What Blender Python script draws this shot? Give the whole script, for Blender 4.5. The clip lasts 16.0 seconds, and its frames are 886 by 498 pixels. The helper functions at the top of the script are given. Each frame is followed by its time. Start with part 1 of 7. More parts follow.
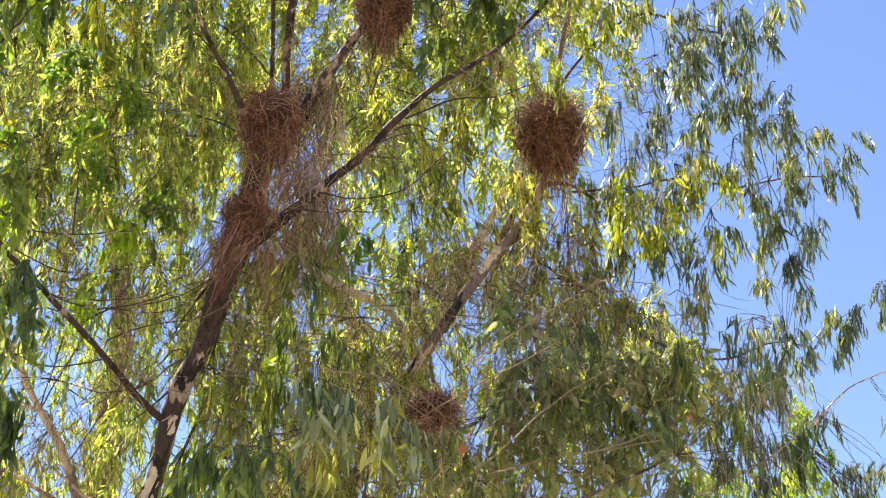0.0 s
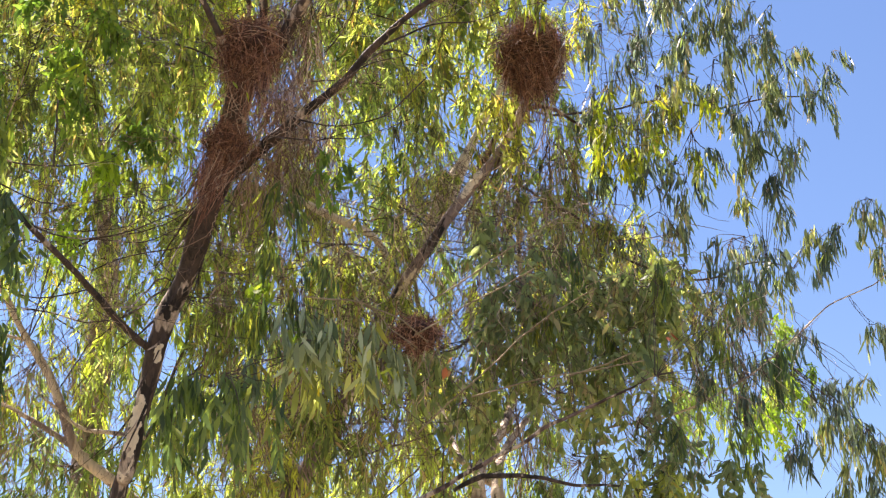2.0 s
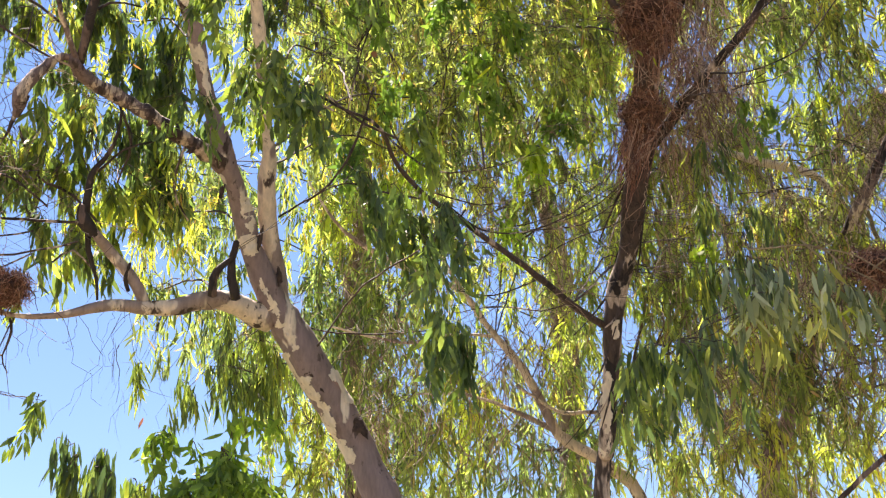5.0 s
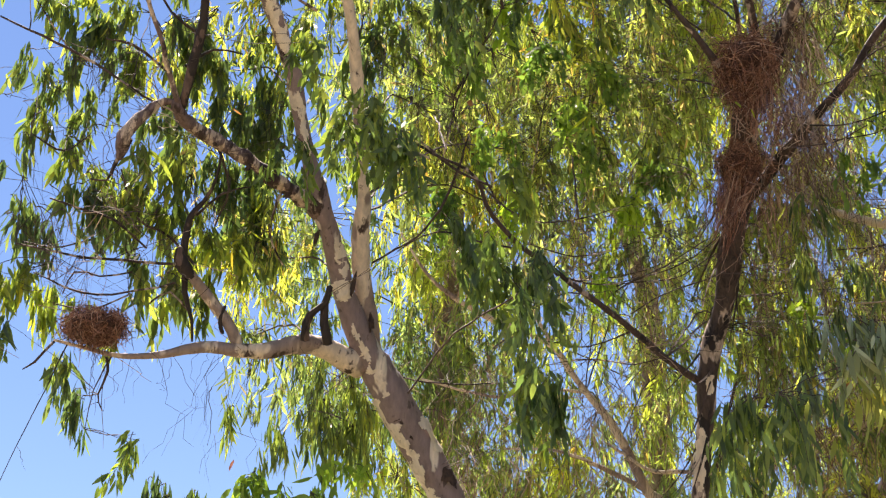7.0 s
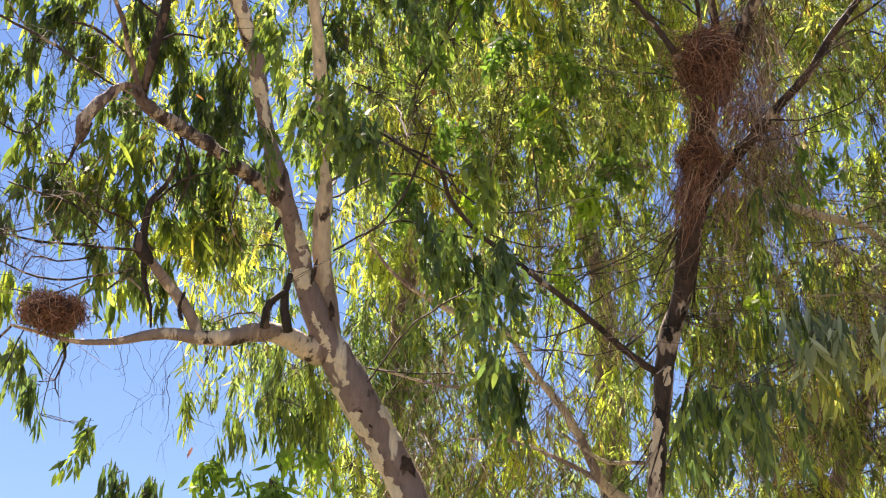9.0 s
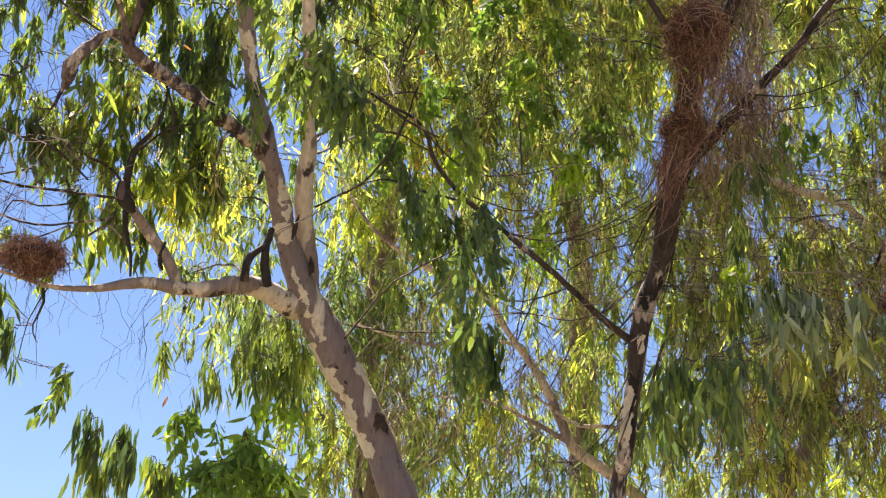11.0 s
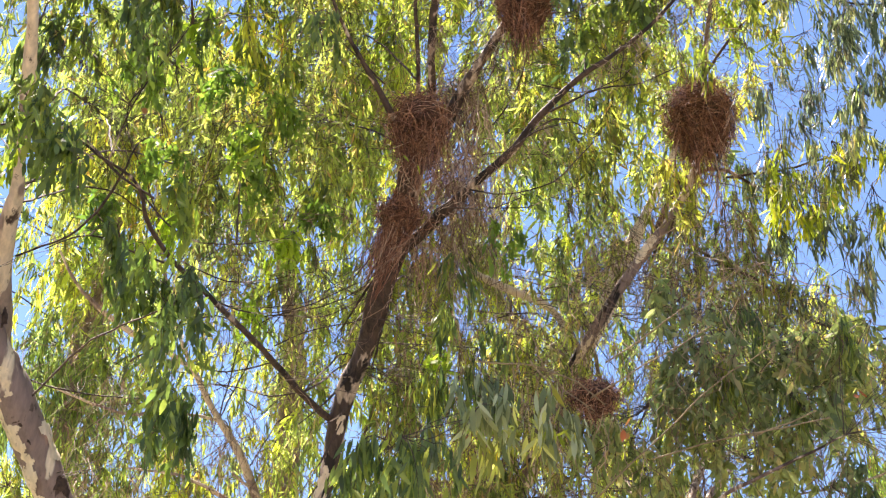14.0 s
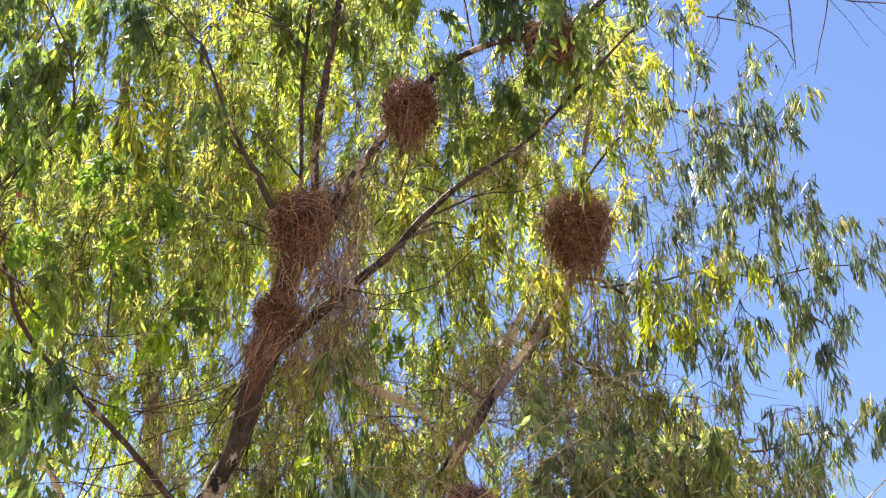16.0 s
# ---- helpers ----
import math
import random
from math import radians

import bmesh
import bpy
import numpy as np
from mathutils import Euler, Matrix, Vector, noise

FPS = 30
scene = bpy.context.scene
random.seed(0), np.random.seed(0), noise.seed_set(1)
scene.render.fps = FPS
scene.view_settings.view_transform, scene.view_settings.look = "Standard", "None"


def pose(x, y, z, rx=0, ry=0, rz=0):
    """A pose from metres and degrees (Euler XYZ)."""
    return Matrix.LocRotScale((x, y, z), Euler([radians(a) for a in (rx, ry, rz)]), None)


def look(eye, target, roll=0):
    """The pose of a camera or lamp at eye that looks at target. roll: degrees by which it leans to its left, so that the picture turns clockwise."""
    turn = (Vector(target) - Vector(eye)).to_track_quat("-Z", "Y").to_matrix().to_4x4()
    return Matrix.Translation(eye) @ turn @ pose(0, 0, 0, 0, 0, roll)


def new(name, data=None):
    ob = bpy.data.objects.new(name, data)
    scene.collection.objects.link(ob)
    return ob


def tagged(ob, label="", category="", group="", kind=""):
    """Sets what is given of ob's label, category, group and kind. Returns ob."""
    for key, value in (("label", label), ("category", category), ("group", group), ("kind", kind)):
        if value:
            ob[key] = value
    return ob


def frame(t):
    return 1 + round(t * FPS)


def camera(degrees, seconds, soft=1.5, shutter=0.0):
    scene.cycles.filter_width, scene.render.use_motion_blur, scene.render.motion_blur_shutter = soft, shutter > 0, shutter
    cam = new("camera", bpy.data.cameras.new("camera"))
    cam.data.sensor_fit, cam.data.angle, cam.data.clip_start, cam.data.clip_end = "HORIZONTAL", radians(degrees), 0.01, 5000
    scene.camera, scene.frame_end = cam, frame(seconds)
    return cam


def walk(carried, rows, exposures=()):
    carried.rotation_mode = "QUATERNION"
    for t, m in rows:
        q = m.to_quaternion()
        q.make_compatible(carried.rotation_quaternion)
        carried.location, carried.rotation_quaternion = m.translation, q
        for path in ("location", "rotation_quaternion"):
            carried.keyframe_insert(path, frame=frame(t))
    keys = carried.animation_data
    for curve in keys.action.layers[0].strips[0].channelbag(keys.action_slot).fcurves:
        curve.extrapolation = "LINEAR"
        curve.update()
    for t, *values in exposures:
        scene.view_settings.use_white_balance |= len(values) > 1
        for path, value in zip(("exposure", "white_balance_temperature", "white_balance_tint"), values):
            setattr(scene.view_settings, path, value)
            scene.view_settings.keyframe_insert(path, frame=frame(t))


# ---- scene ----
cam = camera(37.75, 16.0, soft=1.25, shutter=0.12)
PATH = [
    (0.0, look((-0.036, 0.027, 1.652), (0.674, 7.104, 5.313), 0.66)),
    (0.5, look((-0.038, 0.036, 1.658), (0.790, 7.134, 5.255), -0.32)),
    (1.0, look((-0.043, 0.025, 1.650), (0.848, 7.141, 5.195), -0.79)),
    (1.5, look((-0.035, 0.005, 1.650), (0.913, 7.192, 5.033), -0.91)),
    (2.0, look((-0.005, -0.020, 1.652), (0.801, 7.255, 4.880), -0.45)),
    (2.5, look((-0.007, -0.027, 1.641), (0.541, 7.304, 4.796), -0.28)),
    (3.0, look((0.007, -0.050, 1.621), (0.219, 7.310, 4.750), 0.53)),
    (3.5, look((0.027, -0.069, 1.621), (-0.210, 7.311, 4.701), -0.11)),
    (4.0, look((0.056, -0.062, 1.625), (-0.861, 7.267, 4.699), -2.34)),
    (4.5, look((0.091, -0.010, 1.661), (-1.674, 7.153, 4.756), -2.93)),
    (4.7, look((0.081, -0.014, 1.659), (-1.770, 7.130, 4.748), -2.81)),
    (6.8, look((0.023, 0.030, 1.594), (-2.375, 6.827, 5.065), 0.02)),
    (7.0, look((0.024, 0.025, 1.595), (-2.368, 6.824, 5.066), 0.24)),
    (7.5, look((0.005, 0.021, 1.594), (-2.257, 6.826, 5.140), -0.80)),
    (8.0, look((0.022, 0.021, 1.591), (-2.229, 6.835, 5.127), -0.92)),
    (8.5, look((0.009, 0.024, 1.587), (-2.229, 6.861, 5.087), -0.67)),
    (9.0, look((-0.031, 0.015, 1.580), (-2.138, 6.929, 5.009), -0.14)),
    (9.5, look((-0.046, 0.014, 1.571), (-2.082, 6.964, 4.970), 0.10)),
    (9.7, look((-0.052, 0.017, 1.571), (-2.057, 6.985, 4.951), 0.51)),
    (11.8, look((-0.025, -0.052, 1.625), (-2.047, 7.046, 4.713), 2.05)),
    (12.0, look((-0.029, -0.045, 1.612), (-2.025, 7.045, 4.734), 2.17)),
    (12.5, look((-0.045, -0.026, 1.619), (-1.526, 7.172, 4.782), 1.78)),
    (13.0, look((-0.018, -0.009, 1.586), (-1.059, 7.181, 4.935), 1.69)),
    (13.5, look((0.008, -0.001, 1.565), (-0.611, 7.146, 5.105), 1.82)),
    (14.0, look((0.064, -0.001, 1.523), (-0.282, 7.074, 5.241), 1.39)),
    (14.5, look((0.058, 0.017, 1.522), (-0.068, 7.083, 5.272), 0.32)),
    (15.0, look((0.009, 0.041, 1.515), (0.108, 6.961, 5.529), 0.18)),
    (15.5, look((-0.022, 0.060, 1.541), (0.336, 6.933, 5.620), -0.07)),
    (16.0, look((-0.060, 0.052, 1.540), (0.462, 6.794, 5.816), -0.08)),
]
walk(cam, PATH, [(0.0, 1.92, 6850.0, 25.0), (1.0, 1.74, 6850.0, 25.0), (4.5, 1.72, 6850.0, 25.0), (7.0, 1.43, 6850.0, 25.0), (9.5, 1.44, 6850.0, 25.0), (12.0, 1.47, 6850.0, 25.0), (12.5, 1.54, 6850.0, 25.0), (13.0, 1.68, 6850.0, 25.0), (14.0, 2.01, 6850.0, 25.0), (16.0, 1.91, 6850.0, 25.0)])

# ---- daylight ----
SUN_AZ, SUN_EL = radians(-46), radians(63)
world = bpy.data.worlds.new("clear_sky")
scene.world = world
world.use_nodes = True
wn = world.node_tree.nodes
sky = wn.new("ShaderNodeTexSky")
sky.sky_type, sky.sun_disc = "NISHITA", False
sky.sun_elevation, sky.sun_rotation = SUN_EL, SUN_AZ
sky.altitude = 1000.0
sky.air_density, sky.dust_density, sky.ozone_density = 1.5, 0.0, 8.5
wn["Background"].inputs["Strength"].default_value = 0.056
world.node_tree.links.new(sky.outputs[0], wn["Background"].inputs["Color"])
sun_data = bpy.data.lights.new("sun", "SUN")
sun_data.energy, sun_data.angle, sun_data.color = 5.0, radians(0.53), (1.0, 0.95, 0.86)
sun = new("sun", sun_data)
to_sun = Vector((math.sin(SUN_AZ) * math.cos(SUN_EL), math.cos(SUN_AZ) * math.cos(SUN_EL), math.sin(SUN_EL)))
sun.matrix_world = look(to_sun * 60, (0, 0, 0))


# ---- materials ----
def material(name):
    m = bpy.data.materials.new(name)
    m.use_nodes = True
    nt = m.node_tree
    return m, nt, nt.nodes["Principled BSDF"], nt.nodes["Material Output"]


def ramp_node(nt, stops):
    r = nt.nodes.new("ShaderNodeValToRGB")
    while len(r.color_ramp.elements) < len(stops):
        r.color_ramp.elements.new(0.5)
    for e, (p, c) in zip(r.color_ramp.elements, stops):
        e.position, e.color = p, (*c, 1)
    return r


def noise_node(nt, scale, detail=4.0, stretch=(1, 1, 1), rough=0.62):
    tc = nt.nodes.new("ShaderNodeTexCoord")
    mp = nt.nodes.new("ShaderNodeMapping")
    mp.inputs["Scale"].default_value = stretch
    n = nt.nodes.new("ShaderNodeTexNoise")
    n.inputs["Scale"].default_value, n.inputs["Detail"].default_value, n.inputs["Roughness"].default_value = scale, detail, rough
    nt.links.new(tc.outputs["Object"], mp.inputs[0])
    nt.links.new(mp.outputs[0], n.inputs["Vector"])
    return n


def mix_color(nt, fac, a, b, kind="MIX"):
    n = nt.nodes.new("ShaderNodeMix")
    n.data_type, n.blend_type = "RGBA", kind
    for sock, v in ((n.inputs[0], fac), (n.inputs[6], a), (n.inputs[7], b)):
        if hasattr(v, "is_output"):
            nt.links.new(v, sock)
        else:
            sock.default_value = v if isinstance(v, float) else (*v, 1)
    return n.outputs[2]


def leaf_material(name, stops, glow, through_share, rough=0.6, warm=1.26, shine=0.4, clumps=True):
    """A leaf: glossy cuticle, light shining through the blade, each blade its own green."""
    m, nt, bsdf, out = material(name)
    geo = nt.nodes.new("ShaderNodeNewGeometry")
    info = nt.nodes.new("ShaderNodeObjectInfo")
    add = nt.nodes.new("ShaderNodeMath")
    add.operation = "ADD"
    nt.links.new(geo.outputs["Random Per Island"], add.inputs[0])
    nt.links.new(info.outputs["Random"], add.inputs[1])
    fract = nt.nodes.new("ShaderNodeMath")
    fract.operation = "FRACT"
    nt.links.new(add.outputs[0], fract.inputs[0])
    r = ramp_node(nt, stops)
    nt.links.new(fract.outputs[0], r.inputs[0])
    n = noise_node(nt, 3.0, 3)
    n2 = ramp_node(nt, [(0.35, (0.72, 0.78, 0.7)), (0.65, (1.2, 1.12, 1.0))])
    nt.links.new(n.outputs[0], n2.inputs[0])
    col = mix_color(nt, 1.0, r.outputs[0], n2.outputs[0], "MULTIPLY")
    clump = ramp_node(nt, [(0.0, (0.58 * warm, 0.72, 0.82)), (0.35, (0.85 * warm, 0.95, 0.9)), (0.7, (1.05 * warm, 1.1, 0.84)), (1.0, (1.42 * warm, 1.42, 0.72))])
    nt.links.new(info.outputs["Random"], clump.inputs[0])
    if clumps:
        col = mix_color(nt, 1.0, col, clump.outputs[0], "MULTIPLY")
    nt.links.new(col, bsdf.inputs["Base Color"])
    bsdf.inputs["Roughness"].default_value = rough
    bsdf.inputs["Specular IOR Level"].default_value = shine
    tr = nt.nodes.new("ShaderNodeBsdfTranslucent")
    nt.links.new(mix_color(nt, 1.0, col, glow, "MULTIPLY"), tr.inputs[0])
    mx = nt.nodes.new("ShaderNodeMixShader")
    mx.inputs[0].default_value = through_share
    nt.links.new(bsdf.outputs[0], mx.inputs[1])
    nt.links.new(tr.outputs[0], mx.inputs[2])
    nt.links.new(mx.outputs[0], out.inputs[0])
    return m


LEAF_GUM = leaf_material("gum_leaf", [(0.0, (0.066, 0.074, 0.05)), (0.3, (0.145, 0.16, 0.078)), (0.62, (0.23, 0.25, 0.1)), (0.88, (0.37, 0.385, 0.13)), (0.93, (0.26, 0.18, 0.12)), (1.0, (0.36, 0.23, 0.15))], (2.45, 3.35, 1.75), 0.56, warm=1.32)
# whitish stop at 0.76 paints sun glints on some blades, besides the real gloss
LEAF_TIP = leaf_material("glossy_leaf", [(0.0, (0.06, 0.078, 0.07)), (0.4, (0.115, 0.14, 0.115)), (0.62, (0.19, 0.22, 0.16)), (0.76, (0.46, 0.47, 0.42)), (0.86, (0.32, 0.38, 0.17)), (0.93, (0.34, 0.26, 0.22)), (1.0, (0.45, 0.37, 0.32))], (1.85, 2.15, 1.4), 0.38, 0.4, 1.06, 0.6)
LEAF_FAR = leaf_material("sunlit_leaf", [(0.0, (0.085, 0.094, 0.062)), (0.35, (0.18, 0.198, 0.1)), (0.7, (0.27, 0.3, 0.12)), (0.9, (0.39, 0.41, 0.145)), (0.94, (0.26, 0.19, 0.13)), (1.0, (0.38, 0.26, 0.17))], (2.25, 3.1, 1.65), 0.55, warm=1.25)
LEAF_BROAD = leaf_material("broad_leaf", [(0.0, (0.06, 0.095, 0.055)), (0.5, (0.115, 0.17, 0.075)), (0.9, (0.18, 0.24, 0.085)), (1.0, (0.25, 0.285, 0.09))], (1.9, 2.4, 1.1), 0.44, 0.48, 1.22, 0.5)
LEAF_FRESH = leaf_material("fresh_leaf", [(0.0, (0.11, 0.165, 0.055)), (0.5, (0.2, 0.27, 0.07)), (1.0, (0.3, 0.36, 0.09))], (1.8, 2.2, 1.0), 0.47, warm=1.04)
LEAF_PALE = leaf_material("pale_leaf", [(0.0, (0.16, 0.18, 0.11)), (0.45, (0.3, 0.31, 0.2)), (0.75, (0.46, 0.46, 0.34)), (0.93, (0.7, 0.67, 0.57)), (0.97, (0.5, 0.46, 0.08)), (1.0, (0.5, 0.2, 0.08))], (1.5, 1.7, 1.0), 0.4, 0.6, 1.02)
LEAF_SAGE = leaf_material("sage_leaf", [(0.0, (0.14, 0.17, 0.105)), (0.5, (0.24, 0.27, 0.165)), (0.85, (0.37, 0.39, 0.25)), (0.92, (0.34, 0.26, 0.19)), (1.0, (0.5, 0.44, 0.34))], (2.0, 2.35, 1.4), 0.45, 0.5, 1.08, 0.5)
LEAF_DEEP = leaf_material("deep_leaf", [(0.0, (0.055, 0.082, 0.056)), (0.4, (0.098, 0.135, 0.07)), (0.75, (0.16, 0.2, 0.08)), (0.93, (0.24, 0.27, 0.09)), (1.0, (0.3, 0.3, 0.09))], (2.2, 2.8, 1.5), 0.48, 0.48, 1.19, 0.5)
LEAF_ORANGE = leaf_material("orange_leaf", [(0.0, (0.3, 0.1, 0.06)), (0.5, (0.42, 0.19, 0.09)), (1.0, (0.5, 0.3, 0.12))], (1.3, 1.2, 0.9), 0.35)
# leaves caught by the sun: the yellow light is put into their colour
LEAF_LIT_LEMON = leaf_material("lit_lemon_leaf", [(0.0, (0.13, 0.19, 0.045)), (0.6, (0.22, 0.3, 0.055)), (0.9, (0.33, 0.38, 0.065)), (1.0, (0.45, 0.36, 0.08))], (1.6, 1.9, 0.8), 0.5)
LEAF_DRY = leaf_material("dry_strand", [(0.0, (0.1, 0.06, 0.046)), (0.4, (0.28, 0.18, 0.145)), (0.75, (0.5, 0.36, 0.29)), (1.0, (0.7, 0.58, 0.48))], (1.1, 1.0, 0.95), 0.1, 0.75, clumps=False)


def bark_material(name, cream, grey, dark, grey_at, dark_at, plate=3.4, streak=0.3):
    """Smooth gum bark: cream ground, shed grey plates with sharp rims, a few dark scars."""
    m, nt, bsdf, out = material(name)
    a = noise_node(nt, plate, 3, (1.5, 1.5, 0.34))
    b = noise_node(nt, 4.2, 4, (2.2, 2.2, 0.7))
    fine = noise_node(nt, 38, 6, (1, 1, 0.22))
    ra = ramp_node(nt, [(grey_at, (0, 0, 0)), (grey_at + 0.03, (1, 1, 1))])
    rb = ramp_node(nt, [(dark_at, (0, 0, 0)), (dark_at + 0.05, (1, 1, 1))])
    nt.links.new(a.outputs[0], ra.inputs[0])
    nt.links.new(b.outputs[0], rb.inputs[0])
    g1 = mix_color(nt, ra.outputs[0], cream, grey)
    g2 = mix_color(nt, rb.outputs[0], g1, dark)
    fleck = noise_node(nt, 15, 4, (1.3, 1.3, 0.55), 0.7)
    rk = ramp_node(nt, [(0.6, (0, 0, 0)), (0.66, (1, 1, 1))])
    nt.links.new(fleck.outputs[0], rk.inputs[0])
    g2 = mix_color(nt, rk.outputs[0], g2, tuple(0.55 * d + 0.3 * e for d, e in zip(dark, grey)))
    rf = ramp_node(nt, [(0.3, (1 - streak, 1 - streak * 1.05, 1 - streak * 1.1)), (0.7, (1 + streak * 0.5, 1 + streak * 0.42, 1 + streak * 0.35))])
    nt.links.new(fine.outputs[0], rf.inputs[0])
    nt.links.new(mix_color(nt, 1.0, g2, rf.outputs[0], "MULTIPLY"), bsdf.inputs["Base Color"])
    bsdf.inputs["Roughness"].default_value = 0.75
    hgt = nt.nodes.new("ShaderNodeMath")
    hgt.operation = "MULTIPLY_ADD"
    hgt.inputs[1].default_value = 0.6
    nt.links.new(ra.outputs[0], hgt.inputs[0])
    nt.links.new(fine.outputs[0], hgt.inputs[2])
    bump = nt.nodes.new("ShaderNodeBump")
    bump.inputs["Strength"].default_value, bump.inputs["Distance"].default_value = 0.55, 0.006
    nt.links.new(hgt.outputs[0], bump.inputs["Height"])
    nt.links.new(bump.outputs[0], bsdf.inputs["Normal"])
    return m


PALE = bark_material("pale_bark", (0.78, 0.68, 0.54), (0.27, 0.2, 0.185), (0.045, 0.026, 0.02), 0.375, 0.61, 4.4)
MOTTLED = bark_material("mottled_bark", (0.62, 0.50, 0.38), (0.2, 0.14, 0.125), (0.055, 0.032, 0.026), 0.46, 0.51, 10.0, 0.6)
BLACKBARK = bark_material("black_bark", (0.15, 0.1, 0.08), (0.035, 0.024, 0.02), (0.015, 0.01, 0.01), 0.40, 0.6, 7.0, 0.6)
CREAM = bark_material("cream_bark", (0.74, 0.61, 0.46), (0.33, 0.25, 0.21), (0.06, 0.035, 0.025), 0.52, 0.61)
PEELED = bark_material("peeled_bark", (0.8, 0.69, 0.53), (0.55, 0.45, 0.36), (0.1, 0.06, 0.05), 0.66, 0.66, 6.0, 0.22)
DARKBARK = bark_material("dark_bark", (0.56, 0.46, 0.38), (0.082, 0.055, 0.044), (0.02, 0.013, 0.011), 0.415, 0.53, 4.6, 0.65)


def plain_noise(name, c0, c1, scale, rough, stretch=(1, 1, 1)):
    m, nt, bsdf, out = material(name)
    n = noise_node(nt, scale, 5, stretch)
    r = ramp_node(nt, [(0.3, c0), (0.7, c1)])
    nt.links.new(n.outputs[0], r.inputs[0])
    nt.links.new(r.outputs[0], bsdf.inputs["Base Color"])
    bsdf.inputs["Roughness"].default_value = rough
    return m


TWIG = plain_noise("twig_bark", (0.035, 0.026, 0.023), (0.12, 0.08, 0.06), 9, 0.8)
STRAW = plain_noise("straw_twig", (0.2, 0.14, 0.08), (0.36, 0.28, 0.16), 14, 0.7)
SCAR = plain_noise("bark_scar", (0.02, 0.012, 0.01), (0.09, 0.055, 0.04), 40, 0.9)
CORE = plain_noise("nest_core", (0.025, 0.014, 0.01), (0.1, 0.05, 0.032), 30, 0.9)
GROUND = plain_noise("dry_grass_soil", (0.12, 0.1, 0.05), (0.24, 0.2, 0.12), 0.8, 0.95)
m_stick, nt, bsdf, out = material("nest_stick")
gn = nt.nodes.new("ShaderNodeNewGeometry")
oi = nt.nodes.new("ShaderNodeObjectInfo")
ad, fr = nt.nodes.new("ShaderNodeMath"), nt.nodes.new("ShaderNodeMath")
ad.operation, fr.operation = "ADD", "FRACT"
nt.links.new(gn.outputs["Random Per Island"], ad.inputs[0])
nt.links.new(oi.outputs["Random"], ad.inputs[1])
nt.links.new(ad.outputs[0], fr.inputs[0])
rr = ramp_node(nt, [(0.0, (0.032, 0.014, 0.01)), (0.4, (0.165, 0.068, 0.04)), (0.75, (0.34, 0.16, 0.09)), (0.93, (0.48, 0.27, 0.165)), (1.0, (0.58, 0.42, 0.3))])
nt.links.new(fr.outputs[0], rr.inputs[0])
nt.links.new(rr.outputs[0], bsdf.inputs["Base Color"])
bsdf.inputs["Roughness"].default_value = 0.75
STICK = m_stick

# ---- mesh tools ----
rng = np.random.default_rng(7)


def reseed(place):
    """Random numbers of its own for each clump, so that one does not disturb the next."""
    global rng
    rng = np.random.default_rng([int(v * 1000) + 50000 for v in place])


def quad_mesh(name, verts, quads, mats, index=None, smooth=False):
    """A mesh of quads from arrays."""
    me = bpy.data.meshes.new(name)
    n, q = len(verts), len(quads)
    me.vertices.add(n)
    me.vertices.foreach_set("co", np.ascontiguousarray(verts, dtype=np.float32).ravel())
    me.loops.add(q * 4)
    me.loops.foreach_set("vertex_index", np.ascontiguousarray(quads, dtype=np.int32).ravel())
    me.polygons.add(q)
    me.polygons.foreach_set("loop_start", np.arange(0, q * 4, 4, dtype=np.int32))
    for m in mats:
        me.materials.append(m)
    if index is not None:
        me.polygons.foreach_set("material_index", np.ascontiguousarray(index, dtype=np.int32))
    me.polygons.foreach_set("use_smooth", np.full(q, smooth))
    me.update(calc_edges=True)
    return me


def part(name, me, parent, label="", kind=""):
    ob = new(name, me)
    ob.parent = parent
    return tagged(ob, label=label, kind=kind)


def smooth_line(pts, step):
    """A Catmull-Rom line through points of any width (x, y, z, r)."""
    p = np.array(pts, float)
    p = np.vstack([2 * p[0] - p[1], p, 2 * p[-1] - p[-2]])
    out = []
    for i in range(1, len(p) - 2):
        n = max(2, int(np.linalg.norm(p[i + 1, :3] - p[i, :3]) / step))
        for s in np.arange(n) / n:
            a, b, c, d = p[i - 1:i + 3]
            out.append(0.5 * (2 * b + (c - a) * s + (2 * a - 5 * b + 4 * c - d) * s * s + (3 * b - a - 3 * c + d) * s ** 3))
    out.append(p[-2])
    out = np.array(out)
    if out.shape[1] > 3:
        out[:, 3] = np.maximum(out[:, 3], 0.0012)
    return out


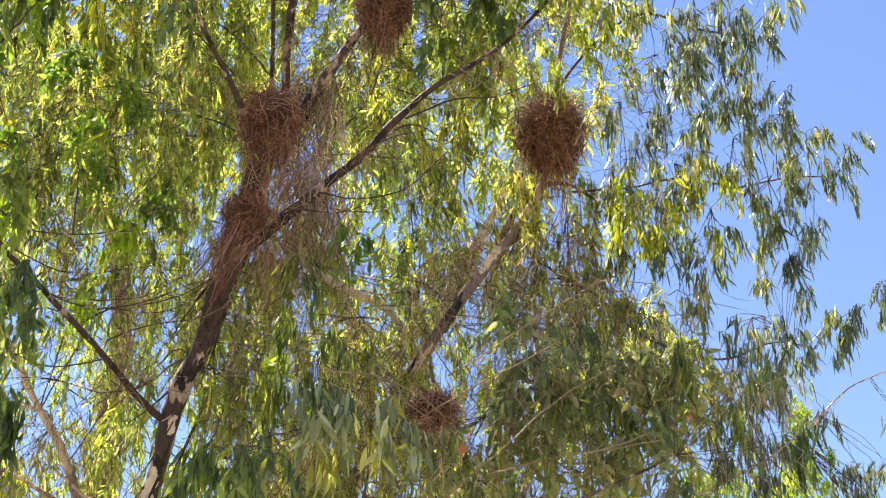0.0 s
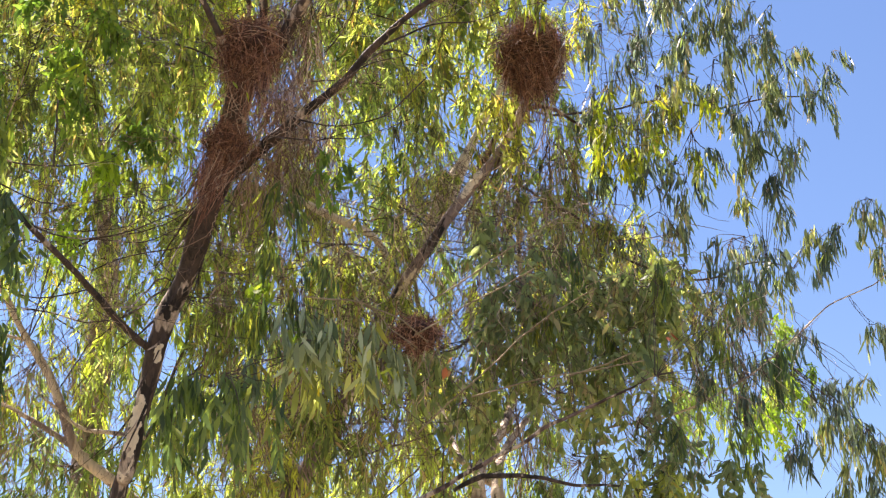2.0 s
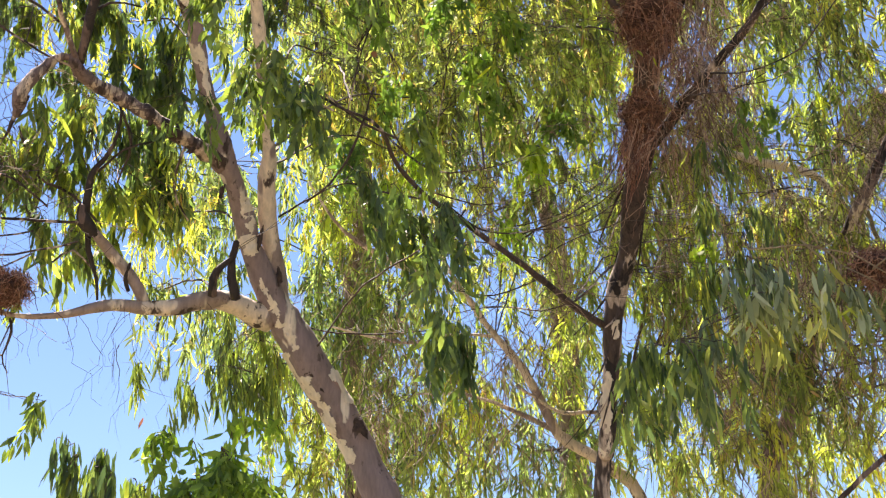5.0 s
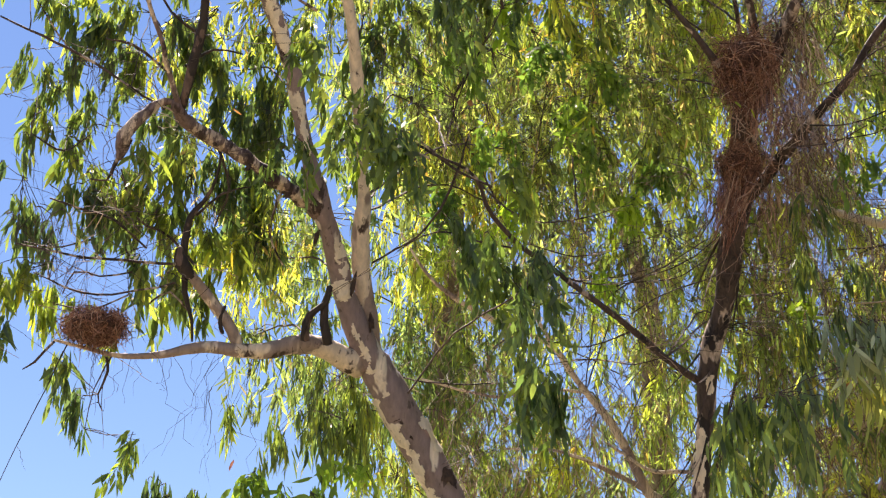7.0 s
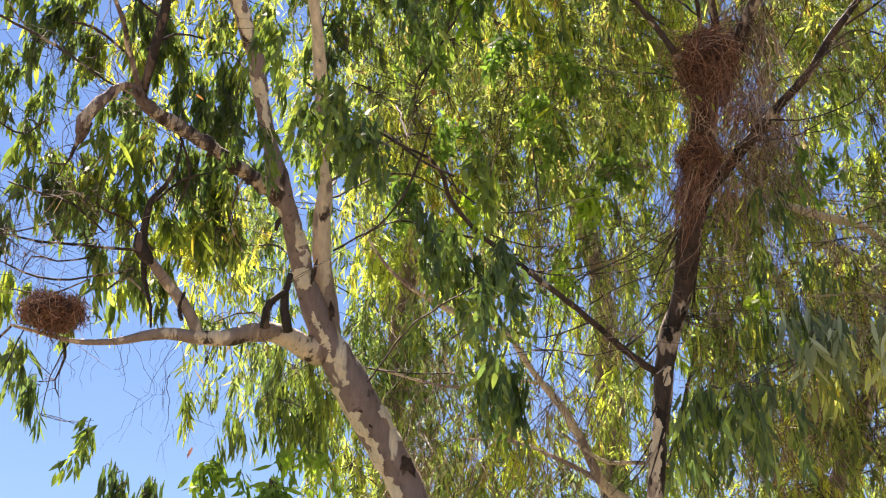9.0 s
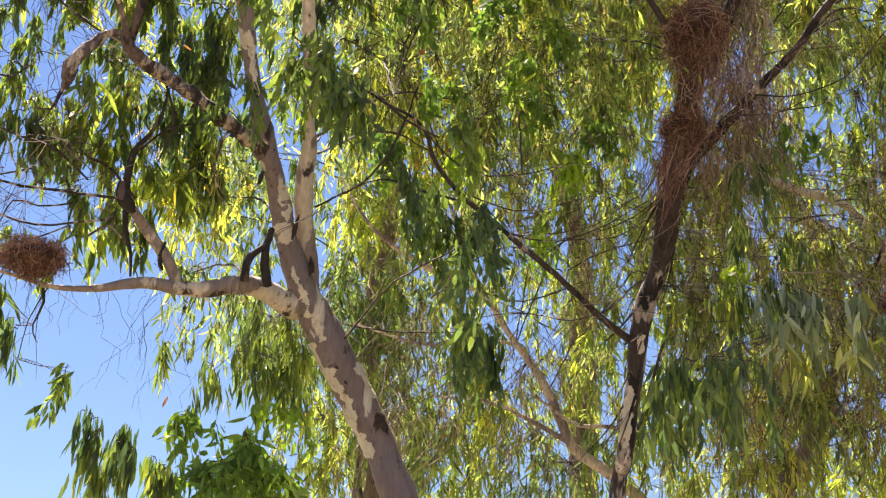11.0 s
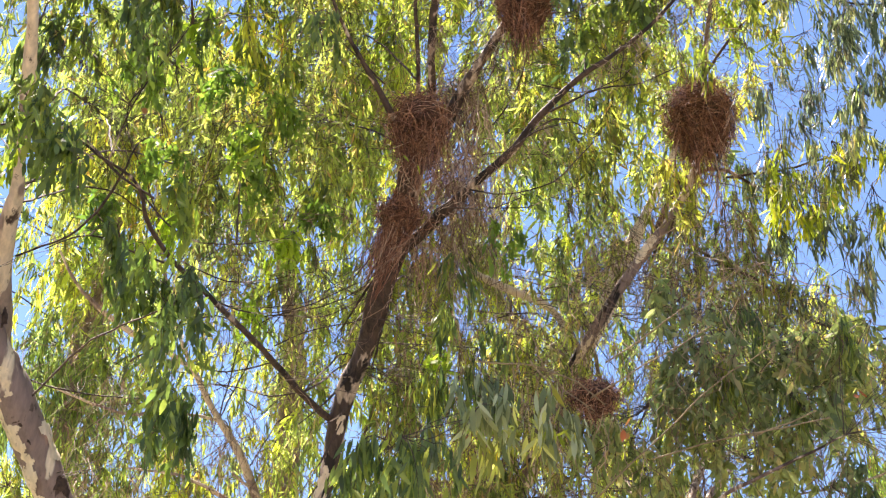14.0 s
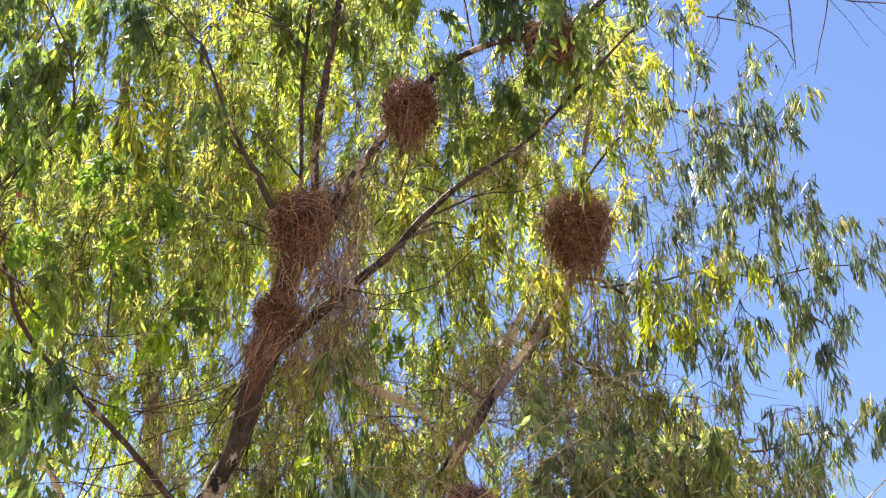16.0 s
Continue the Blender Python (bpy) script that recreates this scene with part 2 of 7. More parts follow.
def tube(line, sides, lump=0.0, seed=0):
    """Vertices and quads of a round tube along a line of (x, y, z, r), with closed tips."""
    c, r = line[:, :3], line[:, 3]
    t = np.gradient(c, axis=0)
    t /= np.linalg.norm(t, axis=1)[:, None] + 1e-9
    ref = np.array([0.31, 0.9, 0.12])
    u = np.cross(t, ref)
    u /= np.linalg.norm(u, axis=1)[:, None] + 1e-9
    v = np.cross(t, u)
    ang = np.arange(sides) * 2 * np.pi / sides
    rad = np.repeat(r[:, None], sides, 1)
    if lump:
        for i in range(len(c)):
            for j in range(sides):
                q = c[i] + r[i] * (np.cos(ang[j]) * u[i] + np.sin(ang[j]) * v[i])
                rad[i, j] *= 1 + lump * noise.noise(Vector(q * (0.35 / max(r[i], 0.02))) + Vector((seed, 0, 0))) + 0.5 * lump * noise.noise(Vector(q * (1.1 / max(r[i], 0.02))))
    ring = c[:, None] + rad[..., None] * (np.cos(ang)[None, :, None] * u[:, None] + np.sin(ang)[None, :, None] * v[:, None])
    verts = ring.reshape(-1, 3)
    i, j = np.meshgrid(np.arange(len(c) - 1), np.arange(sides), indexing="ij")
    k = (j + 1) % sides
    quads = np.stack([i * sides + j, i * sides + k, (i + 1) * sides + k, (i + 1) * sides + j], -1).reshape(-1, 4)
    tip = len(verts)
    verts = np.vstack([verts, c[:1] - t[:1] * r[0] * 0.3, c[-1:] + t[-1:] * r[-1] * 0.6])
    last = (len(c) - 1) * sides
    caps = [(tip, (a + 2) % sides, (a + 1) % sides, a) for a in range(0, sides - 1, 2)]
    caps += [(tip + 1, last + a, last + (a + 1) % sides, last + (a + 2) % sides) for a in range(0, sides - 1, 2)]
    return verts, np.vstack([quads, caps])


BARK, BONES, BASE, TRUNK = {}, {}, {}, {}


def tree(base, label, bark):
    ob = new("gum_tree")
    ob.location = base
    tagged(ob, label=label, category="tree", group="gum trees")
    BARK[ob.name], BONES[ob.name], BASE[ob.name] = bark, [], np.array(base)
    return ob


def limb(owner, name, pts, bark=None):
    """One trunk, limb, branch or twig of a tree, through (x, y, z, radius) in metres."""
    reseed((*pts[0][:3], *pts[-1][:3]))
    big = max(p[3] for p in pts)
    line = smooth_line(pts, 0.035 if big > 0.03 else 0.06)
    if big < 0.03:
        w = rng.normal(0, 1, (len(line), 3)).cumsum(0)
        w -= np.linspace(0, 1, len(w))[:, None] * w[-1]
        line[:, :3] += w * 0.0035
    BONES[owner.name].append(line)
    line = line.copy()
    line[:, :3] -= BASE[owner.name]
    sides = 20 if big > 0.06 else 12 if big > 0.03 else 8 if big > 0.012 else 6
    v, q = tube(line, sides, (0.5 if bark is MOTTLED else 0.16) if big > 0.02 else 0.0, len(BONES))
    if big < 0.02 and len(line) > 6:
        vs, qs = [v], [q]
        for i in range(max(2, len(line) // 5)):
            k = rng.integers(2, len(line) - 1)
            along = line[k, :3] - line[k - 2, :3]
            d = along / (np.linalg.norm(along) + 1e-9) * 0.7 + rng.normal(0, 0.55, 3)
            s = np.linspace(0, 1, 6)
            reach, r = rng.uniform(0.08, 0.32), min(line[k, 3] * 0.6, 0.0026)
            c = line[k, :3] + np.outer(s * reach, d) + np.outer(s * s * reach, (0, 0, rng.uniform(-0.5, 0.1))) + rng.normal(0, 0.005, (6, 3))
            c[0] = line[k, :3]
            sv, sq = tube(np.column_stack([c, np.linspace(r, r * 0.4, 6)]), 3)
            qs.append(sq + sum(len(u) for u in vs))
            vs.append(sv)
        v, q = np.vstack(vs), np.vstack(qs)
    ob = part(name, quad_mesh(name, v, q, [bark or (BARK[owner.name] if big > 0.014 else TWIG)], smooth=True), owner)
    TRUNK.setdefault(owner.name, ob)
    return ob


def bark_strips(owner, lo, hi, count):
    """Loose ribbons of bark along the trunk between two heights."""
    line = BONES[owner.name][0]
    pick = line[(line[:, 2] > lo) & (line[:, 2] < hi)]
    for i in range(count):
        c = pick[rng.integers(len(pick))]
        a, n = rng.uniform(0, 2 * np.pi), 6
        s = np.linspace(0, 1, n)
        length, width = rng.uniform(0.1, 0.38), rng.uniform(0.004, 0.016)
        away = np.array([math.cos(a), math.sin(a), 0.0])
        side = np.array([-math.sin(a), math.cos(a), 0.0])
        lift = c[3] * 1.03 + 0.09 * length * np.sin(s * rng.uniform(1.2, 2.6)) + 0.03 * s * s
        mid = c[:3] + np.outer(lift, away) + np.outer(-s * length, (-0.0, 0.0, 1.0)) + np.outer(s * s * rng.normal(0, 0.05), side) - np.outer(s * length * 0.42, (1.0, 0.0, 0.0))
        w = width * (1 - 0.75 * s)[:, None]
        v = np.vstack([mid - side * w, mid + side * w, mid + side * w - away * 0.002, mid - side * w - away * 0.002]) - BASE[owner.name]
        q = [(k, k + 1, n + k + 1, n + k) for k in range(n - 1)] + [(3 * n + k, 2 * n + k, 2 * n + k + 1, 3 * n + k + 1) for k in range(n - 1)]
        part("bark_strip", quad_mesh("bark_strip", v, np.array(q), [DARKBARK]), TRUNK[owner.name])


def bark_plate(owner, low, high, left, right):
    """A freshly peeled plate on the trunk between two heights, from one side (-1) towards the other (1)."""
    bone = BONES[owner.name][0]
    i = np.flatnonzero((bone[:, 2] > low) & (bone[:, 2] < high))
    fine = smooth_line(bone[i[0]:i[-1] + 1], 0.008)
    n, rows = 56, len(fine)
    v, q = tube(fine, n, 0.16, 1)
    ring = v[:rows * n].reshape(rows, n, 3)
    across = np.array([0.927, 0.374, 0.0])
    keep = []
    for k in range(rows - 1):
        f = k / (rows - 1)
        shrink = min(1.0, 6 * f * (1 - f) + 0.15)
        wob = 0.35 * noise.noise(Vector(fine[k, :3] * 24)), 0.35 * noise.noise(Vector(fine[k, :3] * 27) + Vector((5, 0, 0)))
        mid, half = (left + right) / 2, (right - left) / 2 * shrink
        for j in range(n):
            off = ring[k, j] - fine[k, :3]
            side = off @ across / fine[k, 3]
            if mid - half + wob[0] < side < mid + half + wob[1] and off[0] * 0.374 - off[1] * 0.927 > -0.3 * fine[k, 3]:
                keep.append((k * n + j, k * n + (j + 1) % n, (k + 1) * n + (j + 1) % n, (k + 1) * n + j))
    out = v[:rows * n] - np.repeat(fine[:, :3], n, 0)
    out = v[:rows * n] + out / np.linalg.norm(out, axis=1)[:, None] * 0.004 - BASE[owner.name]
    part("bark_plate", quad_mesh("bark_plate", out, np.array(keep), [PEELED], smooth=True), TRUNK[owner.name], "cream freshly peeled bark")


def scar(owner, place, size, lean=0.0):
    """A dark healed branch scar standing a little proud of the bark."""
    bm = bmesh.new()
    bmesh.ops.create_icosphere(bm, subdivisions=3, radius=1.0)
    m = Matrix.Rotation(lean, 4, "Y")
    for v in bm.verts:
        k = 0.85 + 0.8 * noise.noise(v.co * 1.7 + Vector(place) * 3) + 0.5 * noise.noise(v.co * 4 + Vector(place) * 5)
        v.co = m @ Vector((v.co.x * size[0] * k, v.co.y * size[1], v.co.z * size[2] * k)) + Vector(place) - Vector(BASE[owner.name])
    me = bpy.data.meshes.new("scar")
    bm.to_mesh(me)
    bm.free()
    me.materials.append(SCAR)
    return part("scar", me, TRUNK[owner.name], "dark rough bark scar")


# ---- leaves ----
def blade(length, width, bow, curl, fold=0.25):
    """A lance-shaped leaf hanging from the origin down -z, slightly folded and bowed."""
    s = np.array([0.0, 0.3, 0.66, 1.0])
    w = width * np.array([0.10, 0.95, 0.85, 0.05]) / 2
    x = bow * length * s * s
    y = curl * length * np.sin(s * 2.4)
    a = np.stack([x - w, y + fold * w, -s * length], 1)
    b = np.stack([x + w, y - fold * w, -s * length], 1)
    v = np.empty((8, 3))
    v[0::2], v[1::2] = a, b
    q = np.array([(2 * i, 2 * i + 1, 2 * i + 3, 2 * i + 2) for i in range(3)])
    return v, q


def turn(ax, ang):
    ax = ax / np.linalg.norm(ax)
    k = np.array([[0, -ax[2], ax[1]], [ax[2], 0, -ax[0]], [-ax[1], ax[0], 0]])
    return np.eye(3) + math.sin(ang) * k + (1 - math.cos(ang)) * k @ k


# style: spray length, leaves on a spray, leaf length, leaf width over length, spread of the hang in degrees, material
STYLES = {
    "gum": (0.55, 58, (0.065, 0.12), (0.095, 0.17), 36, LEAF_GUM),
    "far": (0.75, 56, (0.09, 0.16), (0.09, 0.16), 32, LEAF_FAR),
    "small": (0.4, 44, (0.05, 0.09), (0.26, 0.42), 42, LEAF_SAGE),
    "tip": (0.24, 25, (0.085, 0.15), (0.075, 0.125), 17, LEAF_TIP),
    "broad": (0.4, 52, (0.06, 0.105), (0.2, 0.32), 26, LEAF_BROAD),
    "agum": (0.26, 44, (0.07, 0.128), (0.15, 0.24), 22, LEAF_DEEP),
    "autumn": (0.2, 6, (0.045, 0.075), (0.3, 0.5), 40, LEAF_ORANGE),
    "lit_lemon": (0.25, 16, (0.06, 0.11), (0.14, 0.22), 26, LEAF_LIT_LEMON),
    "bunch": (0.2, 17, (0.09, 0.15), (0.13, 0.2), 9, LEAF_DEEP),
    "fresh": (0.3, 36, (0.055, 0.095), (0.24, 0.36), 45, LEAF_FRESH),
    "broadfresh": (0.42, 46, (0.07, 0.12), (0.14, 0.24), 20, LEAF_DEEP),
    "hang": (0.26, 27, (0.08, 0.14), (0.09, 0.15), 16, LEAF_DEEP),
    "pale": (0.28, 20, (0.09, 0.15), (0.15, 0.24), 20, LEAF_PALE),
    "tangle": (0.5, 18, (0.18, 0.45), (0.006, 0.011), 55, LEAF_DRY),
    "fine": (0.34, 12, (0.1, 0.26), (0.009, 0.014), 62, TWIG),
    "dry": (0.6, 30, (0.16, 0.36), (0.012, 0.024), 22, LEAF_DRY),
}
SPRAYS = {}
for style, (reach, count, ll, lw, spread, mat) in STYLES.items():
    SPRAYS[style] = []
    for k in range(10):
        n = 9
        s = np.linspace(0, 1, n)
        out_reach = reach * rng.uniform(0.15, 0.4)
        c = np.stack([out_reach * np.sin(s * 1.6), 0.05 * reach * np.sin(s * 5 + k), reach * (0.12 * np.sin(s * 2.2) - 0.85 * s ** 1.7)], 1)
        c += rng.normal(0, 0.003, c.shape)
        tv, tq = tube(np.column_stack([c, np.linspace(0.0032, 0.001, n)]), 3)
        vs, qs, ids, off = [tv], [tq], [np.zeros(len(tq), int)], len(tv)
        for i in range(count):
            f = rng.uniform(0.15, 1.0)
            p = np.array([np.interp(f, s, c[:, a]) for a in range(3)])
            length = rng.uniform(*ll)
            slim = rng.uniform(*lw)
            if style in ("gum", "far", "tip") and rng.random() < 0.13:
                length, slim = length * 0.7, slim * 2.3
            v, q = blade(length, length * slim, rng.uniform(-0.22, 0.22), rng.uniform(-0.1, 0.1))
            r = turn(np.array([rng.normal(), rng.normal(), 0.01]), radians(abs(rng.normal(0, spread)))) @ turn(np.array([0, 0, 1.0]), rng.uniform(0, 2 * np.pi))
            stalk = rng.normal(0, 0.02, 3)
            vs.append(v @ r.T + p + stalk)
            qs.append(q + off)
            ids.append(np.ones(len(q), int))
            off += len(v)
        SPRAYS[style].append((np.vstack(vs), np.vstack(qs), np.concatenate(ids)))

NEAR = {}


def mass(owner, centre, radii, sprays, style):
    """A clump of hanging sprays in an egg-shaped space, joined to the nearest limb by a thin branch."""
    reseed((*centre, *radii))
    sprays = max(1, round(sprays * DENSITY[style]))
    base, centre, radii = BASE[owner.name], np.array(centre), np.array(radii)
    reach = STYLES[style][0]
    vs, qs, ids, off = [], [], [], 0
    bones = np.vstack([b[:, :3] for b in BONES[owner.name]])
    near = bones[np.argmin(np.linalg.norm(bones - centre, axis=1))]
    spots, knots = [], []
    for i in range(max(1, round(sprays / (1.0 if style in ("dry", "tangle", "fine") else 3.6)))):
        d = rng.normal(0, 1, 3)
        knots.append(d * rng.uniform(0, 1) ** 0.4 / np.linalg.norm(d))
    for i in range(sprays):
        d = knots[i % len(knots)] + rng.normal(0, 0.25, 3)
        spots.append(centre + d * radii + np.array([0, 0, reach * 0.42]))
    hub = centre + np.array([0, 0, radii[2] * 0.5 + 0.1])
    span = float(np.linalg.norm(hub - near))
    lines = [np.array([near, near * 0.55 + hub * 0.45 + np.array([0, 0, 0.1 * span if hub[2] > near[2] else 0.0]), hub])]
    stout = 0.007 if style in ("gum", "far", "broad") else 0.0035
    if sprays <= 4:
        lines = [np.array([near, (near + p) / 2 + rng.normal(0, 0.05, 3) * min(1.0, float(np.linalg.norm(near - p))), p]) for p in spots]
        stout = 0.0018
    for p in spots if sprays > 4 else ():
        lines.append(np.array([hub, (hub + p) / 2 + rng.normal(0, 0.09, 3) * min(0.5, float(np.linalg.norm(hub - p))), p]))
    for j, l in enumerate(lines):
        fine = smooth_line(l, 0.07)
        w = rng.normal(0, 0.0045, fine.shape).cumsum(0)
        fine += w - np.linspace(0, 1, len(w))[:, None] * w[-1]
        w = np.linspace(stout, stout * 0.6, len(fine)) if j == 0 or sprays <= 4 else np.linspace(0.0026, 0.0014, len(fine))
        v, q = tube(np.column_stack([fine, w]), 4)
        vs.append(v), qs.append(q + off), ids.append(np.zeros(len(q), int))
        off += len(v)
    for p in spots:
        v, q, m = SPRAYS[style][rng.integers(10)]
        a = rng.uniform(0, 2 * np.pi)
        r = turn(np.array([rng.normal(), rng.normal(), 0.01]), radians(rng.normal(0, 7))) @ turn(np.array([0, 0, 1.0]), a)
        vs.append(v @ r.T * rng.uniform(0.75, 1.15) + p), qs.append(q + off), ids.append(m)
        off += len(v)
    me = quad_mesh("leaf_clump", np.vstack(vs) - base, np.vstack(qs), [TWIG, STYLES[style][5]], np.concatenate(ids))
    return part("strand_clump" if style in ("dry", "tangle", "fine") else "leaf_clump", me, owner, kind="stuff", label="brown dead strands and fine twigs" if style in ("dry", "tangle", "fine") else "")


def near_leaves(owner, centre, radii, count, style):
    """Single leaves on the sprays that hang closest, each a part of its own."""
    reach, _, ll, lw, spread, mat = STYLES[style]
    reseed((*centre, *radii))
    if style not in NEAR:
        NEAR[style] = []
        for k in range(5):
            length = rng.uniform(*ll)
            v, q = blade(length, length * rng.uniform(*lw), rng.uniform(-0.2, 0.2), rng.uniform(-0.08, 0.08))
            NEAR[style].append(quad_mesh("leaf", v, q, [mat]))
    for i in range(count):
        d = rng.normal(0, 1, 3)
        d *= rng.uniform(0, 1) ** 0.4 / np.linalg.norm(d)
        ob = part("leaf", NEAR[style][i % 5], owner)
        ob.location = np.array(centre) + d * np.array(radii) - BASE[owner.name]
        ob.rotation_euler = (radians(rng.normal(0, spread)), radians(rng.normal(0, spread)), rng.uniform(0, 6.28))


def drape(owner, top, radii, length, count, drift=(0.0, 0.0), wild=0.04, thick=(0.0013, 0.0034), stuff=None):
    """Dead strands and fine stems hanging in a loose, tangled curtain from a limb or nest."""
    reseed((*top, *radii))
    vs, qs, off = [], [], 0
    for i in range(round(count * 0.6)):
        n = 10
        s = np.linspace(0, 1, n)
        long = rng.uniform(*length)
        start = np.array(top) + rng.uniform(-1, 1, 3) * np.array(radii)
        slant = rng.normal(0, wild * 3.5, 2) + np.array(drift)
        sway = rng.normal(0, wild, (n, 2)).cumsum(0) * long
        c = start + np.column_stack([sway[:, 0] + slant[0] * s * long, sway[:, 1] + slant[1] * s * long, -s * long])
        if rng.random() < 0.4:
            a, k = rng.uniform(0, 6.28), rng.uniform(0.1, 0.35)
            c[:, :2] += np.outer(k * np.sin(s * rng.uniform(2, 4)) * long, (math.cos(a), math.sin(a)))
        if rng.random() < 0.25:
            c[:, 2] += rng.uniform(0.2, 0.7) * long * s ** 3
        r = rng.uniform(*thick)
        v, q = tube(np.column_stack([c, np.linspace(r, r * 0.5, n)]), 3)
        vs.append(v), qs.append(q + off)
        off += len(v)
    me = quad_mesh("strand_clump", np.vstack(vs) - BASE[owner.name], np.vstack(qs), [stuff or LEAF_DRY])
    return part("strand_clump", me, owner, kind="stuff", label="brown dead strands and fine twigs")


DENSITY = {"gum": 1.75, "far": 1.65, "tip": 1.3, "hang": 1.5, "bunch": 1.0, "agum": 1.4, "small": 1.3, "broad": 0.6, "fresh": 1.0, "lit_lemon": 1.0, "autumn": 1.0, "broadfresh": 1.0, "pale": 0.85, "dry": 0.35, "tangle": 0.85, "fine": 1.0}

# ---- ground ----
gm = bmesh.new()
bmesh.ops.create_grid(gm, x_segments=60, y_segments=60, size=1.0)
for v in gm.verts:
    d = v.co.xy.length
    v.co.xy *= 6 + 1500 * d ** 4
    v.co.z = 0.05 * noise.noise(Vector((v.co.x * 0.3, v.co.y * 0.3, 0))) - 0.03
me = bpy.data.meshes.new("ground")
gm.to_mesh(me)
gm.free()
me.materials.append(GROUND)
tagged(new("ground", me), label="dry grassy soil under the trees", category="ground", kind="structure")

# ---- the pale gum tree ----
tree_a = tree((-1.31, 6.16, 0.0), 'tall gum tree with smooth cream and mauve-grey patchy bark', PALE)
limb(tree_a, 'trunk', [(-1.31, 6.16, 0.0, 0.15), (-1.43, 6.14, 1.31, 0.12), (-1.78, 6.12, 2.56, 0.098), (-2.046, 6.064, 3.228, 0.0833), (-2.141, 5.976, 3.45, 0.0863), (-2.261, 5.839, 3.715, 0.0949), (-2.33, 5.751, 3.873, 0.0891), (-2.379, 5.687, 3.978, 0.0776), (-2.416, 5.614, 4.108, 0.0661), (-2.445, 5.542, 4.237, 0.0575), (-2.458, 5.477, 4.367, 0.0561), (-2.469, 5.402, 4.493, 0.0489), (-2.489, 5.306, 4.642, 0.0546), (-2.501, 5.243, 4.74, 0.0503), (-2.509, 5.188, 4.826, 0.0402), (-2.514, 5.087, 4.983, 0.0374), (-2.508, 5.009, 5.101, 0.0403), (-2.503, 4.929, 5.217, 0.0403), (-2.519, 4.855, 5.306, 0.0388), (-2.53, 4.747, 5.438, 0.0403), (-2.59, 4.40, 5.78, 0.0340), (-2.62, 3.98, 6.16, 0.0270), (-2.53, 3.50, 6.60, 0.0130)])
limb(tree_a, 'stem', [(-2.33, 5.80, 3.88, 0.0400), (-2.363, 5.746, 3.998, 0.0435), (-2.366, 5.686, 4.13, 0.0492), (-2.371, 5.623, 4.262, 0.0478), (-2.367, 5.562, 4.393, 0.0478), (-2.354, 5.501, 4.524, 0.0464), (-2.336, 5.471, 4.603, 0.045), (-2.311, 5.439, 4.681, 0.0392), (-2.299, 5.383, 4.781, 0.0319), (-2.288, 5.34, 4.855, 0.029), (-2.267, 5.269, 4.977, 0.0333), (-2.251, 5.21, 5.074, 0.0377), (-2.244, 5.163, 5.145, 0.0362), (-2.228, 5.088, 5.264, 0.0333), (-2.216, 5.025, 5.357, 0.029), (-2.203, 4.927, 5.494, 0.029), (-2.19, 4.67, 5.81, 0.0270), (-2.14, 4.29, 6.22, 0.0174), (-2.06, 3.95, 6.55, 0.0072)], CREAM)
limb(tree_a, 'limb', [(-2.41, 5.71, 3.90, 0.0662), (-2.48, 5.61, 3.93, 0.0600), (-2.57, 5.50, 3.96, 0.0510), (-2.65, 5.41, 3.94, 0.0478), (-2.75, 5.32, 3.89, 0.0405), (-2.87, 5.25, 3.88, 0.0335), (-2.97, 5.14, 3.87, 0.0291), (-3.05, 5.05, 3.83, 0.0247), (-3.15, 5.00, 3.80, 0.0179), (-3.30, 4.91, 3.78, 0.0124), (-3.43, 4.81, 3.80, 0.0096), (-3.54, 4.72, 3.82, 0.0055)], CREAM)
limb(tree_a, 'limb', [(-2.49, 5.33, 4.61, 0.0489), (-2.575, 5.187, 4.659, 0.0427), (-2.634, 5.079, 4.685, 0.0382), (-2.695, 4.977, 4.732, 0.038), (-2.758, 4.883, 4.764, 0.0378), (-2.819, 4.79, 4.796, 0.0363), (-2.867, 4.707, 4.809, 0.0347), (-2.896, 4.632, 4.818, 0.0331), (-2.901, 4.562, 4.84, 0.0315), (-2.91, 4.526, 4.882, 0.0240)], MOTTLED)
limb(tree_a, 'branch', [(-2.89, 4.56, 4.86, 0.0220), (-2.83, 4.50, 5.00, 0.0234), (-2.75, 4.42, 5.16, 0.0234), (-2.69, 4.35, 5.29, 0.0206), (-2.56, 4.15, 5.60, 0.0151), (-2.44, 3.93, 5.88, 0.0055)], BLACKBARK)
limb(tree_a, 'limb', [(-1.92, 6.13, 2.99, 0.0576), (-2.09, 6.00, 2.83, 0.0482), (-2.36, 5.81, 2.72, 0.0363), (-2.62, 5.59, 2.71, 0.0302), (-2.90, 5.46, 2.68, 0.0220), (-3.19, 5.29, 2.71, 0.0137), (-3.38, 5.19, 2.67, 0.0055)])
limb(tree_a, 'branch', [(-2.868, 5.262, 3.885, 0.0279), (-2.888, 5.206, 3.974, 0.0300), (-2.926, 5.151, 4.045, 0.0295), (-2.965, 5.098, 4.109, 0.0275), (-2.986, 5.028, 4.15, 0.0255), (-2.998, 4.948, 4.182, 0.0240), (-3.015, 4.92, 4.192, 0.0200)], CREAM)
limb(tree_a, 'knot', [(-2.99, 4.97, 4.165, 0.0190), (-3.005, 4.94, 4.19, 0.0330), (-3.02, 4.91, 4.22, 0.0370), (-3.025, 4.89, 4.26, 0.0250), (-3.02, 4.88, 4.29, 0.0150)], BLACKBARK)
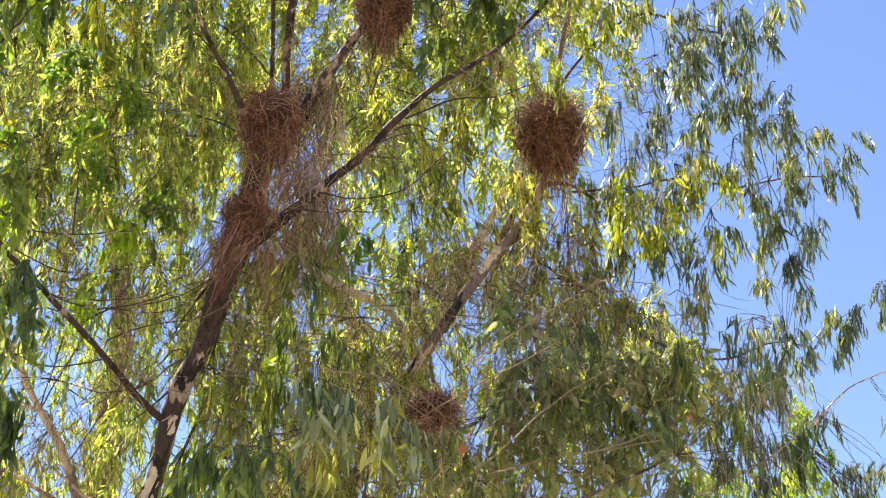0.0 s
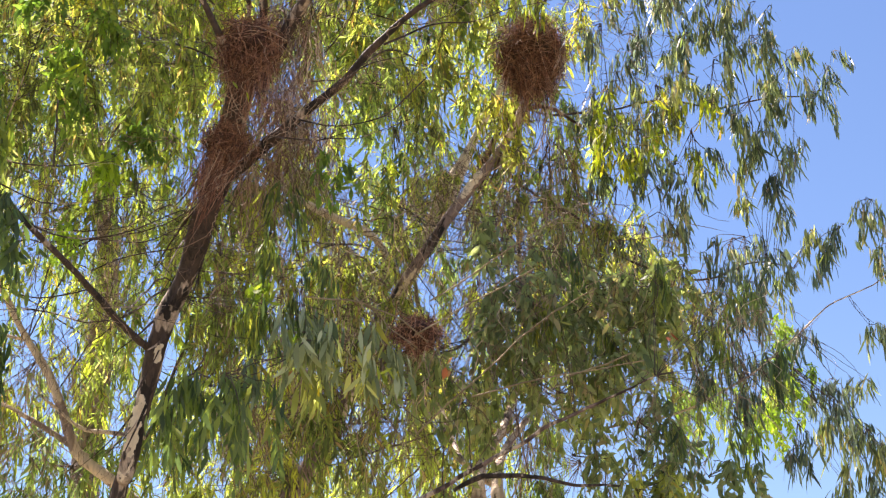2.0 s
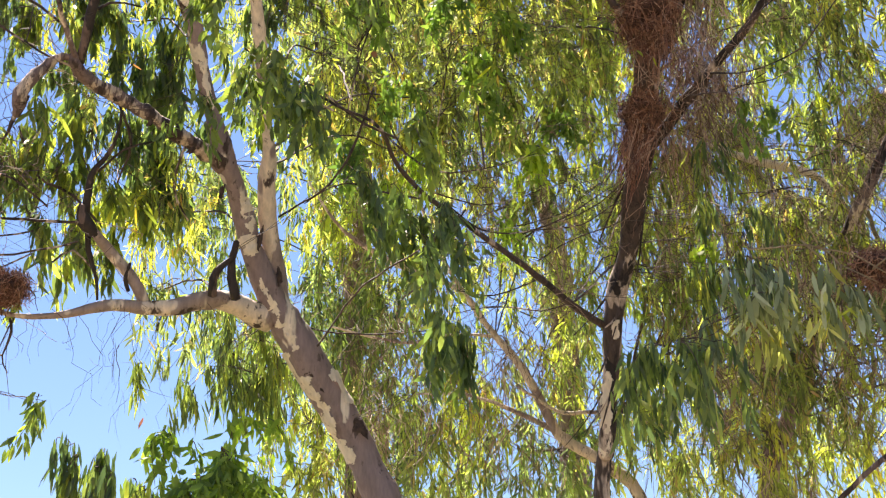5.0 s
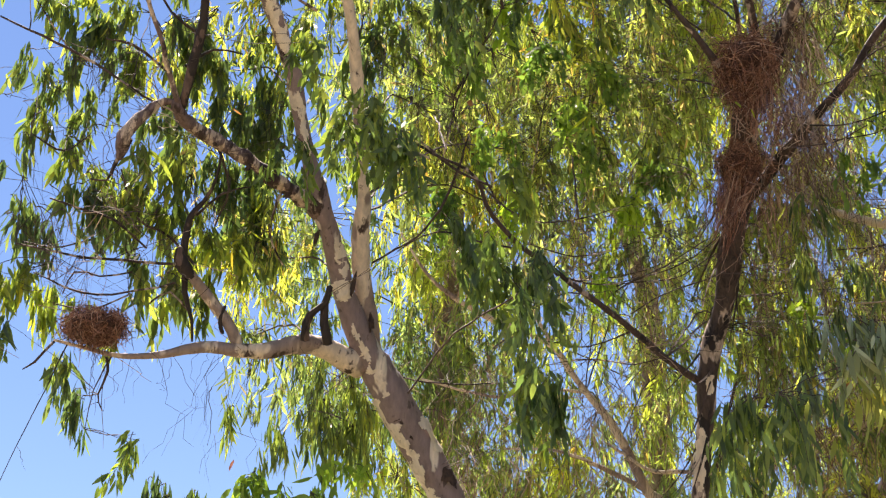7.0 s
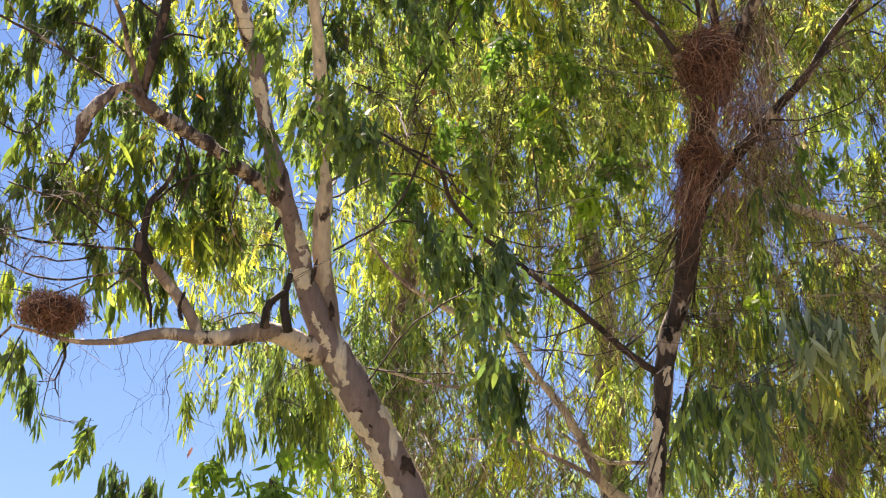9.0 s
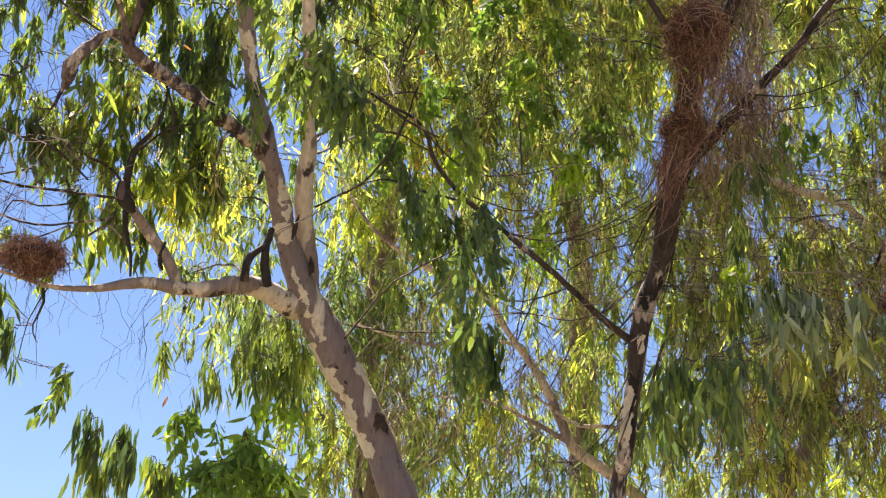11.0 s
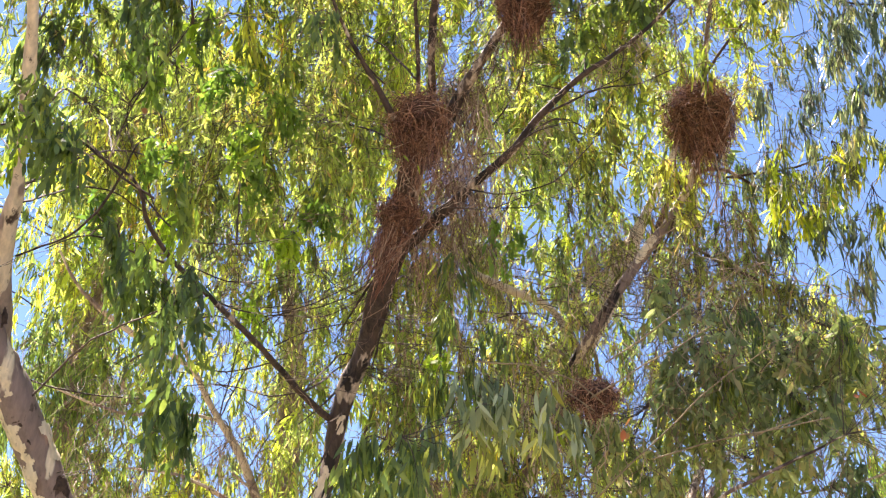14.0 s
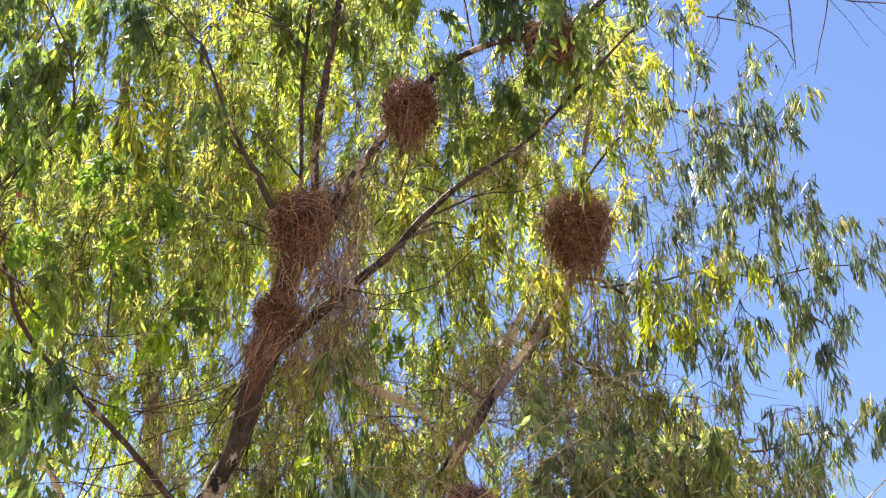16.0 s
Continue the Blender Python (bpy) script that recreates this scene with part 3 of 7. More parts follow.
limb(tree_a, 'branch', [(-2.89, 4.55, 4.87, 0.0178), (-2.945, 4.511, 4.873, 0.0192), (-2.993, 4.475, 4.829, 0.0218), (-3.035, 4.449, 4.766, 0.0272), (-3.069, 4.422, 4.695, 0.0324), (-3.101, 4.434, 4.633, 0.0337), (-3.117, 4.451, 4.592, 0.0250), (-3.13, 4.455, 4.57, 0.0160)], MOTTLED)
limb(tree_a, 'twig', [(-3.10, 4.45, 4.62, 0.0108), (-3.15, 4.47, 4.54, 0.0095), (-3.19, 4.47, 4.47, 0.0054), (-3.25, 4.43, 4.47, 0.0041)], DARKBARK)
limb(tree_a, 'branch', [(-2.89, 4.56, 4.85, 0.0151), (-2.88, 4.42, 4.96, 0.0136), (-2.86, 4.27, 5.08, 0.0108), (-2.87, 4.12, 5.24, 0.0095), (-2.83, 3.93, 5.47, 0.0054)], MOTTLED)
limb(tree_a, 'stub', [(-2.56, 5.37, 3.93, 0.0223), (-2.55, 5.34, 4.01, 0.0195), (-2.51, 5.33, 4.07, 0.0167), (-2.45, 5.34, 4.11, 0.0111), (-2.43, 5.33, 4.15, 0.0070)], BLACKBARK)
limb(tree_a, 'stub', [(-2.47, 5.42, 3.92, 0.0240), (-2.475, 5.38, 4.02, 0.0220), (-2.46, 5.35, 4.11, 0.0190), (-2.43, 5.33, 4.19, 0.0130)], BLACKBARK)
limb(tree_a, 'stub', [(-3.03, 4.93, 4.22, 0.0200), (-3.00, 4.89, 4.39, 0.0180), (-2.96, 4.88, 4.47, 0.0140), (-2.87, 4.87, 4.57, 0.0083), (-2.80, 4.81, 4.73, 0.0056)], BLACKBARK)
limb(tree_a, 'stub', [(-3.03, 4.97, 4.23, 0.0167), (-3.05, 5.02, 4.11, 0.0139), (-3.05, 5.08, 3.99, 0.0083), (-3.05, 5.12, 3.90, 0.0056)], BLACKBARK)
limb(tree_a, 'stub', [(-2.92, 5.18, 3.95, 0.0097), (-2.92, 5.15, 4.00, 0.0111), (-2.89, 5.13, 4.07, 0.0070)], BLACKBARK)
limb(tree_a, 'twig', [(-3.48, 3.92, 5.09, 0.0041), (-3.27, 4.16, 5.02, 0.0069), (-3.07, 4.39, 4.92, 0.0055), (-2.90, 4.57, 4.83, 0.0055)], DARKBARK)
limb(tree_a, 'twig', [(-3.62, 4.45, 4.21, 0.0041), (-3.44, 4.60, 4.19, 0.0055), (-3.28, 4.72, 4.19, 0.0069), (-3.02, 4.90, 4.21, 0.0075)], DARKBARK)
limb(tree_a, 'twig', [(-3.58, 4.55, 4.10, 0.0027), (-3.42, 4.70, 4.04, 0.0055), (-3.23, 4.82, 4.06, 0.0055), (-3.05, 4.91, 4.12, 0.0055)], DARKBARK)
limb(tree_a, 'twig', [(-3.54, 4.72, 3.81, 0.0069), (-3.62, 4.70, 3.72, 0.0055), (-3.67, 4.69, 3.68, 0.0027)], DARKBARK)
limb(tree_a, 'twig', [(-3.35, 4.88, 3.77, 0.0069), (-3.35, 4.91, 3.70, 0.0069), (-3.40, 4.92, 3.60, 0.0041), (-3.39, 4.95, 3.53, 0.0027)], DARKBARK)
limb(tree_a, 'twig', [(-3.49, 4.76, 3.81, 0.0034), (-3.59, 4.78, 3.60, 0.0025), (-3.71, 4.79, 3.35, 0.0022), (-3.78, 4.79, 3.19, 0.0016)], DARKBARK)
limb(tree_a, 'twig', [(-3.33, 4.89, 3.78, 0.0041), (-3.42, 4.90, 3.62, 0.0027), (-3.46, 4.93, 3.45, 0.0021)], DARKBARK)
limb(tree_a, 'twig', [(-3.48, 4.27, 4.66, 0.0027), (-3.41, 4.36, 4.62, 0.0055), (-3.35, 4.39, 4.63, 0.0041), (-3.27, 4.41, 4.70, 0.0027)], DARKBARK)
limb(tree_a, 'twig', [(-3.47, 4.45, 4.42, 0.0041), (-3.35, 4.55, 4.39, 0.0055), (-3.23, 4.66, 4.35, 0.0055), (-3.14, 4.78, 4.26, 0.0055)], DARKBARK)
mass(tree_a, (-3.62, 4.23, 5.33), (0.20, 0.60, 0.22), 6, 'agum')
mass(tree_a, (-3.68, 4.49, 4.95), (0.13, 0.60, 0.18), 5, 'agum')
mass(tree_a, (-3.58, 4.72, 4.74), (0.11, 0.60, 0.14), 4, 'agum')
mass(tree_a, (-3.83, 4.67, 4.50), (0.10, 0.60, 0.22), 5, 'agum')
mass(tree_a, (-3.45, 4.54, 5.13), (0.24, 0.60, 0.18), 9, 'agum')
mass(tree_a, (-3.16, 4.62, 5.28), (0.20, 0.60, 0.25), 8, 'agum')
mass(tree_a, (-3.34, 4.93, 4.67), (0.20, 0.60, 0.22), 9, 'agum')
mass(tree_a, (-3.14, 5.11, 4.60), (0.20, 0.60, 0.25), 9, 'agum')
mass(tree_a, (-3.23, 5.93, 4.87), (0.26, 0.60, 0.39), 8, 'gum')
mass(tree_a, (-3.20, 6.12, 4.55), (0.23, 0.60, 0.20), 5, 'gum')
mass(tree_a, (-3.79, 4.90, 4.17), (0.11, 0.60, 0.11), 5, 'agum')
mass(tree_a, (-3.69, 5.16, 3.76), (0.03, 0.60, 0.05), 2, 'agum')
mass(tree_a, (-3.77, 4.96, 4.07), (0.13, 0.60, 0.08), 2, 'agum')
mass(tree_a, (-3.33, 6.21, 4.19), (0.16, 0.60, 0.16), 4, 'gum')
mass(tree_a, (-3.31, 5.26, 4.12), (0.13, 0.60, 0.10), 4, 'agum')
mass(tree_a, (-3.22, 5.54, 5.51), (0.29, 0.60, 0.29), 6, 'gum')
mass(tree_a, (-2.92, 5.71, 5.51), (0.29, 0.60, 0.39), 8, 'agum')
mass(tree_a, (-2.93, 5.47, 5.82), (0.26, 0.60, 0.29), 7, 'agum')
mass(tree_a, (-3.00, 4.44, 5.63), (0.44, 0.60, 0.25), 12, 'agum')
mass(tree_a, (-2.68, 5.18, 6.33), (0.72, 0.60, 0.43), 14, 'agum')
mass(tree_a, (-2.12, 5.49, 6.26), (0.52, 0.60, 0.52), 11, 'gum')
mass(tree_a, (-3.43, 5.02, 4.41), (0.15, 0.60, 0.08), 3, 'agum')
mass(tree_a, (-2.89, 5.95, 5.15), (0.20, 0.60, 0.29), 5, 'agum')
mass(tree_a, (-2.45, 5.72, 5.80), (0.26, 0.60, 0.46), 7, 'gum')
mass(tree_a, (-2.91, 6.15, 4.78), (0.20, 0.60, 0.20), 3, 'agum')
mass(tree_a, (-2.24, 4.37, 4.87), (0.10, 0.30, 0.06), 3, 'broad')
mass(tree_a, (-2.37, 4.54, 4.55), (0.08, 0.30, 0.12), 4, 'broad')
mass(tree_a, (-2.18, 4.64, 4.54), (0.05, 0.30, 0.10), 2, 'broad')
mass(tree_a, (-1.94, 4.70, 4.62), (0.13, 0.30, 0.10), 5, 'broad')
mass(tree_a, (-1.84, 4.84, 4.45), (0.10, 0.30, 0.10), 3, 'broad')
mass(tree_a, (-3.07, 4.79, 3.19), (0.03, 0.30, 0.06), 1, 'broad')
mass(tree_a, (-2.53, 5.46, 2.98), (0.23, 0.40, 0.09), 11, 'fresh')
mass(tree_a, (-2.58, 5.40, 3.14), (0.11, 0.40, 0.07), 3, 'fresh')
mass(tree_a, (-2.81, 5.35, 2.89), (0.11, 0.40, 0.08), 2, 'fresh')
mass(tree_a, (-2.29, 6.58, 5.27), (0.31, 0.50, 0.41), 11, 'gum')
mass(tree_a, (-2.38, 6.35, 5.62), (0.24, 0.50, 0.24), 6, 'gum')
mass(tree_a, (-1.98, 6.80, 5.04), (0.38, 0.50, 0.31), 6, 'gum')
mass(tree_a, (-1.79, 6.69, 5.35), (0.31, 0.50, 0.28), 4, 'gum')
mass(tree_a, (-1.41, 5.26, 3.80), (0.12, 0.35, 0.21), 8, 'broad')
mass(tree_a, (-1.34, 5.41, 3.44), (0.07, 0.35, 0.13), 5, 'broad')
mass(tree_a, (-1.59, 5.07, 4.10), (0.13, 0.35, 0.09), 4, 'broad')
near_leaves(tree_a, (-1.35, 5.10, 3.68), (0.11, 0.25, 0.25), 60, 'broad')
near_leaves(tree_a, (-1.91, 4.62, 4.55), (0.15, 0.25, 0.13), 60, 'broad')
mass(tree_a, (-2.45, 5.26, 3.00), (0.12, 0.20, 0.09), 5, 'fresh')
mass(tree_a, (-2.60, 5.20, 3.06), (0.10, 0.20, 0.07), 4, 'fresh')
mass(tree_a, (-2.38, 5.36, 3.18), (0.10, 0.20, 0.07), 3, 'fresh')
mass(tree_a, (-2.50, 5.27, 2.88), (0.14, 0.20, 0.06), 5, 'fresh')
mass(tree_a, (-2.36, 5.37, 2.86), (0.10, 0.20, 0.06), 4, 'fresh')
near_leaves(tree_a, (-2.45, 5.28, 2.95), (0.24, 0.25, 0.12), 90, 'fresh')
for spot in ((-3.40, 4.88, 3.80), (-3.27, 4.96, 3.80), (-3.13, 5.05, 3.83), (-2.98, 5.14, 3.85), (-2.86, 5.22, 3.86), (-2.66, 5.38, 3.90)):
    drape(tree_a, spot, (0.05, 0.02, 0.01), (0.15, 0.6), 6, (-0.12, 0.1), 0.05, (0.0008, 0.0016), TWIG)
mass(tree_a, (-3.29, 5.06, 3.34), (0.02, 0.15, 0.04), 2, 'bunch')
mass(tree_a, (-3.15, 5.20, 3.16), (0.04, 0.15, 0.05), 3, 'bunch')
mass(tree_a, (-3.03, 5.28, 3.15), (0.03, 0.15, 0.07), 3, 'bunch')
mass(tree_a, (-3.12, 5.16, 3.03), (0.05, 0.10, 0.06), 5, 'bunch')
mass(tree_a, (-3.00, 5.22, 2.98), (0.04, 0.10, 0.07), 5, 'bunch')
mass(tree_a, (-3.12, 5.19, 2.87), (0.06, 0.10, 0.05), 4, 'bunch')
mass(tree_a, (-2.81, 5.33, 2.93), (0.05, 0.10, 0.06), 4, 'bunch')
mass(tree_a, (-2.97, 5.35, 2.98), (0.04, 0.15, 0.03), 2, 'bunch')
mass(tree_a, (-3.02, 5.73, 3.60), (0.04, 0.30, 0.04), 1, 'hang')
mass(tree_a, (-2.71, 5.86, 3.66), (0.15, 0.30, 0.12), 5, 'hang')
mass(tree_a, (-2.56, 5.98, 3.50), (0.15, 0.30, 0.18), 5, 'hang')
mass(tree_a, (-2.87, 5.83, 3.50), (0.09, 0.30, 0.09), 3, 'hang')
mass(tree_a, (-2.39, 5.97, 3.74), (0.12, 0.30, 0.18), 4, 'hang')
mass(tree_a, (-2.59, 5.83, 3.89), (0.12, 0.30, 0.15), 4, 'hang')
mass(tree_a, (-2.71, 5.84, 3.83), (0.15, 0.30, 0.15), 5, 'hang')
mass(tree_a, (-2.63, 5.97, 3.55), (0.15, 0.30, 0.18), 5, 'hang')
mass(tree_a, (-3.74, 5.24, 3.74), (0.04, 0.30, 0.12), 3, 'hang')
near_leaves(tree_a, (-2.55, 4.56, 4.75), (0.02, 0.15, 0.02), 1, 'autumn')
near_leaves(tree_a, (-2.84, 5.24, 3.33), (0.01, 0.15, 0.02), 1, 'autumn')
near_leaves(tree_a, (-1.69, 5.35, 5.10), (0.02, 0.15, 0.02), 1, 'autumn')
near_leaves(tree_a, (-2.06, 5.13, 5.23), (0.03, 0.15, 0.03), 1, 'autumn')
near_leaves(tree_a, (-2.72, 5.01, 4.30), (0.11, 0.15, 0.08), 10, 'lit_lemon')
near_leaves(tree_a, (-2.71, 5.09, 4.61), (0.06, 0.15, 0.09), 6, 'lit_lemon')
limb(tree_a, 'twig', [(-3.06, 5.07, 4.29, 0.0071), (-3.14, 4.96, 4.40, 0.0071), (-3.26, 4.83, 4.48, 0.0057), (-3.28, 4.70, 4.67, 0.0043)], DARKBARK)
limb(tree_a, 'twig', [(-3.01, 4.98, 4.51, 0.0071), (-2.89, 4.99, 4.62, 0.0057), (-2.74, 5.05, 4.66, 0.0043)], DARKBARK)
limb(tree_a, 'twig', [(-3.10, 5.16, 4.06, 0.0057), (-3.17, 5.07, 4.15, 0.0057), (-3.27, 5.04, 4.09, 0.0043)], DARKBARK)
limb(tree_a, 'twig', [(-3.28, 4.97, 4.21, 0.0071), (-3.33, 4.88, 4.33, 0.0057), (-3.28, 4.82, 4.48, 0.0057), (-3.19, 4.79, 4.64, 0.0028)], DARKBARK)
limb(tree_a, 'twig', [(-2.92, 4.62, 5.13, 0.0085), (-2.79, 4.64, 5.21, 0.0071), (-2.67, 4.71, 5.21, 0.0043)], DARKBARK)
limb(tree_a, 'twig', [(-3.00, 4.59, 5.10, 0.0071), (-3.11, 4.44, 5.19, 0.0071), (-3.21, 4.36, 5.19, 0.0043)], DARKBARK)
limb(tree_a, 'twig', [(-2.84, 4.56, 5.27, 0.0085), (-2.93, 4.44, 5.34, 0.0071), (-2.97, 4.31, 5.46, 0.0043)], DARKBARK)
limb(tree_a, 'twig', [(-3.36, 4.31, 5.12, 0.0043), (-3.40, 4.23, 5.18, 0.0043), (-3.45, 4.08, 5.31, 0.0028)], DARKBARK)
limb(tree_a, 'twig', [(-3.43, 4.78, 4.36, 0.0057), (-3.57, 4.72, 4.30, 0.0043), (-3.71, 4.60, 4.30, 0.0028)], DARKBARK)
limb(tree_a, 'twig', [(-3.31, 4.94, 4.23, 0.0057), (-3.44, 4.87, 4.19, 0.0043), (-3.54, 4.79, 4.20, 0.0043), (-3.60, 4.81, 4.10, 0.0028)], DARKBARK)
limb(tree_a, 'twig', [(-3.33, 4.98, 4.13, 0.0043), (-3.50, 4.90, 4.05, 0.0043), (-3.63, 4.81, 4.05, 0.0028)], DARKBARK)
limb(tree_a, 'twig', [(-2.61, 5.12, 4.66, 0.0071), (-2.70, 5.18, 4.47, 0.0057), (-2.67, 5.28, 4.32, 0.0043)], DARKBARK)
limb(tree_a, 'twig', [(-2.87, 4.86, 4.84, 0.0071), (-2.86, 4.99, 4.65, 0.0057), (-2.94, 5.05, 4.47, 0.0043)], DARKBARK)
limb(tree_a, 'twig', [(-2.32, 5.12, 4.88, 0.0057), (-2.05, 5.20, 4.94, 0.0071), (-1.84, 5.37, 4.79, 0.0071), (-1.64, 5.49, 4.69, 0.0057)], DARKBARK)
limb(tree_a, 'twig', [(-2.19, 5.08, 5.03, 0.0071), (-2.08, 5.20, 4.91, 0.0057), (-1.92, 5.33, 4.82, 0.0057)], DARKBARK)
limb(tree_a, 'twig', [(-2.26, 5.46, 4.34, 0.0057), (-2.03, 5.48, 4.47, 0.0057), (-1.83, 5.43, 4.70, 0.0071), (-1.71, 5.34, 4.92, 0.0043)], DARKBARK)
limb(tree_a, 'twig', [(-2.30, 4.75, 5.41, 0.0085), (-2.37, 4.68, 5.45, 0.0071), (-2.41, 4.57, 5.55, 0.0057)], DARKBARK)
bark_plate(tree_a, 3.20, 3.80, -1.1, -0.45)
bark_plate(tree_a, 3.72, 4.12, -0.35, -0.05)
bark_plate(tree_a, 3.44, 3.64, 0.5, 1.0)
bark_plate(tree_a, 4.20, 4.32, -0.8, 0.6)
bark_plate(tree_a, 4.30, 4.52, 0.0, 0.8)
bark_plate(tree_a, 4.85, 5.15, -0.2, 0.6)
bark_plate(tree_a, 5.25, 5.50, -0.6, 0.7)
scar(tree_a, (-2.240, 5.782, 3.643), (0.023, 0.010, 0.040), -0.6)
scar(tree_a, (-2.322, 5.608, 4.091), (0.014, 0.010, 0.049), -0.1)
scar(tree_a, (-2.030, 5.952, 3.370), (0.032, 0.010, 0.058), -0.6)
scar(tree_a, (-2.188, 5.833, 3.554), (0.009, 0.010, 0.023), -0.6)
scar(tree_a, (-2.516, 5.326, 4.472), (0.012, 0.010, 0.040), 0.2)
scar(tree_a, (-2.379, 5.494, 4.260), (0.012, 0.010, 0.058), 0.2)
scar(tree_a, (-2.634, 5.498, 4.034), (0.023, 0.010, 0.014), -1.4)
# five clumps above the view, added to shade the foliage below them
mass(tree_a, (-3.31, 4.42, 5.91), (0.40, 0.60, 0.24), 9, 'agum')
mass(tree_a, (-2.78, 4.70, 6.29), (0.41, 0.60, 0.25), 9, 'agum')
mass(tree_a, (-2.20, 5.08, 6.52), (0.42, 0.60, 0.26), 9, 'agum')
mass(tree_a, (-1.61, 5.81, 6.87), (0.45, 0.60, 0.28), 9, 'agum')
mass(tree_a, (-0.85, 6.36, 7.20), (0.48, 0.60, 0.30), 12, 'agum')
scar(tree_a, (-3.162, 4.564, 4.730), (0.017, 0.010, 0.028), 0.4)
scar(tree_a, (-3.119, 4.538, 4.816), (0.014, 0.010, 0.011), -1.0)
scar(tree_a, (-2.993, 4.570, 4.895), (0.020, 0.010, 0.011), -1.4)
scar(tree_a, (-2.911, 4.651, 4.840), (0.014, 0.010, 0.022), -0.8)
scar(tree_a, (-2.687, 4.888, 4.674), (0.022, 0.010, 0.014), -0.8)
scar(tree_a, (-2.537, 5.029, 4.568), (0.025, 0.010, 0.014), -0.8)
scar(tree_a, (-2.814, 4.766, 4.760), (0.011, 0.010, 0.011), -0.8)
mass(tree_a, (-3.13, 5.71, 4.91), (0.25, 0.40, 0.29), 7, 'agum')
mass(tree_a, (-3.35, 5.70, 4.70), (0.19, 0.40, 0.22), 4, 'agum')
mass(tree_a, (-2.94, 5.58, 5.27), (0.19, 0.40, 0.19), 4, 'agum')
mass(tree_a, (-3.32, 5.37, 5.26), (0.16, 0.40, 0.19), 3, 'agum')
mass(tree_a, (-3.04, 5.33, 5.55), (0.16, 0.40, 0.19), 3, 'agum')
mass(tree_a, (-3.08, 5.02, 4.79), (0.18, 0.30, 0.20), 3, 'fine')
mass(tree_a, (-2.91, 5.28, 4.53), (0.20, 0.30, 0.18), 3, 'fine')
mass(tree_a, (-3.59, 4.86, 4.48), (0.23, 0.30, 0.18), 2, 'fine')
mass(tree_a, (-3.52, 4.61, 4.95), (0.20, 0.30, 0.20), 2, 'fine')
mass(tree_a, (-3.22, 4.65, 5.20), (0.23, 0.30, 0.18), 2, 'fine')
mass(tree_a, (-2.77, 5.14, 4.89), (0.18, 0.30, 0.18), 2, 'fine')
mass(tree_a, (-3.22, 5.15, 4.43), (0.18, 0.30, 0.18), 2, 'fine')
mass(tree_a, (-3.73, 4.95, 4.14), (0.18, 0.30, 0.12), 2, 'fine')
mass(tree_a, (-3.10, 5.57, 3.68), (0.18, 0.30, 0.12), 1, 'fine')
mass(tree_a, (-2.94, 4.88, 5.50), (0.14, 0.25, 0.14), 4, 'agum')
mass(tree_a, (-2.99, 5.03, 5.26), (0.12, 0.25, 0.12), 4, 'agum')
mass(tree_a, (-3.08, 4.77, 5.53), (0.12, 0.25, 0.12), 3, 'agum')
mass(tree_a, (-3.32, 4.38, 5.26), (0.12, 0.25, 0.12), 3, 'agum')
mass(tree_a, (-2.98, 5.27, 5.12), (0.12, 0.25, 0.12), 4, 'agum')
mass(tree_a, (-3.10, 5.33, 4.93), (0.14, 0.25, 0.14), 4, 'agum')
mass(tree_a, (-3.30, 4.79, 5.32), (0.12, 0.25, 0.12), 3, 'agum')
mass(tree_a, (-2.77, 5.05, 5.58), (0.14, 0.25, 0.14), 3, 'gum')
mass(tree_a, (-3.31, 4.24, 4.88), (0.14, 0.20, 0.12), 3, 'fine')
mass(tree_a, (-3.44, 4.25, 4.52), (0.14, 0.20, 0.12), 3, 'fine')
mass(tree_a, (-2.94, 4.63, 5.27), (0.14, 0.20, 0.12), 3, 'fine')
mass(tree_a, (-3.28, 4.65, 4.55), (0.14, 0.20, 0.12), 3, 'fine')
mass(tree_a, (-3.44, 4.53, 4.07), (0.14, 0.20, 0.12), 4, 'fine')
mass(tree_a, (-3.44, 4.34, 4.16), (0.14, 0.20, 0.12), 3, 'fine')
mass(tree_a, (-3.20, 4.82, 4.35), (0.14, 0.20, 0.12), 3, 'fine')

# ---- the dark nest tree ----
tree_b = tree((-1.30, 7.18, 0.0), 'slender gum tree with dark flaking bark and bird nests', DARKBARK)
limb(tree_b, 'trunk', [(-1.30, 7.18, 0.0, 0.1000), (-1.20, 7.17, 1.59, 0.0850), (-1.02, 7.13, 3.18, 0.0458), (-0.965, 7.075, 3.393, 0.0458), (-0.92, 7.015, 3.635, 0.0458), (-0.874, 6.948, 3.87, 0.0485), (-0.84, 6.891, 4.046, 0.0538), (-0.793, 6.834, 4.222, 0.0538), (-0.725, 6.786, 4.365, 0.0566), (-0.669, 6.733, 4.507, 0.0605), (-0.637, 6.673, 4.65, 0.0730), (-0.592, 6.609, 4.789, 0.0750), (-0.547, 6.542, 4.926, 0.0780), (-0.508, 6.471, 5.062, 0.0780), (-0.472, 6.398, 5.196, 0.0750), (-0.442, 6.323, 5.329, 0.0700), (-0.403, 6.247, 5.459, 0.0650), (-0.353, 6.171, 5.586, 0.0577)])
limb(tree_b, 'branch', [(-0.31, 6.19, 5.66, 0.0258), (-0.31, 6.06, 5.85, 0.0226), (-0.29, 5.87, 6.11, 0.0242), (-0.24, 5.67, 6.36, 0.0210), (-0.21, 5.46, 6.59, 0.0194), (-0.19, 5.22, 6.83, 0.0177), (-0.19, 4.89, 7.14, 0.0081)])
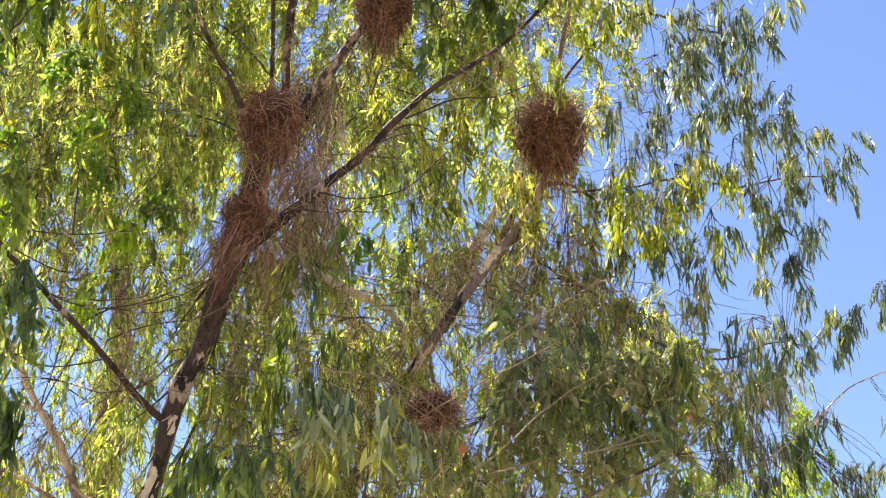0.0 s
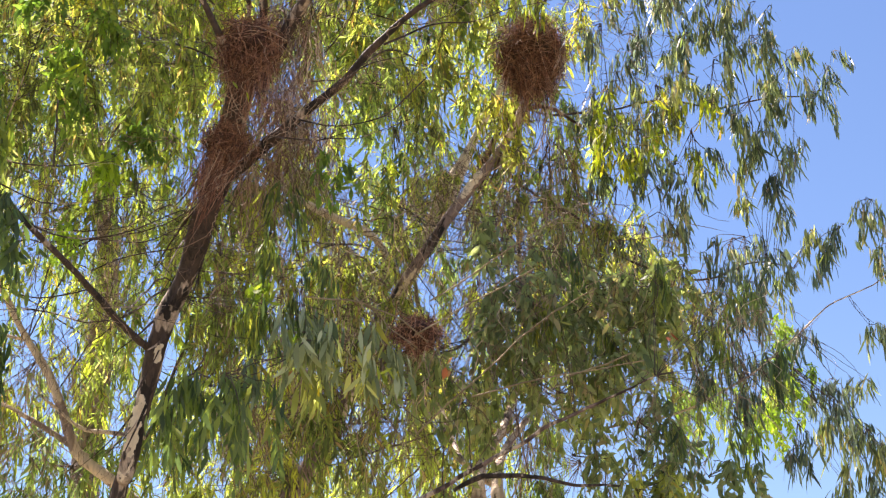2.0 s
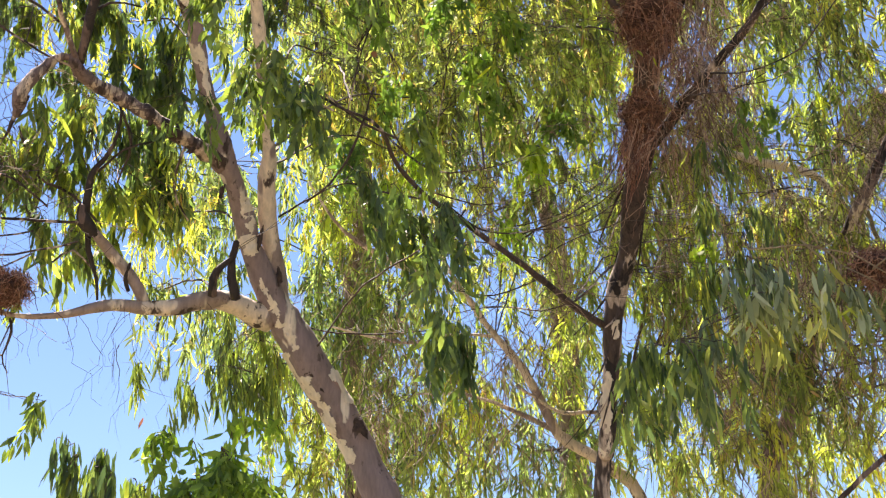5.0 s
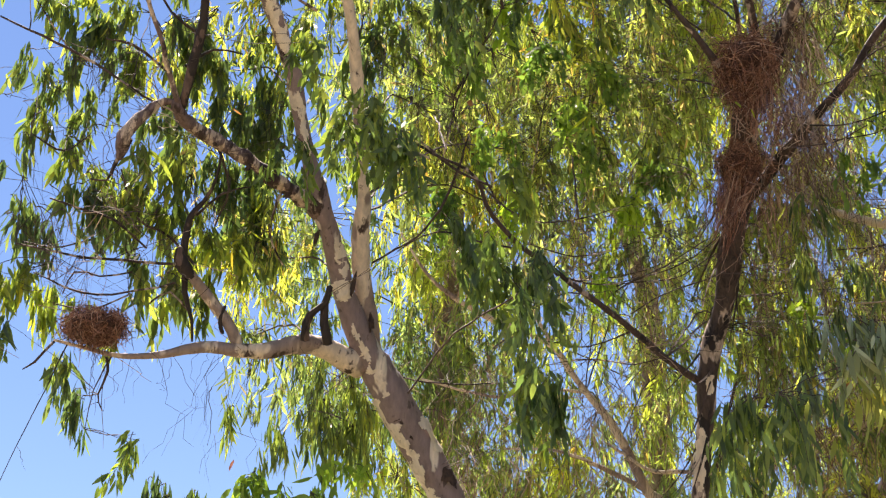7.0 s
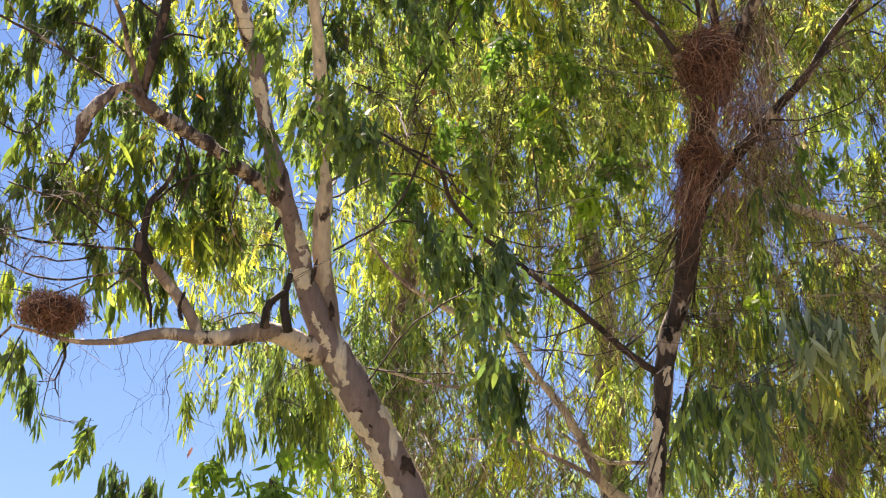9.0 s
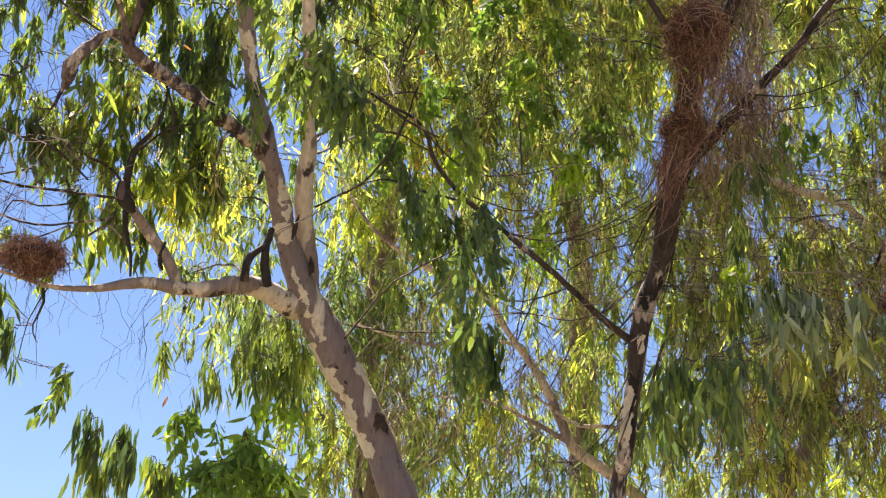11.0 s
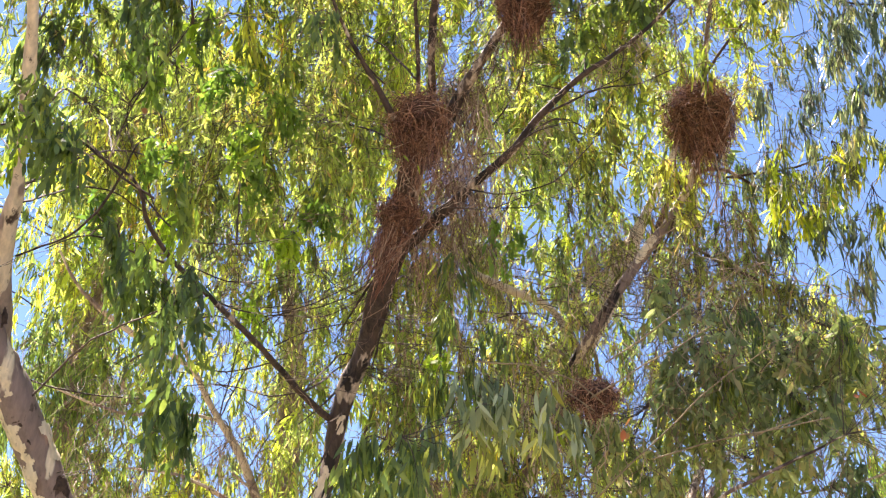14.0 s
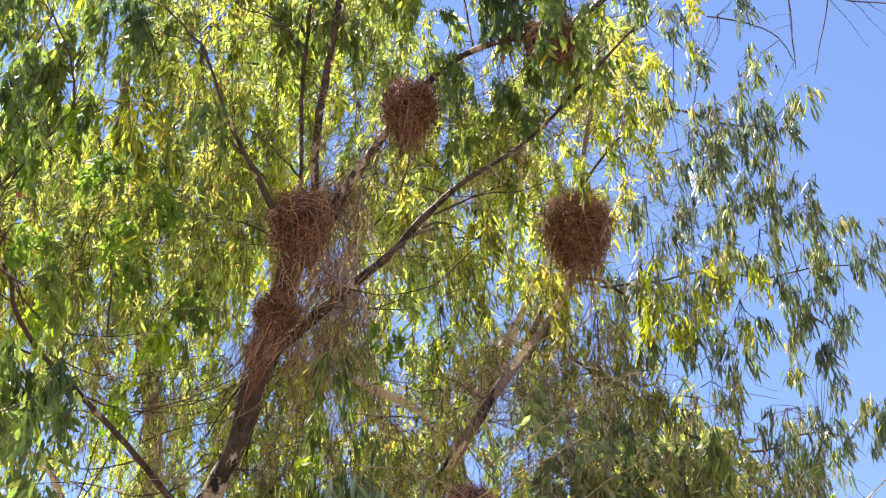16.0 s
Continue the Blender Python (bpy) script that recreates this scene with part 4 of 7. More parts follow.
limb(tree_b, 'branch', [(-0.42, 6.57, 5.33, 0.0165), (-0.41, 6.40, 5.61, 0.0148), (-0.41, 6.18, 5.93, 0.0132), (-0.43, 5.91, 6.29, 0.0115), (-0.40, 5.66, 6.59, 0.0099), (-0.36, 5.37, 6.89, 0.0082)])
limb(tree_b, 'branch', [(-0.44, 6.15, 5.42, 0.0255), (-0.52, 6.06, 5.55, 0.0207), (-0.62, 5.95, 5.70, 0.0159), (-0.73, 5.83, 5.85, 0.0127), (-0.82, 5.70, 6.00, 0.0096), (-0.94, 5.49, 6.23, 0.0080)])
limb(tree_b, 'limb', [(-0.25, 6.24, 5.59, 0.0387), (-0.14, 6.12, 5.77, 0.0339), (-0.03, 6.02, 5.91, 0.0274), (0.10, 5.94, 6.10, 0.0244), (0.23, 5.87, 6.26, 0.0229), (0.43, 5.73, 6.41, 0.0196), (0.68, 5.63, 6.49, 0.0180), (0.94, 5.57, 6.52, 0.0196), (1.15, 5.48, 6.58, 0.0164), (1.41, 5.28, 6.71, 0.0098)])
limb(tree_b, 'limb', [(-0.53, 6.54, 4.90, 0.0317), (-0.425, 6.517, 5.001, 0.0338), (-0.341, 6.466, 5.06, 0.0338), (-0.248, 6.386, 5.122, 0.0324), (-0.155, 6.327, 5.179, 0.0295), (-0.063, 6.265, 5.244, 0.0266), (0.046, 6.2, 5.31, 0.0245), (0.145, 6.134, 5.375, 0.0227), (0.224, 6.061, 5.454, 0.0216), (0.313, 5.985, 5.528, 0.0202), (0.50, 5.87, 5.67, 0.0158), (0.70, 5.78, 5.77, 0.0125), (0.91, 5.66, 5.90, 0.0102), (1.14, 5.46, 6.10, 0.0102), (1.38, 5.23, 6.29, 0.0045)])
limb(tree_b, 'limb', [(-0.82, 6.91, 4.01, 0.0197), (-0.87, 6.89, 4.05, 0.0221), (-0.92, 6.82, 4.07, 0.0207), (-1.06, 6.61, 4.16, 0.0192), (-1.24, 6.30, 4.28, 0.0165), (-1.42, 6.08, 4.42, 0.0152), (-1.57, 5.88, 4.52, 0.0139), (-1.68, 5.68, 4.62, 0.0116), (-1.71, 5.48, 4.74, 0.0094), (-1.83, 5.30, 4.78, 0.0071), (-2.02, 5.06, 4.84, 0.0060), (-2.17, 4.81, 4.93, 0.0040)])
limb(tree_b, 'twig', [(-1.62, 6.05, 4.60, 0.0064), (-1.84, 5.97, 4.63, 0.0055), (-2.06, 5.87, 4.68, 0.0046), (-2.28, 5.84, 4.59, 0.0028)], DARKBARK)
limb(tree_b, 'twig', [(-1.45, 6.17, 4.46, 0.0055), (-1.24, 6.24, 4.41, 0.0037), (-0.97, 6.27, 4.46, 0.0037), (-0.68, 6.24, 4.60, 0.0028)], DARKBARK)
limb(tree_b, 'twig', [(-1.82, 5.82, 4.93, 0.0055), (-1.62, 5.98, 4.74, 0.0046), (-1.33, 6.06, 4.74, 0.0037), (-1.04, 6.09, 4.79, 0.0019)], DARKBARK)
limb(tree_b, 'twig', [(-1.30, 6.26, 4.34, 0.0046), (-1.44, 6.21, 4.38, 0.0037), (-1.67, 6.20, 4.28, 0.0028), (-1.86, 6.21, 4.12, 0.0019)], DARKBARK)
limb(tree_b, 'twig', [(-1.98, 5.71, 5.02, 0.0046), (-1.86, 5.58, 5.29, 0.0037), (-1.69, 5.48, 5.51, 0.0046), (-1.54, 5.39, 5.69, 0.0028)], DARKBARK)
limb(tree_b, 'twig', [(-1.15, 6.36, 4.18, 0.0046), (-1.38, 6.34, 4.11, 0.0037), (-1.58, 6.28, 4.15, 0.0028)], DARKBARK)
limb(tree_b, 'twig', [(0.33, 5.81, 5.41, 0.0073), (0.59, 5.74, 5.50, 0.0055), (0.80, 5.71, 5.51, 0.0037), (1.00, 5.64, 5.57, 0.0028)], DARKBARK)
limb(tree_b, 'twig', [(-0.10, 6.04, 5.06, 0.0055), (0.11, 6.05, 5.04, 0.0037), (0.36, 6.01, 5.10, 0.0046), (0.57, 5.89, 5.27, 0.0037)], DARKBARK)
limb(tree_b, 'twig', [(-0.22, 6.09, 4.97, 0.0046), (-0.01, 6.10, 4.96, 0.0037), (0.18, 6.06, 5.02, 0.0028)], DARKBARK)
limb(tree_b, 'twig', [(0.11, 5.94, 5.23, 0.0046), (0.27, 5.87, 5.33, 0.0037), (0.45, 5.84, 5.36, 0.0028)], DARKBARK)
mass(tree_b, (-0.86, 6.30, 6.95), (0.54, 0.60, 0.58), 14, 'gum')
mass(tree_b, (-1.37, 6.11, 6.44), (0.52, 0.60, 0.62), 21, 'agum')
mass(tree_b, (-1.87, 6.16, 6.86), (0.54, 0.60, 0.54), 14, 'gum')
mass(tree_b, (-0.06, 5.95, 6.79), (0.38, 0.60, 0.41), 12, 'agum')
# darker leaf style here stands in for shade from the canopy overhead
mass(tree_b, (0.51, 6.65, 6.54), (0.43, 0.60, 0.43), 8, 'hang')
mass(tree_b, (0.80, 6.02, 6.64), (0.41, 0.60, 0.31), 12, 'agum')
mass(tree_b, (0.46, 6.03, 7.27), (0.90, 0.60, 0.43), 16, 'gum')
mass(tree_b, (-0.36, 5.96, 6.78), (0.28, 0.60, 0.41), 8, 'agum')
mass(tree_b, (-1.09, 6.69, 6.29), (0.40, 0.60, 0.54), 10, 'gum')
mass(tree_b, (-1.51, 6.67, 5.45), (0.45, 0.60, 0.41), 10, 'gum')
mass(tree_b, (-1.99, 6.68, 5.99), (0.47, 0.60, 0.54), 12, 'gum')
mass(tree_b, (-1.11, 6.88, 5.22), (0.38, 0.60, 0.41), 8, 'agum')
mass(tree_b, (-2.49, 6.75, 5.62), (0.43, 0.60, 0.40), 8, 'gum')
mass(tree_b, (0.63, 6.46, 6.04), (0.38, 0.60, 0.38), 10, 'gum')
mass(tree_b, (0.34, 7.15, 5.73), (0.36, 0.60, 0.29), 7, 'gum')
mass(tree_b, (0.05, 6.47, 6.05), (0.24, 0.60, 0.31), 7, 'gum')
mass(tree_b, (0.70, 7.06, 5.84), (0.22, 0.60, 0.25), 6, 'gum')
mass(tree_b, (-1.57, 5.66, 3.75), (0.15, 0.35, 0.25), 9, 'broad')
mass(tree_b, (-1.65, 5.36, 4.34), (0.16, 0.35, 0.11), 5, 'broad')
mass(tree_b, (-2.01, 4.99, 4.76), (0.16, 0.35, 0.11), 5, 'broad')
mass(tree_b, (-1.53, 5.68, 3.95), (0.15, 0.35, 0.22), 8, 'broad')
mass(tree_b, (-1.47, 5.47, 4.43), (0.16, 0.35, 0.11), 5, 'broad')
mass(tree_b, (-1.53, 4.71, 5.52), (0.25, 0.35, 0.19), 10, 'broad')
mass(tree_b, (-0.90, 4.95, 5.42), (0.16, 0.35, 0.14), 4, 'broad')
near_leaves(tree_b, (-1.54, 5.57, 3.71), (0.15, 0.25, 0.27), 70, 'broad')
near_leaves(tree_b, (-1.98, 4.91, 4.71), (0.19, 0.25, 0.16), 70, 'broad')
near_leaves(tree_b, (-1.44, 5.58, 3.99), (0.22, 0.25, 0.24), 90, 'broad')
limb(tree_b, 'twig', [(-1.34, 6.73, 4.55, 0.0049), (-1.21, 6.72, 4.63, 0.0049), (-0.95, 6.73, 4.69, 0.0039), (-0.71, 6.70, 4.81, 0.0039), (-0.54, 6.65, 4.95, 0.0020)], DARKBARK)
limb(tree_b, 'twig', [(-1.22, 6.79, 4.46, 0.0049), (-1.02, 6.78, 4.55, 0.0039), (-0.79, 6.79, 4.61, 0.0039), (-0.60, 6.78, 4.66, 0.0029)], DARKBARK)
limb(tree_b, 'twig', [(-1.67, 6.55, 4.79, 0.0059), (-1.52, 6.64, 4.67, 0.0039), (-1.33, 6.68, 4.66, 0.0039), (-1.04, 6.71, 4.70, 0.0029), (-0.81, 6.68, 4.84, 0.0020)], DARKBARK)
limb(tree_b, 'twig', [(-1.81, 6.43, 4.96, 0.0049), (-1.71, 6.39, 5.08, 0.0049), (-1.62, 6.28, 5.31, 0.0039), (-1.49, 6.11, 5.64, 0.0029)], DARKBARK)
limb(tree_b, 'twig', [(-1.58, 6.58, 4.76, 0.0049), (-1.72, 6.63, 4.58, 0.0039), (-1.79, 6.68, 4.43, 0.0039), (-1.78, 6.78, 4.18, 0.0020)], DARKBARK)
limb(tree_b, 'twig', [(-1.04, 6.91, 4.24, 0.0049), (-1.24, 6.89, 4.19, 0.0039), (-1.49, 6.83, 4.23, 0.0039), (-1.71, 6.78, 4.21, 0.0020)], DARKBARK)
limb(tree_b, 'twig', [(-1.86, 6.42, 5.03, 0.0059), (-1.95, 6.27, 5.26, 0.0049), (-2.05, 6.06, 5.54, 0.0039), (-1.90, 5.92, 5.81, 0.0039), (-1.80, 5.82, 5.99, 0.0029)], DARKBARK)
limb(tree_b, 'twig', [(-1.80, 6.44, 4.87, 0.0059), (-1.62, 6.53, 4.81, 0.0039), (-1.40, 6.60, 4.77, 0.0039), (-0.99, 6.63, 4.86, 0.0029)], DARKBARK)
limb(tree_b, 'twig', [(-1.43, 6.70, 4.55, 0.0049), (-1.24, 6.71, 4.61, 0.0039), (-0.95, 6.75, 4.63, 0.0039), (-0.66, 6.72, 4.76, 0.0020)], DARKBARK)
limb(tree_b, 'twig', [(0.02, 6.32, 5.66, 0.0049), (0.14, 6.23, 5.79, 0.0039), (0.20, 6.13, 5.93, 0.0039), (0.24, 6.01, 6.09, 0.0020)], DARKBARK)
limb(tree_b, 'twig', [(-0.16, 6.56, 5.26, 0.0049), (0.10, 6.57, 5.24, 0.0039), (0.30, 6.55, 5.27, 0.0029), (0.56, 6.48, 5.36, 0.0020)], DARKBARK)
limb(tree_b, 'twig', [(-0.60, 6.17, 5.84, 0.0059), (-0.74, 6.07, 5.96, 0.0049), (-0.87, 5.99, 6.05, 0.0039), (-1.06, 5.86, 6.18, 0.0020)], DARKBARK)
limb(tree_b, 'twig', [(0.28, 6.22, 5.87, 0.0049), (0.54, 6.23, 5.82, 0.0039), (0.76, 6.17, 5.87, 0.0029)], DARKBARK)
limb(tree_b, 'twig', [(-2.03, 6.03, 5.62, 0.0049), (-1.86, 5.95, 5.81, 0.0039), (-1.69, 5.89, 5.96, 0.0039), (-1.46, 5.86, 6.07, 0.0029)], DARKBARK)
limb(tree_b, 'twig', [(-2.66, 6.45, 4.21, 0.0039), (-2.43, 6.57, 4.13, 0.0049), (-2.14, 6.69, 4.10, 0.0039), (-1.79, 6.79, 4.12, 0.0029)], DARKBARK)
bark_plate(tree_b, 3.96, 4.09, -0.3, 0.3)
bark_plate(tree_b, 3.36, 3.82, -1.1, 0.0)
bark_strips(tree_b, 3.49, 5.04, 34)
near_leaves(tree_b, (0.85, 5.29, 6.10), (0.06, 0.15, 0.06), 3, 'lit_lemon')
near_leaves(tree_b, (-1.14, 5.69, 5.18), (0.09, 0.15, 0.09), 6, 'lit_lemon')
near_leaves(tree_b, (-0.94, 5.23, 5.86), (0.12, 0.15, 0.06), 6, 'lit_lemon')
near_leaves(tree_b, (-0.43, 5.93, 5.21), (0.09, 0.15, 0.06), 2, 'lit_lemon')
# twelve unseen clumps over the crown, added to keep sun off its top
mass(tree_b, (0.08, 5.60, 7.58), (0.46, 0.60, 0.29), 9, 'agum')
mass(tree_b, (0.94, 5.57, 7.52), (0.46, 0.60, 0.29), 9, 'agum')
mass(tree_b, (-0.79, 5.65, 7.76), (0.48, 0.60, 0.29), 9, 'agum')
mass(tree_b, (0.53, 6.00, 7.44), (0.48, 0.60, 0.29), 9, 'agum')
mass(tree_b, (-1.59, 5.57, 7.41), (0.46, 0.60, 0.29), 9, 'agum')
mass(tree_b, (1.12, 5.79, 6.99), (0.45, 0.60, 0.28), 9, 'agum')
mass(tree_b, (-1.34, 6.06, 7.70), (0.57, 0.60, 0.27), 10, 'gum')
mass(tree_b, (-0.27, 6.03, 7.86), (0.57, 0.60, 0.27), 10, 'gum')
mass(tree_b, (0.64, 5.97, 7.88), (0.57, 0.60, 0.27), 10, 'gum')
mass(tree_b, (1.31, 6.00, 7.74), (0.57, 0.60, 0.27), 8, 'gum')
mass(tree_b, (-1.85, 5.71, 7.90), (0.57, 0.60, 0.27), 10, 'gum')
mass(tree_b, (0.07, 5.67, 8.18), (0.57, 0.60, 0.27), 10, 'gum')
mass(tree_b, (0.65, 5.86, 6.85), (0.21, 0.40, 0.17), 5, 'agum')
mass(tree_b, (1.15, 6.09, 6.49), (0.24, 0.40, 0.21), 5, 'gum')
mass(tree_b, (1.48, 5.77, 6.77), (0.21, 0.40, 0.17), 5, 'agum')
# dark leaf colour again in place of overhead shade
mass(tree_b, (1.33, 6.23, 6.27), (0.21, 0.40, 0.21), 4, 'hang')
mass(tree_b, (0.92, 6.18, 6.43), (0.21, 0.40, 0.21), 5, 'agum')
mass(tree_b, (-0.36, 5.92, 6.83), (0.24, 0.40, 0.24), 5, 'agum')
mass(tree_b, (-0.83, 5.95, 6.74), (0.24, 0.40, 0.21), 4, 'gum')
mass(tree_b, (-1.49, 6.21, 6.15), (0.31, 0.40, 0.24), 6, 'gum')
mass(tree_b, (-0.83, 6.37, 6.10), (0.28, 0.40, 0.24), 4, 'gum')
mass(tree_b, (-1.02, 6.66, 5.68), (0.28, 0.40, 0.28), 4, 'gum')
mass(tree_b, (-2.20, 6.91, 5.00), (0.31, 0.40, 0.28), 4, 'tangle')
mass(tree_b, (-1.74, 7.16, 4.73), (0.31, 0.40, 0.28), 3, 'tangle')
mass(tree_b, (-2.13, 7.21, 4.36), (0.31, 0.40, 0.28), 5, 'tangle')
mass(tree_b, (-1.66, 7.43, 4.08), (0.31, 0.40, 0.28), 5, 'tangle')
mass(tree_b, (-1.34, 7.37, 4.45), (0.31, 0.40, 0.28), 5, 'tangle')
mass(tree_b, (-2.46, 7.20, 4.11), (0.31, 0.40, 0.28), 5, 'tangle')
mass(tree_b, (-2.02, 7.40, 3.90), (0.31, 0.40, 0.28), 5, 'tangle')
mass(tree_b, (-2.16, 6.61, 5.56), (0.31, 0.40, 0.28), 5, 'tangle')
mass(tree_b, (-1.60, 6.79, 5.54), (0.31, 0.40, 0.28), 3, 'tangle')
mass(tree_b, (-1.19, 7.18, 4.96), (0.31, 0.40, 0.28), 3, 'tangle')
mass(tree_b, (-1.19, 6.67, 5.87), (0.31, 0.40, 0.28), 5, 'tangle')
mass(tree_b, (-2.83, 7.01, 4.24), (0.31, 0.40, 0.28), 5, 'tangle')
drape(tree_b, (-0.15, 6.30, 5.86), (0.12, 0.10, 0.16), (0.15, 0.7), 330)
drape(tree_b, (-0.17, 6.48, 5.48), (0.12, 0.08, 0.18), (0.15, 0.7), 290)
drape(tree_b, (-0.28, 6.64, 5.12), (0.18, 0.08, 0.12), (0.15, 0.55), 240)
drape(tree_b, (-0.03, 6.55, 5.27), (0.14, 0.10, 0.12), (0.15, 0.5), 130)
drape(tree_b, (-0.36, 6.15, 5.36), (0.13, 0.05, 0.07), (0.1, 0.35), 60, (-0.08, 0.15), 0.09)
drape(tree_b, (-0.40, 6.26, 5.18), (0.12, 0.05, 0.08), (0.1, 0.3), 36, (-0.08, 0.15), 0.1)
drape(tree_b, (-0.35, 6.22, 5.40), (0.17, 0.07, 0.10), (0.1, 0.35), 80, (-0.1, 0.15), 0.14, (0.001, 0.0024), STICK)
drape(tree_b, (-0.40, 6.33, 5.16), (0.16, 0.08, 0.12), (0.1, 0.3), 40, (-0.1, 0.15), 0.14, (0.001, 0.0024), STICK)
drape(tree_b, (-0.22, 6.52, 5.36), (0.13, 0.06, 0.20), (0.1, 0.4), 120, (0.0, 0.1), 0.10, (0.001, 0.0024), STICK)
drape(tree_b, (-0.50, 6.33, 4.98), (0.10, 0.05, 0.06), (0.15, 0.45), 45, (-0.2, 0.2), 0.07)
drape(tree_b, (-0.60, 6.62, 4.75), (0.09, 0.04, 0.12), (0.15, 0.5), 36, (-0.28, 0.15), 0.05)
drape(tree_b, (-0.20, 6.13, 5.40), (0.08, 0.06, 0.10), (0.15, 0.45), 24)
mass(tree_b, (-2.09, 5.39, 5.57), (0.18, 0.20, 0.16), 3, 'fine')
mass(tree_b, (-1.99, 5.58, 5.35), (0.18, 0.20, 0.16), 3, 'fine')
mass(tree_b, (-2.20, 5.45, 5.42), (0.18, 0.20, 0.16), 3, 'fine')
mass(tree_b, (-1.81, 5.60, 5.58), (0.18, 0.20, 0.16), 3, 'fine')
mass(tree_b, (-2.02, 5.68, 5.17), (0.18, 0.20, 0.16), 3, 'fine')
mass(tree_b, (-2.19, 5.56, 5.82), (0.18, 0.20, 0.16), 4, 'agum')
mass(tree_b, (-1.94, 5.70, 5.75), (0.18, 0.20, 0.16), 4, 'agum')
mass(tree_b, (-2.31, 5.54, 5.60), (0.18, 0.20, 0.16), 3, 'agum')
mass(tree_b, (-0.57, 8.04, 5.58), (0.22, 0.30, 0.22), 5, 'far')
mass(tree_b, (-0.51, 8.18, 5.29), (0.22, 0.30, 0.22), 5, 'far')
mass(tree_b, (-0.73, 8.09, 5.44), (0.22, 0.30, 0.22), 4, 'far')
mass(tree_b, (-0.63, 8.29, 5.01), (0.22, 0.30, 0.22), 5, 'far')
mass(tree_b, (-0.81, 8.58, 4.78), (0.22, 0.30, 0.22), 4, 'far')
mass(tree_b, (-0.58, 8.63, 4.71), (0.22, 0.30, 0.22), 4, 'far')
drape(tree_b, (-0.29, 6.86, 4.84), (0.16, 0.10, 0.16), (0.15, 0.6), 34, wild=0.05)
drape(tree_b, (-0.17, 6.99, 4.53), (0.16, 0.10, 0.16), (0.15, 0.6), 34, wild=0.05)
drape(tree_b, (-0.44, 7.03, 4.41), (0.16, 0.10, 0.16), (0.15, 0.6), 26, wild=0.05)
drape(tree_b, (0.02, 6.86, 4.33), (0.16, 0.10, 0.16), (0.15, 0.6), 34, wild=0.05)
drape(tree_b, (0.13, 6.86, 4.82), (0.16, 0.10, 0.16), (0.15, 0.6), 34, wild=0.05)
drape(tree_b, (-0.12, 6.95, 4.10), (0.16, 0.10, 0.16), (0.15, 0.6), 34, wild=0.05)
drape(tree_b, (0.32, 6.95, 4.09), (0.16, 0.10, 0.16), (0.15, 0.6), 30, wild=0.05)
drape(tree_b, (0.55, 6.85, 4.80), (0.16, 0.10, 0.16), (0.15, 0.6), 30, wild=0.05)
drape(tree_b, (0.98, 6.84, 4.71), (0.16, 0.10, 0.16), (0.15, 0.6), 30, wild=0.05)
drape(tree_b, (1.11, 6.84, 4.16), (0.16, 0.10, 0.16), (0.15, 0.6), 30, wild=0.05)
drape(tree_b, (0.73, 6.73, 4.00), (0.16, 0.10, 0.16), (0.15, 0.6), 26, wild=0.05)

# ---- the drooping tree beside it ----
tree_c = tree((-0.66, 8.64, 0.0), 'leaning gum tree with flaking brown bark and drooping foliage', MOTTLED)
limb(tree_c, 'trunk', [(-0.66, 8.64, 0.0, 0.15), (-0.41, 8.59, 2.05, 0.10), (-0.16, 8.54, 3.41, 0.0614), (0.00, 8.47, 3.75, 0.0576), (0.20, 8.37, 4.11, 0.0518), (0.346, 8.160, 4.438, 0.0455), (0.514, 7.576, 4.648, 0.0377), (0.685, 7.256, 4.847, 0.0333), (0.838, 7.136, 5.061, 0.0333), (1.006, 7.106, 5.299, 0.0318), (1.144, 7.125, 5.499, 0.0288), (1.289, 7.099, 5.784, 0.0259), (1.373, 7.196, 6.148, 0.0229), (1.40, 7.05, 6.44, 0.0192), (1.41, 6.85, 6.71, 0.0153), (1.44, 6.67, 6.93, 0.0134), (1.48, 6.25, 7.40, 0.0077)], PALE)
bark_strips(tree_c, 4.0, 5.6, 22)
bark_plate(tree_c, 5.12, 5.35, -0.9, 0.0)
bark_plate(tree_c, 4.55, 4.80, -0.7, 0.3)
bark_plate(tree_c, 4.10, 4.40, -0.2, 0.9)
limb(tree_c, 'branch', [(1.05, 7.56, 5.50, 0.0244), (1.23, 7.34, 5.85, 0.0169), (1.48, 7.25, 5.92, 0.0131), (1.73, 7.27, 5.80, 0.0094)])
limb(tree_c, 'limb', [(0.62, 8.43, 5.09, 0.0241), (0.50, 8.69, 5.52, 0.0251), (0.38, 8.47, 5.53, 0.0287), (0.16, 8.26, 5.53, 0.0301), (-0.02, 8.22, 5.60, 0.0261), (-0.21, 8.18, 5.70, 0.0140), (-0.57, 8.15, 5.93, 0.0030)], PEELED)
limb(tree_c, 'branch', [(1.83, 7.69, 3.88, 0.0063), (2.27, 7.55, 3.95, 0.0070), (2.59, 7.40, 4.08, 0.0063), (2.75, 7.31, 4.18, 0.0056), (2.97, 7.16, 4.35, 0.0049), (3.12, 7.04, 4.49, 0.0042), (3.36, 6.89, 4.58, 0.0035), (3.56, 6.71, 4.74, 0.0028)], CREAM)
limb(tree_c, 'branch', [(1.56, 7.41, 5.96, 0.0095), (1.92, 7.32, 5.97, 0.0076), (2.24, 7.20, 6.00, 0.0076), (2.60, 7.13, 5.92, 0.0057), (2.90, 7.01, 5.93, 0.0057), (3.16, 6.90, 5.90, 0.0038)], TWIG)
